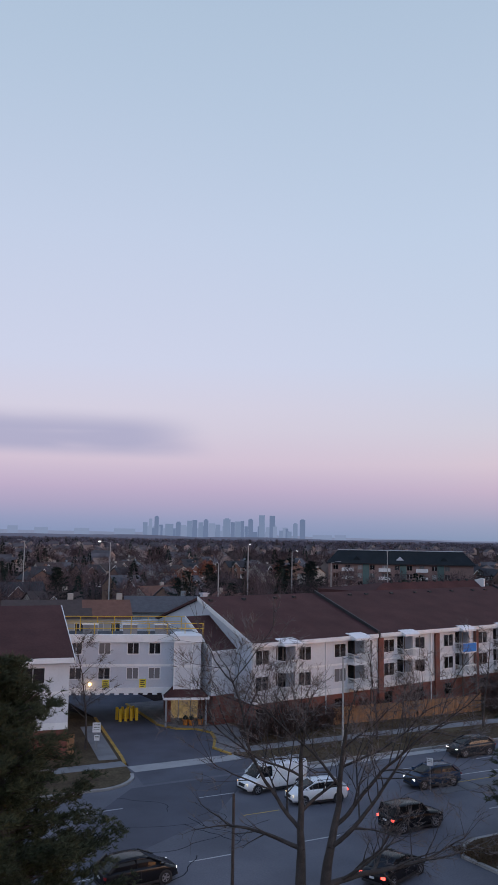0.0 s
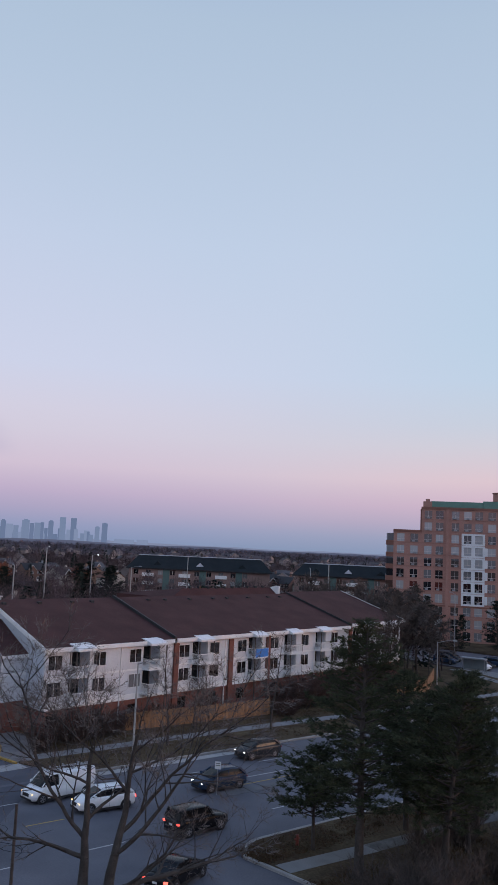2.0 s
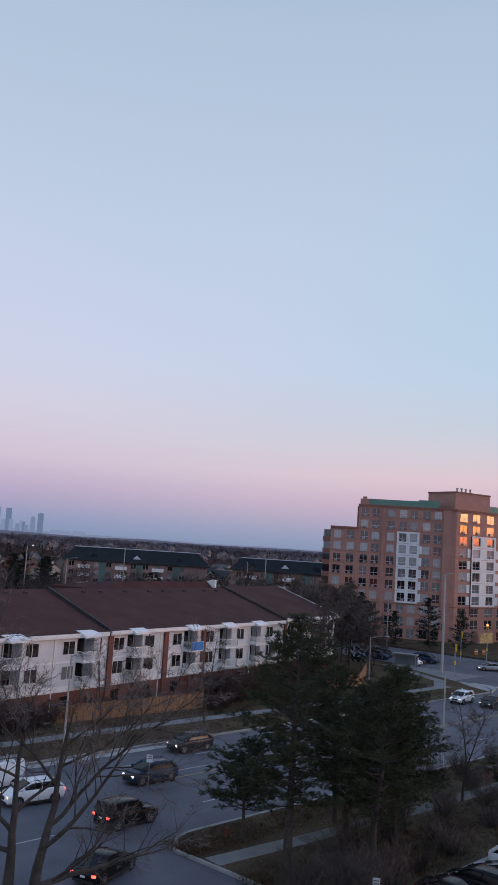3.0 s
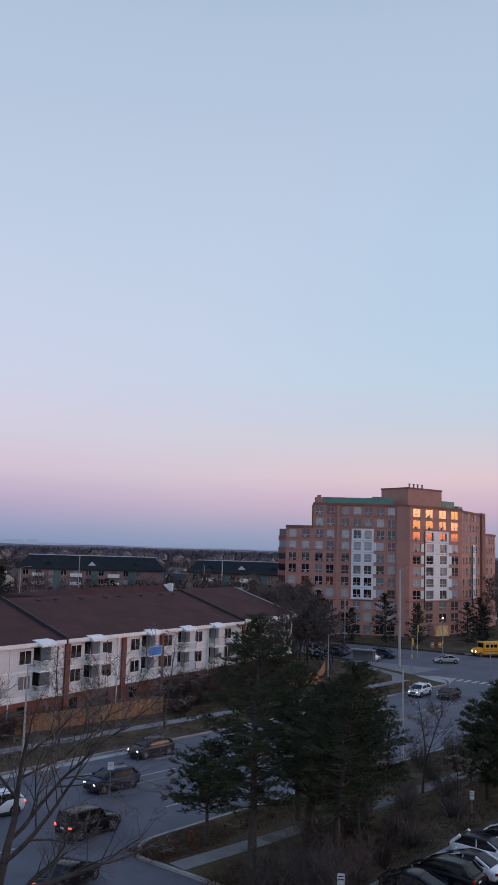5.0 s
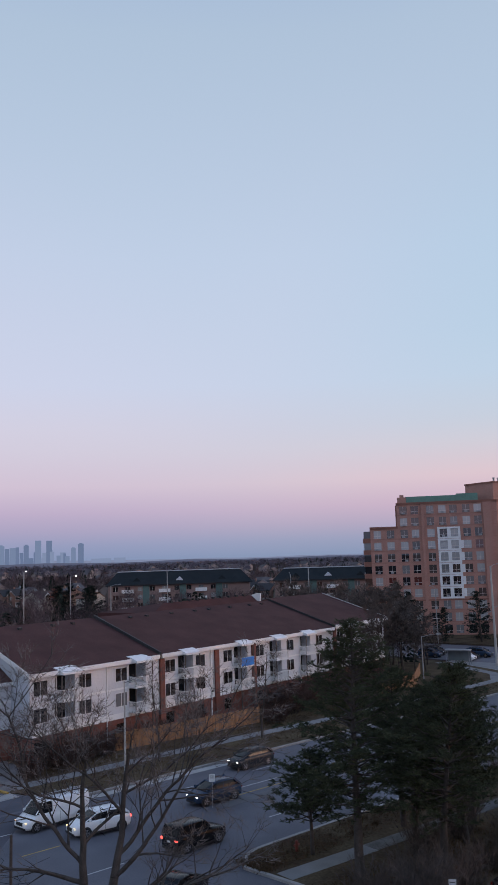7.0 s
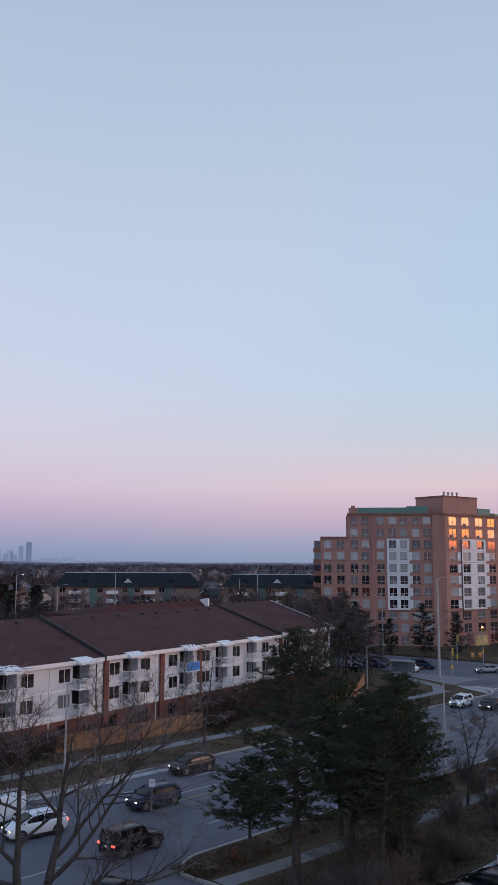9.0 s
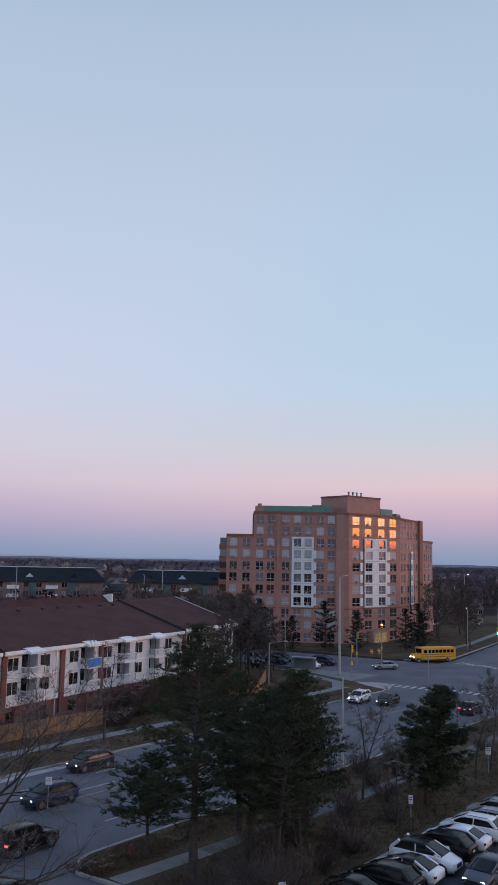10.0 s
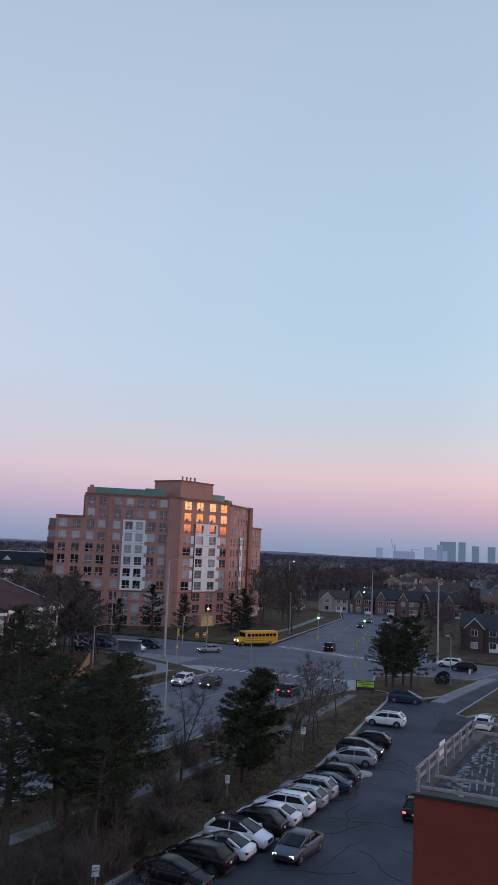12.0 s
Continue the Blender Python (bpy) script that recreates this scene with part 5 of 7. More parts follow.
def pine(h, rad, seed, lab, bare=0.22, name="pine_tree", dense=1.0, material=None, limbs=(2, 3, 4, 5), gap=0.031, blade=0.34, bw=0.024):
    """A conifer: tapered trunk, whorled limbs, needle tufts along their outer parts."""
    rnd = random.Random(seed)
    t = empty(name, pose(0, 0, 0), lab, "tree", "")
    tr, br, nd = MB(), MB(), MB()
    base, n = Vector((0, 0, -0.1)), 8
    pts, d = [base], Vector((0, 0, 1))
    for i in range(n):
        d = (d + Vector((rnd.gauss(0, 0.03), rnd.gauss(0, 0.03), 0))).normalized()
        pts.append(pts[-1] + d * h / n)
    R = 0.018 * h + 0.03
    for i in range(n):
        tr.tube(pts[i], pts[i + 1], R * (1 - 0.93 * i / n), R * (1 - 0.93 * (i + 1) / n), 8, False)
    z = bare * h
    while z < h * 0.99:
        f = z / h
        k = min(n - 1, int(f * n))
        c = pts[k].lerp(pts[k + 1], f * n - k)
        L0 = rad * (1 - max(0.0, (f - bare) / (1 - bare)) ** 2.1) * (0.6 + 0.4 * min(1, (f - bare) * 4)) + 0.35
        for _ in range(rnd.choice(limbs)):
            a, L = rnd.uniform(0, 6.28), L0 * rnd.choice((0.45, 0.65, 0.85, 0.95, 1.05)) * rnd.uniform(0.85, 1.08)
            dirv = Vector((math.cos(a), math.sin(a), rnd.uniform(-0.15, 0.25) + 0.4 * f)).normalized()
            m = max(2, int(L / 0.5))
            p, r = c.copy(), 0.012 + 0.018 * L
            for i in range(m):
                q = p + (dirv + Vector((rnd.gauss(0, 0.1), rnd.gauss(0, 0.1), rnd.gauss(0.03, 0.09)))).normalized() * (L / m)
                br.tube(p, q, r, r * 0.7, 4, False)
                p, r = q, r * 0.7
                if (i + 1) / m > 0.3 or L < 0.9:
                    for _ in range(max(1, round(rnd.choice((1, 1, 2, 3)) * dense))):
                        o = p + Vector((rnd.gauss(0, 0.19), rnd.gauss(0, 0.19), rnd.gauss(0.05, 0.07)))
                        for _ in range(12):
                            e = (Vector((rnd.gauss(0, 0.8), rnd.gauss(0, 0.8), rnd.gauss(0.35, 0.6))) + dirv * 0.6).normalized()
                            s = e.orthogonal().normalized() * bw
                            g = o + e * rnd.uniform(0.5, 1.1) * blade
                            nd.add([o - s, o + s, g + s * 0.6, g - s * 0.6], [(0, 1, 2, 3)])
        z += h * gap * rnd.uniform(0.7, 1.3) / max(0.7, min(1.2, dense))
    part("trunk", tr, BARK, t, smooth=True)
    part("branch_frame", br, BARK, t, "bare dark inner limbs", True)["kind"] = "stuff"
    part("crown", nd, material or NEEDLE, t, "dark green needle tufts")["kind"] = "stuff"
    return t


def place(t, x, y, turn=0, z=0.1):
    t.matrix_basis = heading(x, y, turn, z)
    return t


PL = "tall dark green pine with gappy layered crown on the verge"
place(pine(15.8, 5.2, 1, PL, 0.25, dense=3.2, limbs=(4, 5, 6), gap=0.022, blade=0.27, bw=0.016), 42.2, 36.4)
p_b = place(pine(12.9, 4.8, 2, PL, 0.27, dense=2.7, limbs=(4, 5, 6), gap=0.027, blade=0.27, bw=0.016), 45.7, 32.7)
place(pine(11.2, 4.4, 3, PL, 0.28, dense=2.4, limbs=(3, 4, 5), gap=0.03), 52.2, 40.6)
copy_thing(p_b, heading(52.1, 35.2, 130, 0.1) @ Matrix.Scale(0.86, 4))
copy_thing(p_b, heading(48.2, 36.6, 20, 0.1) @ Matrix.Scale(0.84, 4))
copy_thing(p_b, heading(56.4, 37.4, 250, 0.1) @ Matrix.Scale(0.74, 4))
p_c = place(pine(6.6, 3.4, 4, "small sparse pine with twisted open crown beside the kerb", 0.34, dense=2.0), 43.4, 41.5)
place(pine(9.7, 3.7, 5, "broad dark green pine beside the parked cars", 0.16, dense=3.0, limbs=(4, 5, 6), gap=0.026), 67.9, 33.2)
p_l = place(pine(16.2, 4.2, 6, "large dark green pine close below the window", 0.06, dense=10.0, blade=0.19, bw=0.012, limbs=(6, 7, 8), gap=0.016), 6.5, 28.5, z=-0.05)
p_d = place(pine(10.8, 4.0, 7, "dark pine of a small group at the street corner", 0.2, dense=1.8), 126.8, 37.6)
copy_thing(p_d, heading(129.6, 35.6, 90, 0.1))
copy_thing(p_d, heading(131.5, 37.4, 200, 0.1) @ Matrix.Scale(0.95, 4))
copy_thing(p_d, heading(128.6, 39.2, 290, 0.1) @ Matrix.Scale(0.85, 4))
sp = place(pine(10.8, 3.6, 8, "dark conical spruce before the brick tower", 0.06, "spruce_tree", 1.6, SPRUCE), 164.7, 104.4)
for x, y, s in ((168.4, 99.0, 0.78), (178.2, 91.5, 0.86), (152.8, 113, 1.04), (158, 110, 0.7), (150, 118, 0.8), (186, 92, 0.75), (194, 96, 0.9)):
    copy_thing(sp, heading(x, y, s * 400, 0.1) @ Matrix.Scale(s, 4))
for x, y, s in ((66, 150, 1.1), (70, 154, 1.2), (86, 163, 1.0), (125, 213, 1.25), (129, 216, 1.3), (133, 210, 1.15), (137, 214, 1.2), (106, 170, 1.0), (24, 142, 1.1), (20, 138, 1.0), (262, 140, 1.2), (256, 133, 1.1), (240, 120, 1.0), (92, 190, 1.2), (50, 175, 1.2)):
    copy_thing(sp, heading(x, y, s * 700, 0.0) @ Matrix.Scale(s, 4))

# the bare maple close below, forked near the ground into two stems
mp = random.Random(21)
maple = empty("maple_tree", heading(18.2, 28.7, -32), "leafless two-stemmed maple close below the window", "tree")
tips, tr_, br_ = [], MB(), MB()
tr_.tube((0, 0, -0.1), (-0.02, 0, 2.4), 0.48, 0.42, 10, False).tube((-0.02, 0, 2.4), (0, 0, 4.6), 0.42, 0.4, 10)


def stem(x0, lean, z0, z1, r):
    p, k = Vector((x0, 0, z0)), 10
    pts = [(p.copy(), r)]
    for i in range(k):
        q = p + Vector((math.tan(radians(lean)) * (z1 - z0) / k + mp.gauss(0, 0.05), mp.gauss(0, 0.08), (z1 - z0) / k))
        r1 = r * 0.86
        tr_.tube(p, q, r, r1, 8, False)
        p, r = q, r1
        pts.append((p.copy(), r))
    return pts


def on(pts, z):
    return min(pts, key=lambda s: abs(s[0].z - z))


tr_.tube((0, 0, 4.5), (-0.35, 0, 5.6), 0.34, 0.3, 8).tube((0, 0, 4.5), (0.3, 0, 5.6), 0.34, 0.3, 8)
st_a, st_b = stem(-0.35, -1, 5.5, 12.2, 0.29), stem(0.3, 7, 5.5, 12.6, 0.29)
for pts, z, lean, L in ((st_a, 8.9, -38, 6.2), (st_a, 9.2, 42, 2.6), (st_b, 10.5, -36, 4.2), (st_b, 9.1, 60, 5.6), (st_b, 8.0, 52, 3.8), (st_b, 7.2, 84, 4.6), (st_b, 11.8, 42, 2.4), (st_a, 8.2, -78, 3.0),
                        (st_a, 12.0, -30, 2.4), (st_b, 11.2, 66, 4.0), (st_a, 10.6, -62, 4.0), (st_a, 12.2, 5, 1.5), (st_b, 12.6, 12, 1.5)):
    q, r = on(pts, z)
    limb(br_, tips, mp, q, Vector((math.sin(radians(lean)), mp.gauss(0, 0.3), math.cos(radians(lean)))).normalized(), L, r * 0.66, 3 if L > 3.5 else 2)
part("trunk", tr_, BARK, maple, smooth=True)
part("branch_frame", br_, BARK, maple, "long crooked bare branches", True)["kind"] = "stuff"
part("crown", twig_mesh(tips, mp, 4, 0.55, 0.009), PALE_TWIG, maple, "fine leafless twigs")["kind"] = "stuff"

BL = "leafless small street tree with fine dark twigs"
b1 = place(bare_tree(9.6, 2.9, 31, "leafless tree beside the driveway", width=0.02), 25.3, 79.0)
b2 = place(bare_tree(6.4, 1.9, 32, BL, width=0.019), 77.2, 44.3)
b3 = place(bare_tree(8.4, 2.2, 33, BL, width=0.02), 78.8, 33.4)
copy_thing(b3, heading(82.9, 33.6, 90, 0.1))
copy_thing(b3, heading(88.5, 34.4, 200, 0.1) @ Matrix.Scale(0.85, 4))
copy_thing(b2, heading(100.0, 36.6, 40, 0.1))
copy_thing(b2, heading(92.5, 41.5, 140, 0.1) @ Matrix.Scale(0.9, 4))
copy_thing(b2, heading(71.5, 36.5, 240, 0.1) @ Matrix.Scale(0.95, 4))
copy_thing(b2, heading(63.4, 33.5, 300, 0.1) @ Matrix.Scale(0.8, 4))
copy_thing(b3, heading(65.6, 37.9, 20, 0.1) @ Matrix.Scale(0.92, 4))
copy_thing(b3, heading(86.0, 33.9, 310, 0.1) @ Matrix.Scale(0.8, 4))
b4 = place(bare_tree(10.2, 2.0, 34, "leafless tree with a slim dark trunk beside the sidewalk", width=0.02, low=0.4), 66.9, 71.0)
b5 = place(bare_tree(9.0, 3.0, 35, "leafless spreading tree before the balconies", width=0.02), 52.7, 70.9)
copy_thing(b1, heading(19.8, 80.5, 120, 0.1) @ Matrix.Scale(0.85, 4))
copy_thing(b5, heading(42.5, 76.2, 70, 0.1) @ Matrix.Scale(0.8, 4))
copy_thing(b1, heading(59.5, 75.5, 170, 0.1) @ Matrix.Scale(0.7, 4))
wb = place(bare_tree(12.5, 4.2, 36, "leafless tree in a dark thicket beyond the residence", width=0.045, per=12, level=2), 118.5, 90.5)
for x, y, s, a in ((121.5, 93, 1.0, 40), (119.5, 96, 0.95, 90), (124, 97, 1.05, 150), (121, 101, 1.0, 210), (126, 103, 0.95, 260), (123, 107, 1.05, 300), (128, 109, 1.0, 20), (125, 113, 1.0, 70), (116.5, 86.5, 0.7, 10), (120, 87, 0.8, 33), (129, 104, 0.9, 120),
                   (122, 118, 1.1, 55), (127, 120, 1.0, 75), (132, 116, 0.9, 95), (91.5, 77.2, 0.6, 195), (98.5, 84.5, 0.72, 215), (104.0, 86.0, 0.75, 235), (110.0, 90.0, 0.8, 255), (114.5, 92.5, 0.9, 285), (86, 77.5, 0.5, 15),
                   (160, 240, 0.55, 11), (165, 236, 0.55, 22), (171, 232, 0.55, 33), (178, 227, 0.55, 44), (184, 221, 0.55, 66), (191, 216, 0.55, 88), (197, 209, 0.55, 12), (203, 200, 0.55, 24), (209, 194, 0.55, 36), (215, 187, 0.55, 48), (221, 180, 0.55, 60), (176, 214, 0.55, 5), (188, 203, 0.55, 9), (200, 190, 0.55, 19),
                   (196, 84, 0.9, 80), (203, 88, 1.0, 130), (211, 91, 0.9, 10), (219, 95, 1.0, 50), (205, 96, 1.1, 330), (214, 101, 1.1, 95), (227, 100, 0.9, 15), (235, 104, 1.0, 200)):
    copy_thing(wb, heading(x, y, a, 0.0) @ Matrix.Scale(s, 4))


def shrub(h, r, seed, lab, material=None, width=0.014, n=60):
    rnd = random.Random(seed)
    s = empty("shrub", pose(0, 0, 0), lab, "shrub")
    st, tips = MB(), []
    for _ in range(n):
        a, o = rnd.uniform(0, 6.28), rnd.uniform(0, r * 0.5)
        p = Vector((math.cos(a) * o, math.sin(a) * o, -0.05))
        d = Vector((math.cos(a) * 0.5, math.sin(a) * 0.5, 1)).normalized()
        L = h * rnd.uniform(0.6, 1.0)
        for i in range(4):
            q = p + (d + Vector((rnd.gauss(0, 0.2), rnd.gauss(0, 0.2), 0))).normalized() * L / 4
            st.tube(p, q, 0.02 - 0.003 * i, 0.017 - 0.003 * i, 3)
            p = q
            tips.append((p, d))
    part("stem_clump", st, BARK, s)["kind"] = "stuff"
    part("crown", twig_mesh(tips, rnd, 5, h * 0.28, width), material or TWIG, s, "tangled fine twigs")["kind"] = "stuff"
    return s


HEDGE = mat("rusty_twigs", (0.06, 0.034, 0.028), 0.95, 0.25, 0.6, 6, per_island=0.35)
s1 = place(shrub(2.6, 2.2, 41, "dense leafless reddish-brown shrub before the brick base", HEDGE, 0.02, 80), 41.6, 76.3)
for x, y, s in ((44.5, 76.0, 1.15), (47.4, 77.0, 1.2), (50.2, 77.2, 1.0), (53.6, 79.0, 0.9), (59, 80.2, 0.8), (75.6, 77.8, 1.5), (78.6, 78.6, 1.6), (81.8, 79, 1.5), (85.5, 80, 1.6), (89.5, 80.5, 1.4), (94, 81, 1.5), (99, 82.5, 1.4), (73.6, 75.6, 0.9), (66.5, 82.3, 0.8), (40.5, 74.6, 0.6)):
    copy_thing(s1, heading(x, y, x * 50, 0.1) @ Matrix.Scale(s, 4))
s2 = place(shrub(2.4, 1.6, 42, "thin leafless undergrowth beneath the pines"), 43.8, 33.8)
for x, y, s in ((47.5, 35.2, 1.0), (45.5, 31.2, 1.1), (49.2, 36.4, 0.9), (41.5, 31.5, 1.2), (52.5, 36.2, 1.0), (55, 33.5, 0.8), (57.5, 38.5, 0.9), (60.5, 36.5, 0.8), (39.8, 33.5, 1.0), (64, 38.5, 0.7), (70, 39.5, 0.7), (61.5, 33, 0.8), (66, 36, 0.8), (72.5, 34.5, 0.7), (68.5, 42.3, 0.8), (73, 42.5, 0.8), (80, 42.8, 0.7), (84, 40.5, 0.7), (62.5, 42, 0.8), (58, 42.5, 0.8), (76, 36.8, 0.6), (53.5, 31.6, 0.9), (49, 31.4, 1.0), (43, 30.8, 1.0), (87, 42, 0.6), (91, 38, 0.6)):
    copy_thing(s2, heading(x, y, x * 70, 0.1) @ Matrix.Scale(s, 4))
s3 = place(shrub(4.4, 2.2, 43, "leafless bush close below the window", n=40), 36.5, 17.4, z=-0.02)
for x, y, s in ((35.0, 21.5, 0.9), (33.0, 13.8, 1.05), (38.5, 25.2, 0.85), (34.2, 26.8, 0.9)):
    copy_thing(s3, heading(x, y, x * 60, -0.02) @ Matrix.Scale(s, 4))
for x, y in ((137.0, 32.8), (139.6, 33.0)):
    rb = empty("round_bush", heading(x, y, 0, 0.1), "clipped dark round evergreen bush", "bush")
    part("foliage", twig_mesh([(Vector((math.cos(a) * math.sin(b), math.sin(a) * math.sin(b), 0.9 + math.cos(b) * 0.8)) * 0.9, Vector((math.cos(a) * math.sin(b), math.sin(a) * math.sin(b), math.cos(b)))) for a in [i * 0.42 for i in range(15)] for b in (0.3, 0.7, 1.1, 1.5, 1.9, 2.3)], random.Random(3), 6, 0.4, 0.06), SPRUCE, rb)


# ---- woods of the suburb, too many to count ----
def crown_template(n, h, r, width, rnd, cone=False):
    tri = []
    for _ in range(n):
        a, u = rnd.uniform(0, 6.28), rnd.random()
        if cone:
            z = h * (0.06 + 0.94 * u ** 1.3)
            o = r * (1 - z / h) * rnd.uniform(0.6, 1.0)
            p = Vector((math.cos(a) * o, math.sin(a) * o, z))
            e = Vector((math.cos(a), math.sin(a), -0.25))
            L = 0.9
        else:
            b = math.acos(1 - 1.5 * rnd.random())
            k = rnd.uniform(0.35, 0.92)
            p = Vector((math.cos(a) * math.sin(b) * r * k, math.sin(a) * math.sin(b) * r * k, h * 0.55 + math.cos(b) * h * 0.42 * k))
            e = Vector((math.cos(a) * math.sin(b), math.sin(a) * math.sin(b), math.cos(b) + 0.5)).normalized() + Vector((rnd.gauss(0, 0.4), rnd.gauss(0, 0.4), rnd.gauss(0, 0.4)))
            L = h * 0.16
        s = e.orthogonal().normalized() * width
        tri += [p - s, p + s, p + e.normalized() * L * rnd.uniform(0.6, 1.3)]
    if not cone:
        tri += [Vector((-0.15, 0, 0)), Vector((0.15, 0, 0)), Vector((0, 0, h * 0.7)), Vector((0, -0.15, 0)), Vector((0, 0.15, 0)), Vector((0, 0, h * 0.7))]
    return np.array([tuple(v) for v in tri])


def scatter(name, spots_, templates, material, lab, category="woods", seed=0):
    rs = np.random.RandomState(seed)
    out_v = []
    for i, (x, y, s) in enumerate(spots_):
        T = templates[i % len(templates)]
        a = rs.uniform(0, 6.28)
        c, w = math.cos(a), math.sin(a)
        V = T * s
        out_v.append(np.stack([V[:, 0] * c - V[:, 1] * w + x, V[:, 0] * w + V[:, 1] * c + y, V[:, 2] * rs.uniform(0.85, 1.15) - 0.1], 1))
    V = np.concatenate(out_v).astype(np.float32)
    me = bpy.data.meshes.new(name)
    n = len(V)
    me.vertices.add(n)
    me.vertices.foreach_set("co", V.ravel())
    me.loops.add(n)
    me.loops.foreach_set("vertex_index", np.arange(n, dtype=np.int32))
    me.polygons.add(n // 3)
    me.polygons.foreach_set("loop_start", np.arange(0, n, 3, dtype=np.int32))
    me.materials.append(material)
    me.update(calc_edges=True)
    me.validate()
    return tagged(new(name, me), lab, category, "", "stuff")


wr = random.Random(77)


def clear(x, y):
    """Whether woods may stand here."""
    if x < 104 and y < 116 or (x < 140 and y < 86):
        return False
    if y > 60 and 100 < x < 262 and y < 172 and y > 0.1 * x and not (x < 128 and y > 112):
        if (x - 186) ** 2 + (y - 120) ** 2 < 46 ** 2 or y < 80 + 0.3 * max(0, x - 160):
            return False
    if 128 - (y - 90) * 0.09 < x < 168 - (y - 90) * 0.12 and y < 320:
        return False
    if x > 150 and abs(y - (60 + (x - 160) * 0.33)) < 24 and x < 360:
        return False
    if 138 < x < 180 and y < 60:
        return False
    for a, b in spots:
        if (x - a - 3) ** 2 + (y - b - 3) ** 2 < 8.5 ** 2:
            return False
    if 150 < x < 235 and 175 < y < 262 and (x - 165) * 0.62 + (y - 250) * 0.79 > -7 - 2:
        return False
    return True


def wood_spots(n, r0, r1, az0=4, az1=96):
    res = []
    while len(res) < n:
        az, r = radians(wr.uniform(az0, az1)), math.sqrt(wr.uniform(r0 * r0, r1 * r1))
        x, y = r * math.sin(az), r * math.cos(az)
        if clear(x, y):
            res.append((x, y, wr.uniform(0.6, 1.2) * (0.72 if az > 1.1 else 1.0)))
    return res


near_t = [crown_template(420, 9.5, 3.6, 0.035, wr) for _ in range(4)]
mid_t = [crown_template(170, 10, 4.0, 0.11, wr) for _ in range(4)]
far_t = [crown_template(48, 11, 4.6, 0.5, wr) for _ in range(4)]
con_t = [crown_template(260, 11, 2.8, 0.22, wr, True) for _ in range(3)]
con_f = [crown_template(60, 12, 3.2, 0.6, wr, True) for _ in range(3)]
scatter("woods", wood_spots(640, 112, 330), near_t, WOODS, "leafless brown-purple trees between the houses", seed=1)
scatter("woods", wood_spots(1500, 300, 800), mid_t, WOODS, "leafless brown suburban woods", seed=2)
scatter("woods", wood_spots(6500, 780, 3300), far_t, WOODS_HAZED, "distant woods tinted purple-blue for haze", seed=3)
scatter("woods", wood_spots(900, 290, 760, 60, 96), mid_t, WOODS, "leafless brown suburban woods", seed=12)
scatter("woods", wood_spots(2600, 700, 2600, 56, 96), far_t, WOODS_HAZED, "distant woods tinted purple-blue for haze", seed=13)
scatter("evergreens", wood_spots(200, 120, 500), con_t, SPRUCE, "scattered dark evergreen trees", "evergreens", 4)
scatter("evergreens", wood_spots(800, 480, 2200), con_f, SPRUCE, "distant dark evergreens", "evergreens", 5)
# trees added out of view to keep the low afterglow off car windows
glow_block_spots = [(r * math.sin(a), r * math.cos(a), wr.uniform(0.8, 1.3)) for a, r in ((radians(wr.uniform(97, 190)), wr.uniform(150, 330)) for _ in range(620))]
scatter("woods", glow_block_spots, mid_t, WOODS, "unseen woods added to block the low afterglow", seed=31)


def tri_house(roof):
    """Walls or roof of a plain gabled house, in triangles."""
    w, d, h, g = 5.5, 4.5, 6.0, 8.8
    if roof:
        a, b, c = (-w - 0.4, w + 0.4), d + 0.5, h - 0.25
        quads = [[(a[0], -b, c), (a[1], -b, c), (a[1], 0, g), (a[0], 0, g)], [(a[1], b, c), (a[0], b, c), (a[0], 0, g), (a[1], 0, g)]]
        tris = []
    else:
        P = [(-w, -d), (w, -d), (w, d), (-w, d)]
        quads = [[(*P[i], 0), (*P[(i + 1) % 4], 0), (*P[(i + 1) % 4], h), (*P[i], h)] for i in range(4)]
        tris = [[(x, -d, h), (x, d, h), (x, 0, g - 0.12)] for x in (-w, w)]
    for q in quads:
        tris += [[q[0], q[1], q[2]], [q[0], q[2], q[3]]]
    return np.array([v for t in tris for v in t], dtype=float)


home_spots = [(x, y, s_ * 1.05) for x, y, s_ in wood_spots(420, 340, 1300) if s_ > 0.75]
scatter("far_houses", home_spots, [tri_house(False)], mat("far_house_walls", (0.3, 0.25, 0.24), 0.9, 0.45, 0.03, 0.2), "small pale gabled houses among distant trees", "houses", 33)
scatter("far_roofs", home_spots, [tri_house(True)], mat("far_house_roofs", (0.085, 0.075, 0.08), 0.9, 0.4, 0.03, 0.2), "dim roofs of the houses among distant trees", "roofs", 33)
scatter("rust_trees", [(x + wr.uniform(-4, 4), y + wr.uniform(-4, 4), 1.0) for x, y in ((116, 268), (118, 271), (113, 266), (190, 330), (90, 215), (154, 322))], [crown_template(500, 9.5, 4.5, 0.13, wr)], RUST, "rust-red trees still in leaf", "trees", 6)


# ---- straw-coloured grass tufts and leaf litter on the near verges ----
STRAW = mat("dry_grass_blades", (0.085, 0.06, 0.035), 0.95, 0.3, 0.5, 4, per_island=0.5, spec=0.05)
LITTER = mat("fallen_leaves", (0.075, 0.038, 0.022), 0.95, 0.3, 0.5, 4, per_island=0.5, spec=0.05)


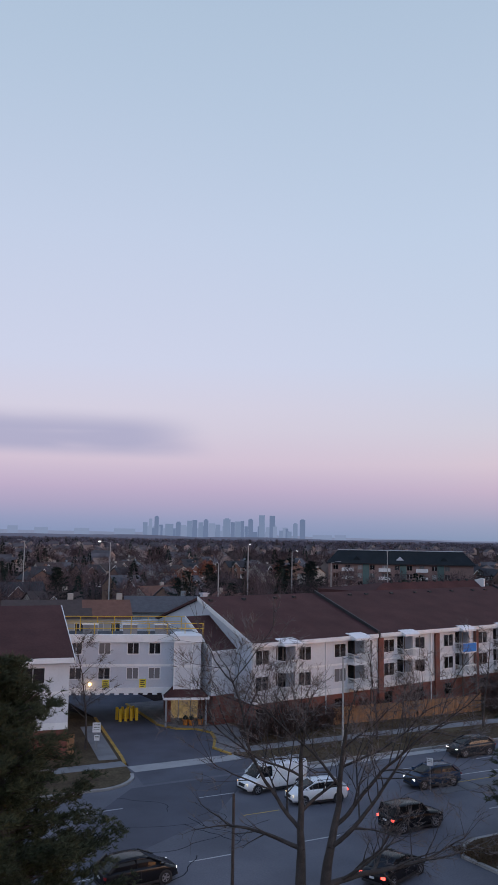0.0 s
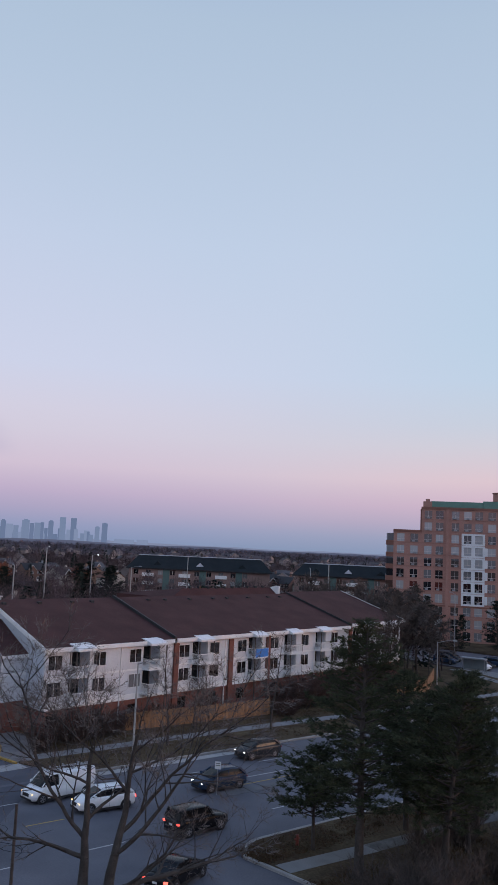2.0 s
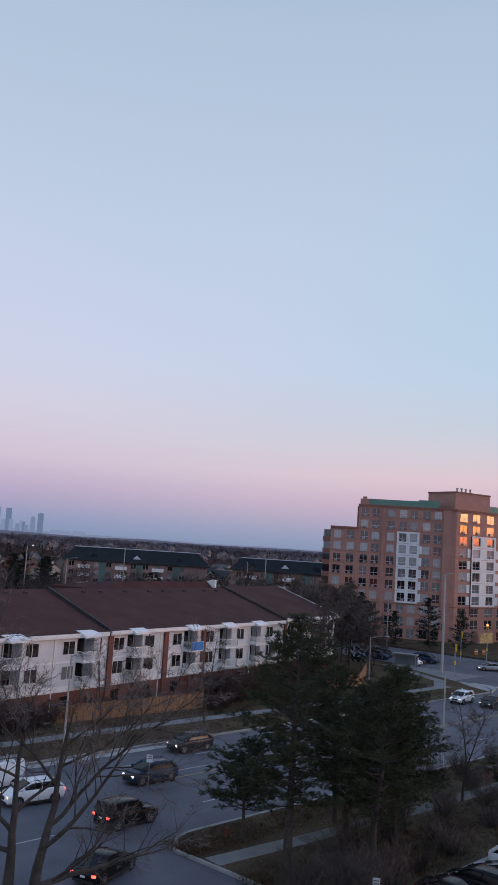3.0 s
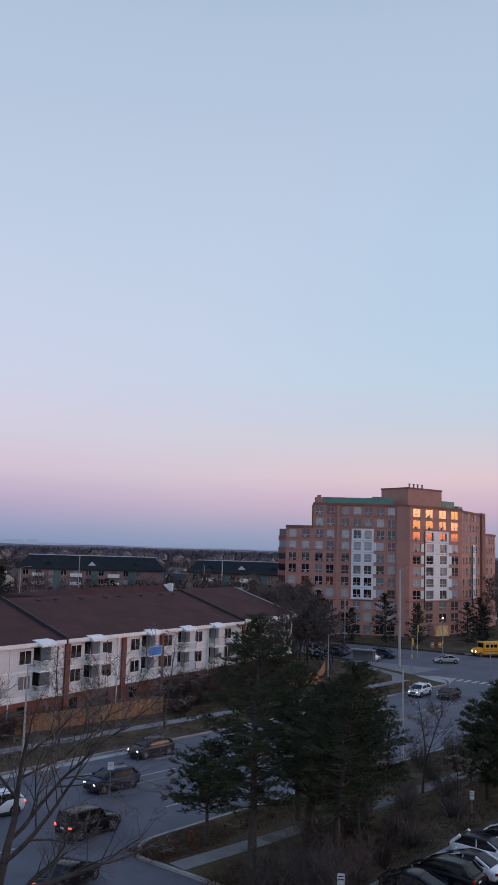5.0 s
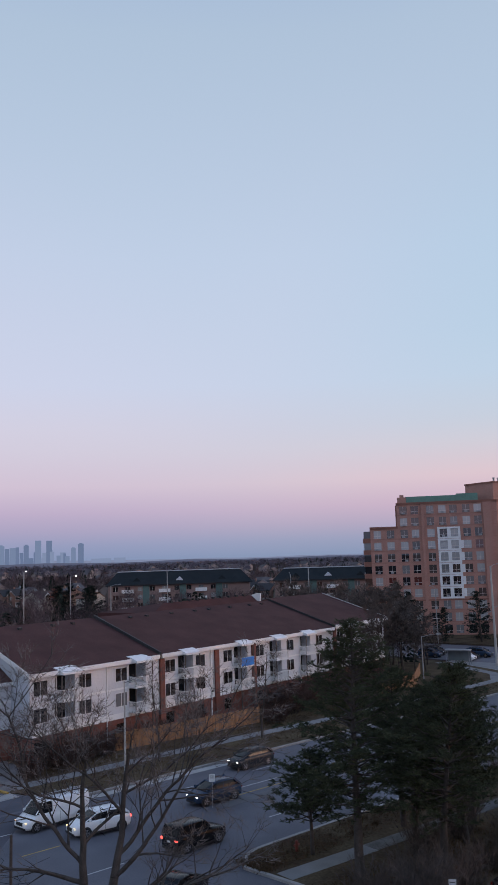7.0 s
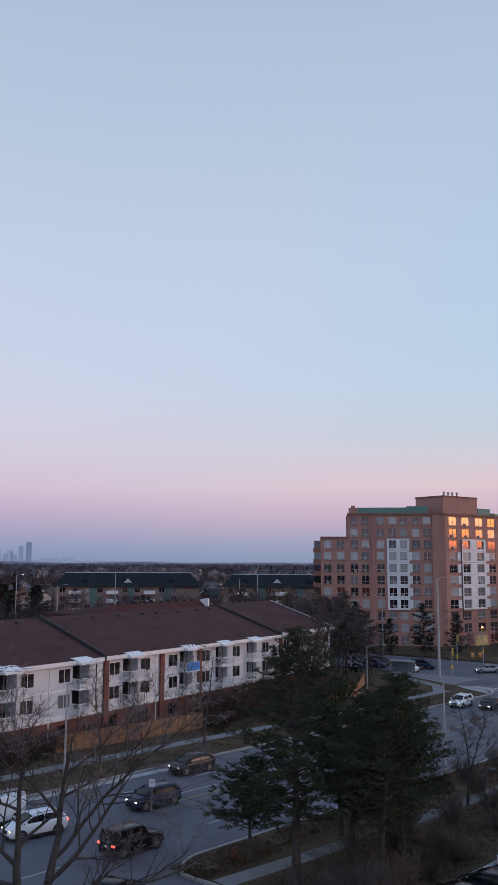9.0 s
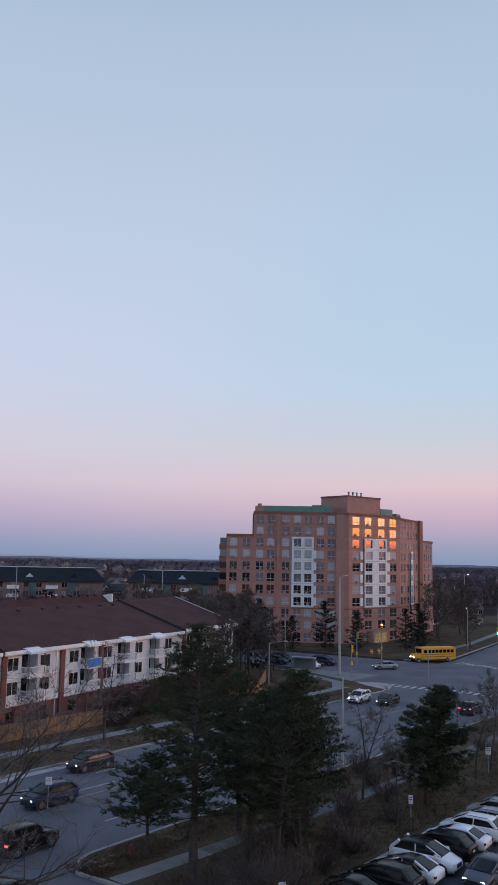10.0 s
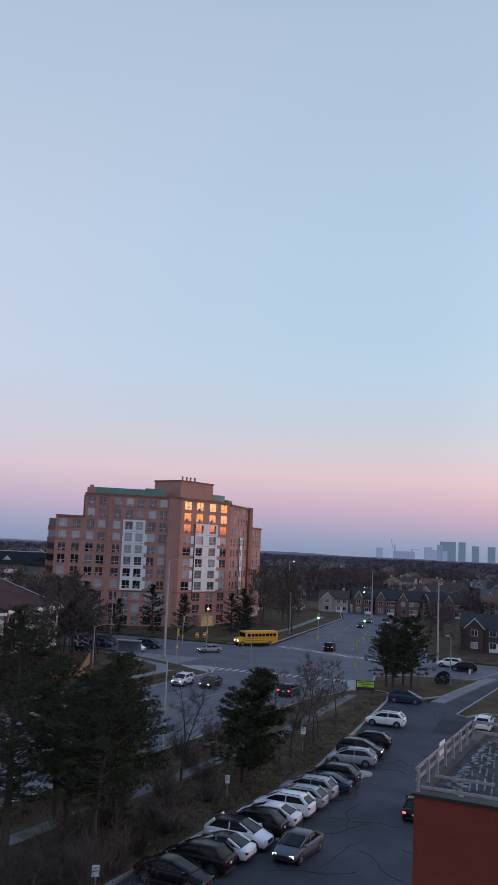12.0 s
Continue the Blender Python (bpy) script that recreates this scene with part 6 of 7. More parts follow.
def tuft(rnd, n=7):
    tri = []
    for _ in range(n):
        a, h = rnd.uniform(0, 6.28), rnd.uniform(0.08, 0.24)
        p = Vector((rnd.gauss(0, 0.12), rnd.gauss(0, 0.12), 0.21))
        s = Vector((math.cos(a), math.sin(a), 0)) * 0.022
        tri += [p - s, p + s, p + Vector((rnd.gauss(0, 0.09), rnd.gauss(0, 0.09), h))]
    return np.array([tuple(q) for q in tri])


def leaf_bits(rnd, n=6):
    tri = []
    for _ in range(n):
        p = Vector((rnd.gauss(0, 0.3), rnd.gauss(0, 0.3), 0.245))
        e = Vector((rnd.gauss(0, 1), rnd.gauss(0, 1), rnd.gauss(0, 0.2))).normalized() * 0.07
        tri += [p - e, p + e, p + e.cross(Vector((0, 0, 1))) * 1.2]
    return np.array([tuple(q) for q in tri])


def on_verge(n):
    res = []
    while len(res) < n:
        x = 39 + 80 * wr.random() ** 1.6
        y = wr.uniform(30.4, 44.6)
        if y > kerb_line(x) + 0.3 and not 37.4 < y < 41.4:
            res.append((x, y, wr.uniform(0.9, 1.1)))
    return res


def kerb_line(x):
    return 29.6 + max(0, x - 75) * 0.142


far_verge = [(wr.uniform(40, 118), wr.choice((wr.uniform(66.8, 71.6), wr.uniform(74.2, 77.2))), wr.uniform(0.9, 1.1)) for _ in range(3500)]
scatter("grass_tufts", on_verge(5000) + far_verge, [tuft(wr) for _ in range(6)], STRAW, "dry straw-coloured grass tufts on the verges", "grass", 21)
scatter("leaf_litter", on_verge(3800), [leaf_bits(wr) for _ in range(6)], LITTER, "rust-brown fallen leaves under the pines", "leaves", 22)


# ---- vehicles ----
PAINT = {}


def paint(key):
    cols = dict(white=(0.82, 0.83, 0.84), silver=(0.34, 0.36, 0.38), grey=(0.13, 0.14, 0.16), black=(0.012, 0.012, 0.014), blue=(0.03, 0.05, 0.09), dark=(0.03, 0.034, 0.04), red=(0.2, 0.02, 0.02), gold=(0.3, 0.27, 0.22))
    if key not in PAINT:
        PAINT[key] = mat("car_paint_" + key, cols[key], 0.22, 0.04, 1.0, 9, spec=0.45 if key in ("white", "silver", "gold") else 0.22)
    return PAINT[key]


def body_ring(x, hw, zb, zt, tuck=0.86):
    return [(x, -hw * tuck, zb), (x, -hw, zb + 0.18), (x, -hw, zt - 0.16), (x, -hw * 0.93, zt - 0.03), (x, -hw * 0.6, zt), (x, hw * 0.6, zt), (x, hw * 0.93, zt - 0.03), (x, hw, zt - 0.16), (x, hw, zb + 0.18), (x, hw * tuck, zb)]


def cab_ring(x, hw, z0, z1):
    return [(x, -hw, z0), (x, -hw * 0.93, z0 + (z1 - z0) * 0.5), (x, -hw * 0.82, z1 - 0.04), (x, -hw * 0.55, z1), (x, hw * 0.55, z1), (x, hw * 0.82, z1 - 0.04), (x, hw * 0.93, z0 + (z1 - z0) * 0.5), (x, hw, z0)]


WHEELS = {}


def wheel_meshes(r):
    if r not in WHEELS:
        ty = MB()
        ty.loft([[(q * math.cos(a * math.pi / 9), y, q * math.sin(a * math.pi / 9)) for a in range(18)] for y, q in ((-0.11, r * 0.66), (-0.11, r * 0.93), (-0.07, r), (0.07, r), (0.11, r * 0.93), (0.11, r * 0.66))])
        rm = MB()
        rm.tube((0, -0.115, 0), (0, 0.1, 0), r * 0.2, r * 0.2, 10)
        for k in range(5):
            a = k * 2 * math.pi / 5
            c, s = math.cos(a), math.sin(a)
            rm.add([(c * 0.08 - s * 0.05, -0.118, s * 0.08 + c * 0.05), (c * 0.08 + s * 0.05, -0.118, s * 0.08 - c * 0.05), (c * r * 0.64 + s * 0.04, -0.113, s * r * 0.64 - c * 0.04), (c * r * 0.64 - s * 0.04, -0.113, s * r * 0.64 + c * 0.04)], [(3, 2, 1, 0)])
        rm.loft([[(q * math.cos(a * math.pi / 9), y, q * math.sin(a * math.pi / 9)) for a in range(18)] for y, q in ((-0.06, r * 0.64), (-0.112, r * 0.67), (-0.112, r * 0.6), (-0.05, r * 0.58))])
        WHEELS[r] = (ty.mesh("tyre", TYRE, True), rm.mesh("rim", RIM))
    return WHEELS[r]


def car(kind, key, m, lab, lights="off", tails="off", roof=None, cat="car"):
    """A car that faces +x, its wheels on z = 0: body, roof, glass, pillars, wheels, lamps, mirrors, bumpers."""
    S = dict(sedan=(4.75, 0.92, 1.0, 1.46, 0.34, (1.3, 0.3, -0.95, -1.9), 0.88), suv=(4.65, 0.94, 1.17, 1.68, 0.37, (1.3, 0.5, -1.55, -2.15), 1.04),
             wagon=(4.7, 0.92, 1.08, 1.58, 0.35, (1.3, 0.4, -1.5, -2.2), 0.95), jeep=(4.7, 0.94, 1.2, 1.82, 0.4, (0.75, 0.5, -2.0, -2.2), 1.15), van=(5.7, 1.0, 1.25, 2.1, 0.37, (1.9, 1.35, -2.65, -2.75), 1.05))[kind]
    L, hw, belt, top, wr_, (c0, c1, c2, c3), hood = S
    t = empty(kind if kind != "wagon" else "station_wagon", m, lab, cat)
    pm = paint(key)
    h = L / 2
    body = MB().loft([body_ring(-h, hw * 0.8, 0.42, belt - 0.16), body_ring(-h + 0.1, hw * 0.93, 0.3, belt - 0.04), body_ring(-h + 0.5, hw, 0.24, belt), body_ring(c3 + 0.5, hw, 0.22, belt + 0.02), body_ring(c0, hw, 0.22, belt - 0.02),
                      body_ring(c0 + 0.3, hw, 0.22, hood), body_ring(h - 0.55, hw * 0.97, 0.24, hood - 0.08), body_ring(h - 0.12, hw * 0.86, 0.28, hood - 0.2), body_ring(h, hw * 0.7, 0.36, hood - 0.34)])
    part("body", body, pm, t, smooth=True)
    part("glasshouse", MB().loft([cab_ring(c3, hw * 0.88, belt - 0.04, belt + 0.03), cab_ring(c2, hw * 0.9, belt - 0.04, top - 0.05), cab_ring((c1 + c2) / 2, hw * 0.92, belt - 0.04, top - 0.02), cab_ring(c1 - 0.15, hw * 0.91, belt - 0.04, top - 0.05), cab_ring(c0 + 0.12, hw * 0.88, belt - 0.06, belt)]), CAR_GLASS, t, "dark tinted windows")
    rp = MB().loft([[(x, -w, z - 0.1), (x, -w * 0.9, z - 0.03), (x, -w * 0.5, z), (x, w * 0.5, z), (x, w * 0.9, z - 0.03), (x, w, z - 0.1), (x, w * 0.92, z - 0.12), (x, -w * 0.92, z - 0.12)] for x, w, z in ((c2 - 0.12, hw * 0.8, top - 0.06), (c2 + 0.2, hw * 0.84, top - 0.01), ((c1 + c2) / 2, hw * 0.85, top + 0.015), (c1 - 0.25, hw * 0.84, top - 0.02), (c1 - 0.02, hw * 0.8, top - 0.08))])
    part("roof", rp, paint(roof) if roof else pm, t, smooth=True)
    for s in (-1, 1):
        for a, b, w in ((c0 + 0.1, c1 - 0.15, 0.045), ((c0 + c2) / 2 - 0.25, (c0 + c2) / 2 - 0.28, 0.05), (c3 + 0.05, c2 + 0.02, 0.09 if kind == "sedan" else 0.13)):
            part("pillar", MB().tube((a, s * hw * 0.885, belt - 0.02), (b, s * hw * 0.765, top - 0.05), w, w, 5), pm, t)
        part("mirror", MB().box(c0 - 0.25, c0 - 0.08, s * (hw + 0.1) - 0.09, s * (hw + 0.1) + 0.09, belt - 0.03, belt + 0.12), pm, t)
        part("headlight", MB().box(h - 0.35, h - 0.08, s * hw * 0.66 - 0.13, s * hw * 0.66 + 0.13, hood - 0.36, hood - 0.24), dict(on=LAMP_ON, amber=LAMP_AMBER, off=LAMP_OFF)[lights], t, "lit headlight" if lights != "off" else "")
        part("taillight", MB().box(-h - 0.01, -h + 0.22, s * hw * 0.8 - 0.12, s * hw * 0.8 + 0.12, belt - 0.32, belt - 0.18), TAIL_ON if tails == "on" else TAIL_OFF, t, "glowing red taillight" if tails == "on" else "")
        part("door_line", MB().box(-0.12, -0.105, s * hw - 0.004, s * hw + 0.004, 0.4, belt - 0.12), PLASTIC, t)
        part("door_handle", MB().box(-0.4, -0.2, s * hw - 0.02, s * hw + 0.02, belt - 0.24, belt - 0.2), pm, t)
        part("sill", MB().box(-h + 1.2, h - 1.2, s * hw * 0.97 - 0.04, s * hw * 0.97 + 0.04, 0.2, 0.34), PLASTIC, t)
        for x in (-h + 0.88, h - 0.9):
            part("wheel_arch", MB().loft([[(x + q * math.cos(a * math.pi / 8), y, wr_ + q * math.sin(a * math.pi / 8)) for a in range(16)] for y, q in ((s * (hw - 0.2), wr_ + 0.07), (s * (hw + 0.006), wr_ + 0.07))]), PLASTIC, t)
            w = part("wheel", wheel_meshes(wr_)[0], None, t, at=pose(x, s * (hw - 0.09), wr_, 0, 0, 0 if s < 0 else 180))
            part("rim", wheel_meshes(wr_)[1], None, w)
    part("grille", MB().box(h - 0.1, h + 0.02, -hw * 0.42, hw * 0.42, hood - 0.5, hood - 0.28), PLASTIC, t)
    part("bumper", MB().box(h - 0.2, h + 0.03, -hw * 0.7, hw * 0.7, 0.3, 0.44), PLASTIC, t)
    part("bumper", MB().box(-h - 0.03, -h + 0.2, -hw * 0.75, hw * 0.75, 0.32, 0.46), PLASTIC, t)
    part("plate", MB().box(-h - 0.015, -h + 0.05, -0.16, 0.16, belt - 0.42, belt - 0.3), SIGN_W, t)
    if kind == "van":
        part("cargo_panel", MB().loft([[(x, -w, belt - 0.3), (x, -w * 0.99, belt + 0.3), (x, -w * 0.9, top - 0.12), (x, -w * 0.72, top + 0.02), (x, w * 0.72, top + 0.02), (x, w * 0.9, top - 0.12), (x, w * 0.99, belt + 0.3), (x, w, belt - 0.3)] for x, w in ((-h + 0.03, hw * 0.96), (-h + 0.2, hw), (0.55, hw))]), pm, t, "windowless white cargo sides")
        for x in (-2.2, -0.8, 0.4):
            part("rack_bar", MB().box(x, x + 0.06, -0.8, 0.8, top + 0.1, top + 0.16).box(x, x + 0.06, -0.7, -0.64, top, top + 0.1).box(x, x + 0.06, 0.64, 0.7, top, top + 0.1), STEEL, t)
        part("ladder", MB().box(-2.6, 0.9, 0.1, 0.16, top + 0.161, top + 0.25).box(-2.6, 0.9, 0.5, 0.56, top + 0.161, top + 0.25), STEEL, t, "grey ladder on the roof rack")
    if kind in ("suv", "wagon"):
        for s in (-1, 1):
            part("roof_rail", MB().tube((c1 - 0.3, s * hw * 0.68, top + 0.03), (c2 + 0.1, s * hw * 0.68, top + 0.03), 0.02, 0.02, 5), PLASTIC, t)
    return t


def kerb_y(x):
    return 29.6 + max(0, x - 75) * 0.142


LOT = [(46.4, "sedan", "black", 0), (49.2, "suv", "black", 1), (51.9, "sedan", "white", 1), (54.5, "suv", "white", 0), (57.2, "suv", "black", 1), (59.9, "sedan", "white", 1), (62.5, "suv", "white", 1),
       (65.1, "wagon", "silver", 1), (67.8, "suv", "silver", 1), (70.5, "sedan", "blue", 1), (73.1, "suv", "dark", 1), (80.3, "wagon", "silver", 1), (84.0, "suv", "dark", 0), (88.2, "suv", "black", 1), (100.4, "suv", "white", 1), (117.5, "suv", "blue", 0)]
for x, kd, key, rear in LOT:
    yy = kerb_y(x) - 2.75 + random.uniform(-0.2, 0.2)
    deg = (90 if rear else -90) + (8 if x > 75 else 3) + random.uniform(-1.5, 1.5)
    roof = "black" if (x, key) in ((51.9, "white"), (54.5, "white")) else None
    ob = car(kd, key, heading(x, yy, deg), "parked %s %s in the row beside the grass" % (key, kd if kd != "wagon" else "station wagon"), "on" if x == 84.0 else "off", "on" if x == 83 else "off", roof)
    ob["group"] = "parked cars"
car("sedan", "grey", heading(55.0, 22.5, 177), "grey sedan with lit headlights in the parking lot", "on")
car("sedan", "black", heading(68.2, 18.0, 8), "black car with a glowing taillight beside the brick building", "off", "on")
car("suv", "white", heading(106, 20.2, 4), "white suv seen from behind by the lot entrance")
car("suv", "white", heading(36.6, 57.0, 173), "white suv with amber headlights in the turning lane", "amber", "on")
car("van", "white", heading(35.2, 61.4, 184), "white cargo van with an amber lamp on the road", "amber")
car("sedan", "black", heading(32.9, 42.6, 20), "black sedan with glowing taillights at the lot exit", "off", "on")
car("suv", "dark", heading(57.6, 62.9, 178), "dark suv with lit headlights on the far lane", "on")
car("suv", "blue", heading(47.6, 56.6, 176), "dark blue suv with lit headlights waiting to turn", "on")
car("jeep", "black", heading(39.5, 49.2, 2), "boxy black off-roader with red taillights", "off", "on")
car("suv", "black", heading(18.8, 48.4, 4), "black suv with lit lamps on the near lane", "on")
car("suv", "white", heading(109.5, 66.0 - 2.2, 186), "white suv with lit headlights before the junction", "on")
car("sedan", "dark", heading(111.0, 60.0, 184), "dark sedan with lit headlights before the junction", "on")
car("suv", "dark", heading(112, 48.0, 2), "dark suv with red taillights before the junction", "off", "on")
car("suv", "black", heading(167.6, 63.2, 12), "dark suv with glowing taillights beyond the junction", "off", "on")
car("sedan", "silver", heading(146, 79.5, 140), "silver sedan turning in the junction", "on")
car("suv", "white", heading(160.8, 37.0, 98), "white suv on the cross street")
car("suv", "black", heading(156.8, 33.6, 98), "black suv on the cross street")
for i, (x, y, kd, key) in enumerate(((136.5, 90.6, "suv", "white"), (139.8, 92.0, "sedan", "black"), (142.8, 91.0, "suv", "blue"), (145.6, 93.5, "sedan", "blue"), (137.5, 98.5, "suv", "blue"), (141.0, 100.0, "suv", "dark"))):
    car(kd, key, heading(x, y, -82), "%s %s waiting at the crossing" % (key, kd), "off")["group"] = "waiting cars"
car("sedan", "grey", heading(243, 79.5, 196), "far car with lit headlights", "on")
car("suv", "grey", heading(241.5, 74.4, 196), "far car with lit headlights", "on")
car("sedan", "dark", heading(226, 76.5, 196), "far car with lit headlights", "on")

bus = empty("school_bus", heading(164.1, 78.6, 150), "yellow school bus with black stripes at the junction", "bus")
part("body", MB().loft([body_ring(x, 1.15, z0, z1, 0.97) for x, z0, z1 in ((-5.0, 0.65, 2.75), (-4.8, 0.55, 2.95), (3.1, 0.55, 2.95), (3.2, 0.55, 2.85))]), BUS_Y, bus)
part("hood", MB().loft([body_ring(x, w, 0.55, z) for x, w, z in ((3.2, 1.0, 1.75), (4.4, 0.95, 1.6), (4.75, 0.85, 1.4))]), BUS_Y, bus)
part("windscreen", MB().box(3.16, 3.24, -1.0, 1.0, 1.8, 2.65), CAR_GLASS, bus)
for s in (-1, 1):
    for i in range(8):
        part("window", MB().box(-4.5 + i * 0.92, -3.75 + i * 0.92, s * 1.15 - 0.02, s * 1.15 + 0.02, 1.85, 2.45), CAR_GLASS, bus)
    for z in (1.05, 1.5):
        part("stripe", MB().box(-4.9, 3.1, s * 1.16 - 0.015, s * 1.16 + 0.015, z, z + 0.08), PLASTIC, bus)
    part("headlight", MB().box(4.6, 4.8, s * 0.6 - 0.15, s * 0.6 + 0.15, 0.95, 1.2), LAMP_ON, bus)
    for x in (-3.0, 3.9):
        w = part("wheel", wheel_meshes(0.46)[0], None, bus, at=pose(x, s * 1.05, 0.46, 0, 0, 0 if s < 0 else 180))
        part("rim", wheel_meshes(0.46)[1], None, w)
part("bumper", MB().box(4.7, 4.9, -1.05, 1.05, 0.5, 0.75), PLASTIC, bus)


# ---- fences ----
fence = empty("fence", pose(0, 0, 0), "orange-brown cedar board fence before the balconies", "fence")
board = MB().add([(0, 0, 0), (0.17, 0, 0), (0.17, 0.03, 0), (0, 0.03, 0), (0, 0, 1.78), (0.17, 0, 1.78), (0.17, 0.03, 1.78), (0, 0.03, 1.78), (0.085, 0, 1.84), (0.085, 0.03, 1.84)],
                 [(0, 1, 5, 8, 4), (3, 7, 9, 6, 2), (0, 4, 7, 3), (1, 2, 6, 5), (4, 8, 9, 7), (8, 5, 6, 9)]).mesh("board", WOOD)
FX = [Vector((52.5, 78.2)), Vector((72.6, 77.4)), Vector((74.5, 79.6))]
FY = [Vector((97, 78.2)), Vector((106, 79.0)), Vector((117, 86.0))]
for line in (FX, FY):
    for a, b in zip(line, line[1:]):
        L, ang = (b - a).length, math.degrees(math.atan2(b.y - a.y, b.x - a.x))
        k = int(L / 0.19)
        for i in range(k):
            c = a + (b - a) * i / k
            part("board", board, None, fence, at=heading(c.x, c.y, ang, 0.12 + random.uniform(-0.03, 0.03)))
        for i in range(int(L / 2.4) + 1):
            c = a + (b - a).normalized() * i * 2.4
            part("post", MB().box(-0.06, 0.06, 0.03, 0.15, 0, 1.9), WOOD, fence, at=heading(c.x, c.y, ang, 0.1))
        for z in (0.4, 1.5):
            part("rail", MB().box(0, L, 0.03, 0.07, z, z + 0.09), WOOD, fence, at=heading(a.x, a.y, ang, 0.12))
brown_box = empty("timber_screen", heading(22.6, 77.8, -12, 0.1), "orange-brown timber screen beside the driveway", "fence")
for i in range(10):
    part("board", board, None, brown_box, at=pose(i * 0.18 - 0.6, 0, 0))


# ---- poles, lamps, signals and signs ----
def street_lamp(x, y, h, arm, deg, material, lab, lit=True, r=0.11):
    t = empty("street_lamp", heading(x, y, deg, 0.08), lab, "street lamp")
    part("pole", MB().tube((0, 0, 0), (0, 0, h), r, r * 0.6, 8), material, t)
    if arm:
        part("arm", MB().tube((0, 0, h - 0.15), (arm * 0.6, 0, h + 0.25), 0.045, 0.04, 6).tube((arm * 0.6, 0, h + 0.25), (arm, 0, h + 0.3), 0.04, 0.035, 6), STEEL, t)
        hd = part("lamp_head", MB().loft([[(arm - 0.1 + x_, -w, h + 0.22), (arm - 0.1 + x_, w, h + 0.22), (arm - 0.1 + x_, w * 0.7, h + 0.38), (arm - 0.1 + x_, -w * 0.7, h + 0.38)] for x_, w in ((0, 0.08), (0.2, 0.16), (0.7, 0.12))]), STEEL, t)
        if lit:
            part("bulb", MB().box(arm + 0.1, arm + 0.5, -0.1, 0.1, h + 0.15, h + 0.215), BULB, hd, "lit lamp glass")
    return t


street_lamp(75.0, 45.6, 8.4, 0, 90, POLE_C, "slim grey concrete pole beside the kerb", r=0.12)
street_lamp(47.2, 68.9, 8.6, 2.2, -90, POLE_C, "grey street lamp on the far verge", False)
street_lamp(17.5, 33.8, 8.9, 0, 0, POLE_W, "thin brown pole near the lot exit", r=0.1)
street_lamp(112.3, 82.0, 6.7, 2.4, -54, STEEL, "low grey lamp with a bent arm", False)
street_lamp(143.1, 100.5, 12.7, 2.0, 60, STEEL, "tall grey street lamp at the crossing", False)
street_lamp(160.4, 39.2, 15.4, 0, 0, POLE_C, "tall pale concrete utility pole", r=0.2)
street_lamp(137.4, 31.5, 7.4, 0.8, 160, STEEL, "grey lamp beside the clipped bushes", False)
street_lamp(190, 82, 9.5, 2.0, 200, STEEL, "street lamp beyond the junction")
street_lamp(222, 72, 9.5, 2.0, 110, STEEL, "street lamp beyond the junction")
street_lamp(252, 82, 9.5, 2.0, 110, STEEL, "street lamp beyond the junction")
big = street_lamp(133.0, 81.6, 17.0, 3.0, 10, POLE_C, "tall thick pale utility pole with lamp arms", False, 0.26)
part("lower_arm", MB().tube((0, 0, 9.4), (-1.6, 1.0, 8.8), 0.07, 0.05, 6).tube((0, 0, 9.8), (1.8, -1.4, 10.6), 0.06, 0.05, 6), STEEL, big)
for az, r, h in ((28.06, 175, 18.2), (18.9, 190, 18.2), (26.1, 172, 14.5), (33.6, 210, 14), (46.7, 190, 17.0), (37.3, 230, 17), (45.5, 228, 15), (13.4, 230, 18), (31.0, 240, 16), (72, 260, 15), (66.5, 300, 16), (80.5, 250, 17)):
    x, y, _ = polar(az, r)
    street_lamp(x, y, h, 2.0, az * 9, POLE_C, "tall pale pole among the far houses", h in (18.2, 16), 0.17)


def signal(x, y, h, deg, color, lab, box=True):
    t = empty("traffic_light", heading(x, y, deg, 0.05), lab, "traffic light")
    part("pole", MB().tube((0, 0, 0), (0, 0, h), 0.1, 0.08, 8), STEEL, t)
    if box:
        b = part("housing", MB().box(-0.2, 0.2, -0.32, -0.12, h - 1.3, h - 0.1), YELLOW, t, "yellow signal housing")
        for i, z in enumerate((h - 0.3, h - 0.7, h - 1.1)):
            mt = SIG_RED if color == "red" and i == 0 else SIG_GREEN if color == "green" and i == 2 else PLASTIC
            part("lens", MB().tube((0, -0.32, z), (0, -0.36, z), 0.19 if mt != PLASTIC else 0.14, 0.19 if mt != PLASTIC else 0.14, 10), mt, b)
        part("cabinet", MB().box(-0.14, 0.14, -0.14, 0.14, 2.0, 2.6), YELLOW, t)
    return t


signal(158.5, 87.1, 7.4, -60, "red", "traffic light pole showing red")
signal(146.1, 85.7, 6.4, 30, "off", "traffic light pole seen from behind")
signal(125.6, 60.8, 6.6, 0, "off", "slim pole on the junction island", False)
signal(167.8, 66.0, 7.4, -70, "green", "traffic light pole showing green")
signal(174.5, 58.2, 7.0, -70, "green", "traffic light pole showing green")
signal(132.2, 45.5, 6.2, 20, "off", "traffic light pole at the corner")
signal(139.5, 42.2, 6.5, -75, "red", "traffic light pole showing red")
signal(131.5, 78.2, 5.5, 10, "off", "short signal pole at the corner")


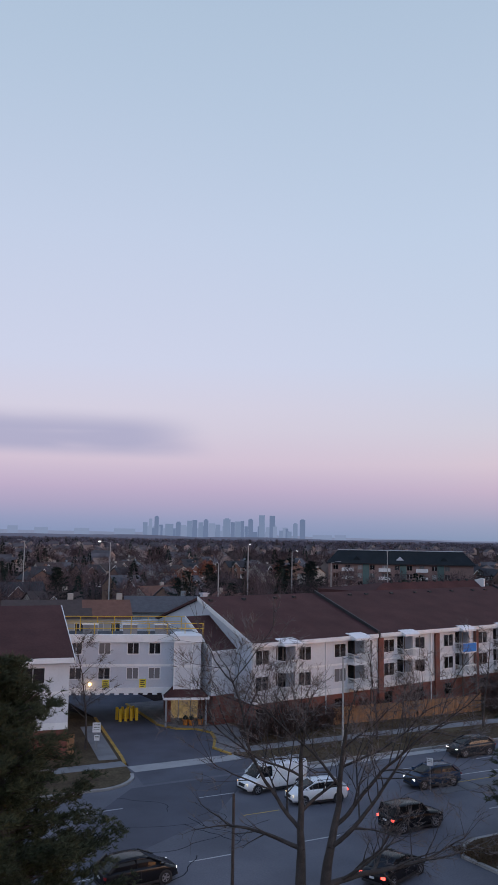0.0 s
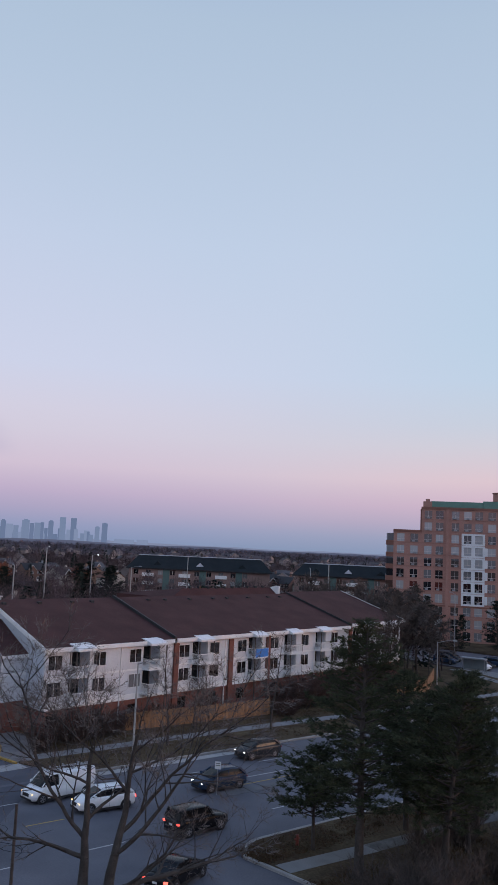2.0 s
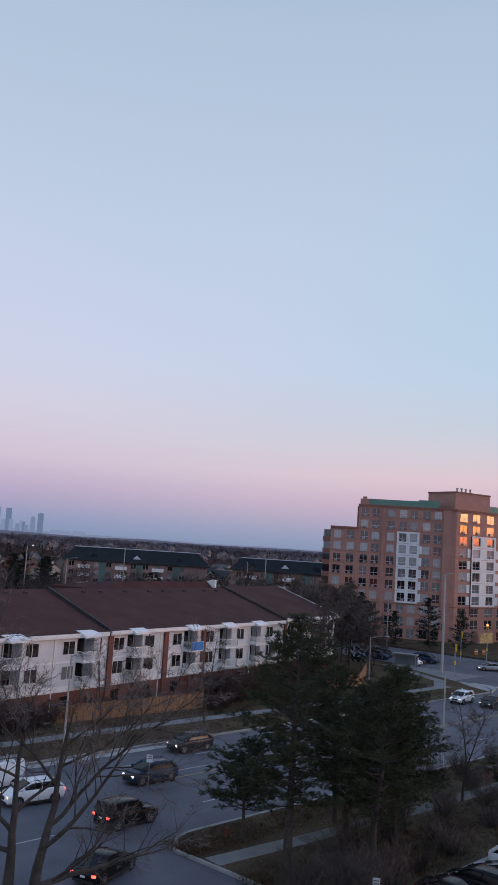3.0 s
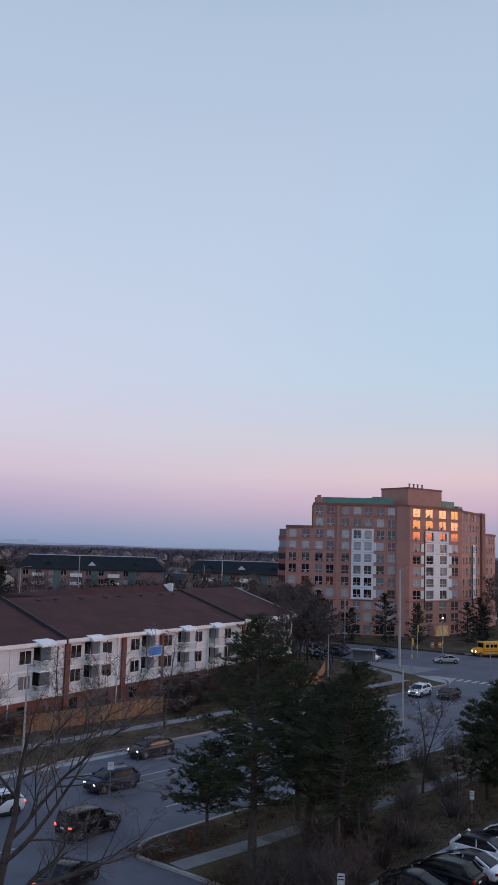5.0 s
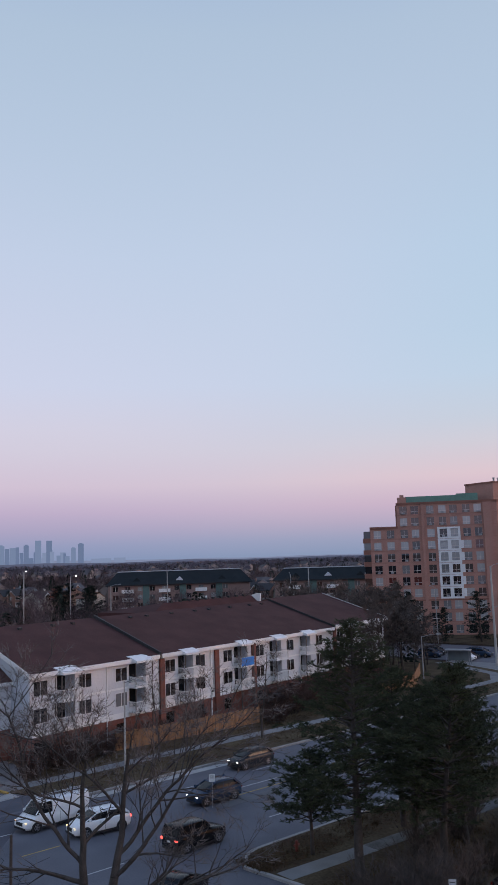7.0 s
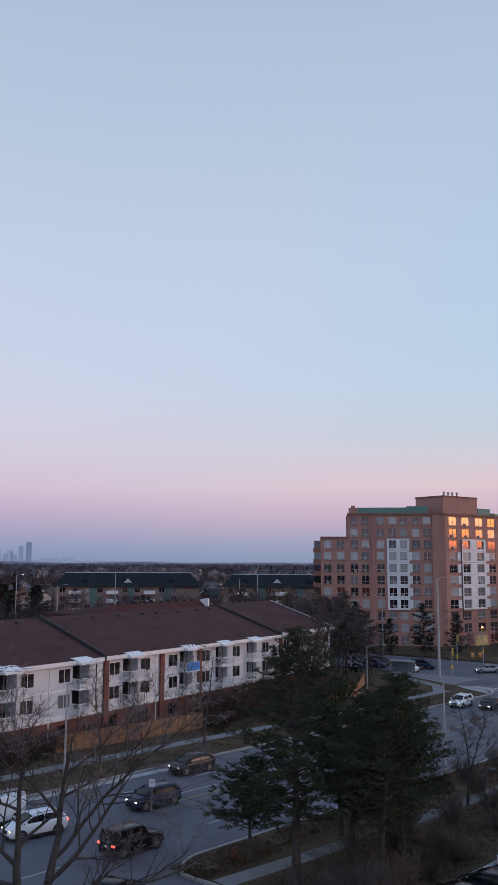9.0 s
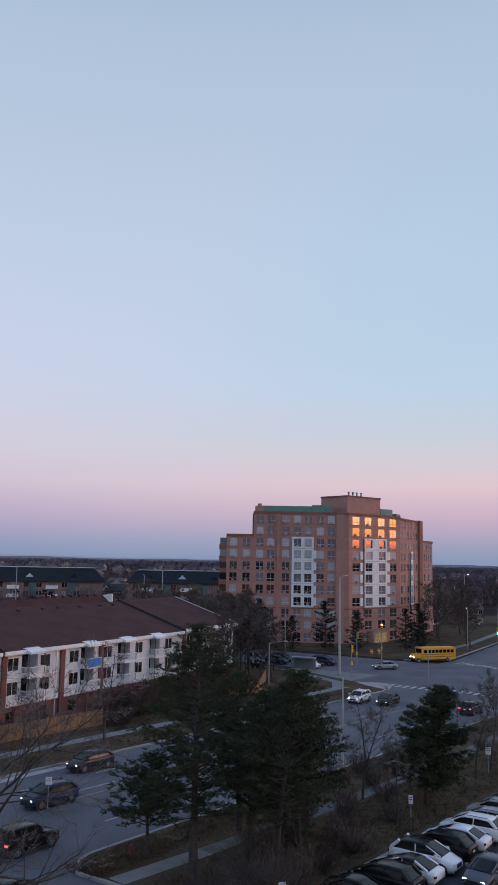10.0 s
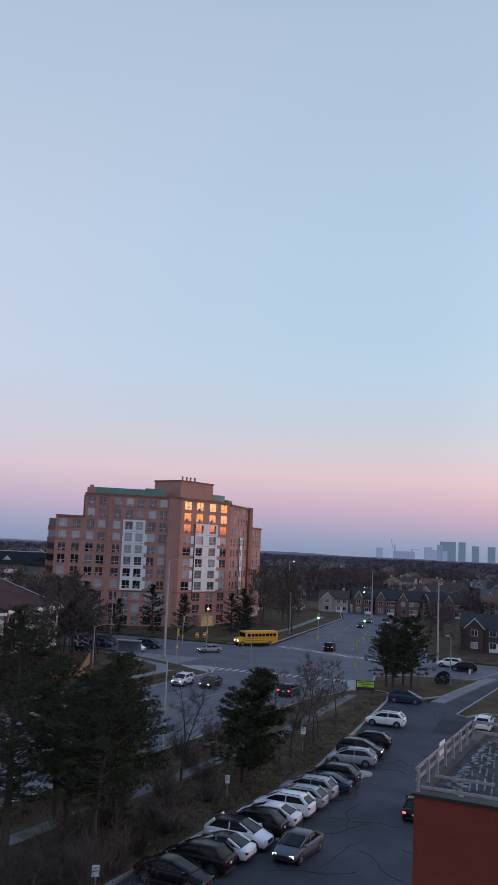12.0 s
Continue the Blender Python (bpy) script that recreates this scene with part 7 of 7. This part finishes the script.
def sign_post(x, y, h, w, sh, deg, lab, bars=3):
    t = empty("sign_post", heading(x, y, deg, 0.1), lab, "sign")
    part("post", MB().tube((0, 0, 0), (0, 0, h), 0.035, 0.035, 6), STEEL, t)
    p = part("panel", MB().box(-w / 2, w / 2, -0.06, -0.036, h - sh, h), SIGN_W, t, "white sign panel")
    for i in range(bars):
        part("text_bar", MB().box(-w * 0.36, w * 0.36, -0.066, -0.061, h - sh * (0.2 + 0.25 * i) - 0.05, h - sh * (0.2 + 0.25 * i)), INK, p)
    return t


sign_post(26.1, 78.4, 2.5, 0.75, 0.9, -20, "white notice on a post beside the driveway")
sign_post(26.1, 78.25, 1.4, 0.5, 0.5, -20, "small white notice below a larger one", 2)
sign_post(46.0, 54.9, 2.6, 0.5, 0.6, -50, "white traffic sign on the median tip", 2)
sign_post(63.6, 32.4, 1.7, 0.35, 0.65, -60, "small white sign on the grass", 2)
sign_post(81.3, 33.2, 2.5, 0.5, 0.7, -60, "white parking sign on the grass", 2)
sign_post(40.0, 22.9 + 5.2, 2.6, 0.4, 0.6, -50, "white parking sign beside the parked cars", 2)
sign_post(148.5, 30.8, 1.4, 0.3, 0.8, -70, "white marker post beside the cross street", 1)
gs = empty("lime_sign", heading(121.0, 40.0, -62, 0.1), "low lime-green illuminated sign with dark illegible lettering", "sign")
part("frame", MB().box(-1.35, 1.35, -0.12, 0.12, 0.35, 1.7), PLASTIC, gs)
part("panel", MB().box(-1.25, 1.25, -0.15, -0.122, 0.8, 1.6), SIGN_G, gs)
for i, (a, b) in enumerate(((-1.0, 0.9), (-0.6, 1.1), (-1.1, 0.3))):
    part("text_bar", MB().box(a, b, -0.16, -0.152, 1.38 - i * 0.25, 1.48 - i * 0.25), INK, gs)
for x in (-1.1, 1.0):
    part("leg", MB().box(x, x + 0.12, -0.06, 0.06, 0, 0.35), PLASTIC, gs)

SHELTER_GLASS = mat("pale_shelter_glass", (0.2, 0.24, 0.27), 0.15, 0.05)
shelter = empty("bus_shelter", heading(131.4, 88.2, -72, 0.1), "glass bus shelter with flat grey roof", "bus shelter")
part("roof", MB().box(-2.2, 2.2, -0.8, 0.8, 2.3, 2.5), STEEL, shelter)
for x in (-2.1, 2.0):
    for y in (-0.7, 0.6):
        part("post", MB().box(x, x + 0.1, y, y + 0.1, 0, 2.3), STEEL, shelter)
part("pane", MB().box(-2.0, 2.0, 0.62, 0.66, 0.3, 2.2), SHELTER_GLASS, shelter)
part("bench", MB().box(-1.5, 1.5, 0.1, 0.5, 0.4, 0.48), WOOD_OLD, shelter)
hyd = empty("fire_hydrant", heading(43.1, 42.7, 0, 0.12), "small red fire hydrant in the grass", "hydrant")
part("barrel", MB().tube((0, 0, 0), (0, 0, 0.62), 0.12, 0.11, 10), RED_P, hyd)
part("bonnet", MB().ball((0, 0, 0.64), 0.13, 10, 5), RED_P, hyd)
part("outlet", MB().tube((-0.24, 0, 0.45), (0.24, 0, 0.45), 0.07, 0.07, 8), RED_P, hyd)
for x, y in ((165.8, 93.6), (167.6, 92.8), (178.6, 84.5)):
    ob_ = empty("construction_barrel", heading(x, y, 0, 0.1), "orange construction barrel by the crossing", "barrel", "barrels")
    part("drum", MB().tube((0, 0, 0), (0, 0, 1.1), 0.4, 0.32, 12), ORANGE, ob_)
    part("band", MB().tube((0, 0, 0.6), (0, 0, 0.75), 0.37, 0.36, 12), SIGN_W, ob_)
for i, (x, y) in enumerate(((74.0, 40.2), (75.2, 39.9))):
    nb = empty("utility_box", heading(x, y, 10, 0.1), "low rust-red utility box on the verge", "utility box")
    part("casing", MB().box(-0.35, 0.35, -0.25, 0.25, 0, 1.1), DULL_RED, nb)
    part("lid", MB().box(-0.4, 0.4, -0.3, 0.3, 1.1, 1.17), PLASTIC, nb)
for x in (57.4, 58.3, 59.6):
    pf = empty("patio_chair", WING @ pose(x - 44.5, -1.6, 0.1), "pale plastic patio chair behind the fence", "chair")
    part("seat", MB().box(-0.28, 0.28, -0.28, 0.28, 0.4, 0.46), SIGN_W, pf)
    part("backrest", MB().box(-0.28, 0.28, 0.24, 0.29, 0.46, 1.0), SIGN_W, pf)
    for a, b in ((-0.26, -0.26), (0.2, -0.26), (-0.26, 0.2), (0.2, 0.2)):
        part("leg", MB().box(a, a + 0.06, b, b + 0.06, 0, 0.4), SIGN_W, pf)


# ---- the low brick building close by, with its ribbed roof and rails ----
RX, RY, RZ = 30.5, 8.2, 12.0
annexe = empty("brick_building", pose(RX, RY, 0, 0, 0, 1), "dark red brick building with a worn ribbed flat roof", "building")
part("wall", MB().box(0, 0.4, -30, 0, -0.06, RZ - 0.3).box(0.41, 12.5, -0.4, 0, -0.06, RZ - 0.3).box(12.1, 12.5, -30, -0.41, -0.06, RZ - 0.3), DARK_BRICK, annexe)
part("coping", MB().box(-0.08, 0.45, -30, 0.08, RZ - 0.3, RZ - 0.2).box(0.46, 12.6, -0.4, 0.08, RZ - 0.3, RZ - 0.2), PLASTIC, annexe)
part("roof", MB().box(0.45, 12.1, -30, -0.4, RZ - 0.6, RZ - 0.31), GRAVEL, annexe, "dark weathered roofing felt")
rib = random.Random(9)
RIB_M = mat("worn_roof_seam", (0.2, 0.21, 0.22), 0.9, 0.3, 1.0, 10, per_object=0.45)
for i in range(46):
    q = rib.uniform(0.0, 0.5)
    while q < 11.0:
        L_ = rib.uniform(0.5, 1.9)
        x_, y_ = 1.5 + q * math.cos(radians(8)), -12.0 + i * 0.26 + q * math.sin(radians(8))
        if x_ + L_ < 11.9 and -10.5 < y_ < -1.1:
            part("roof_rib", MB().box(0, L_, -0.03, 0.03, 0, 0.05), RIB_M, annexe, at=pose(x_, y_, RZ - 0.31, 0, 0, 8 + rib.uniform(-1.5, 1.5)))
        q += L_ + rib.uniform(0.25, 1.2)
for i in range(64):
    part("flashing_fold", MB().prism([(-0.14, -0.06), (0.1, -0.09), (0.16, 0.03), (-0.03, 0.1)], 0, 0.05), RIB_M, annexe, at=pose(0.7 + i * 0.16, -0.75 - rib.random() ** 2 * 0.8, RZ - 0.3, rib.uniform(-14, 14), rib.uniform(-14, 14), rib.uniform(0, 360)))
rr = empty("roof_guard_rail", pose(RX, RY, RZ - 0.1, 0, 0, 1), "weathered pale timber guard rail along the roof edge", "railing")
for z in (0.25, 0.62):
    part("rail", MB().box(0.1, 10.4, -0.06, 0.0, z, z + 0.1), WOOD_OLD, rr)
for i in range(8):
    part("post", MB().box(0.1 + i * 1.45, 0.2 + i * 1.45, -0.16, -0.065, -0.1, 0.74), WOOD_OLD, rr)
part("rail", MB().box(0.12, 0.2, -30, -0.2, 0.05, 0.14), WOOD_OLD, rr)
part("rail", MB().box(0.9, 0.98, -2.6, -0.5, 0.3, 0.38), WOOD_OLD, rr)
part("rail", MB().box(10.3, 10.4, -6, -0.2, 0.62, 0.74).box(10.3, 10.4, -6, -0.2, 0.2, 0.3), WOOD_OLD, rr)
part("notice", MB().box(4.0, 4.9, 0.004, 0.03, 0.15, 0.85), SIGN_W, rr, "blank white notice on the rail")
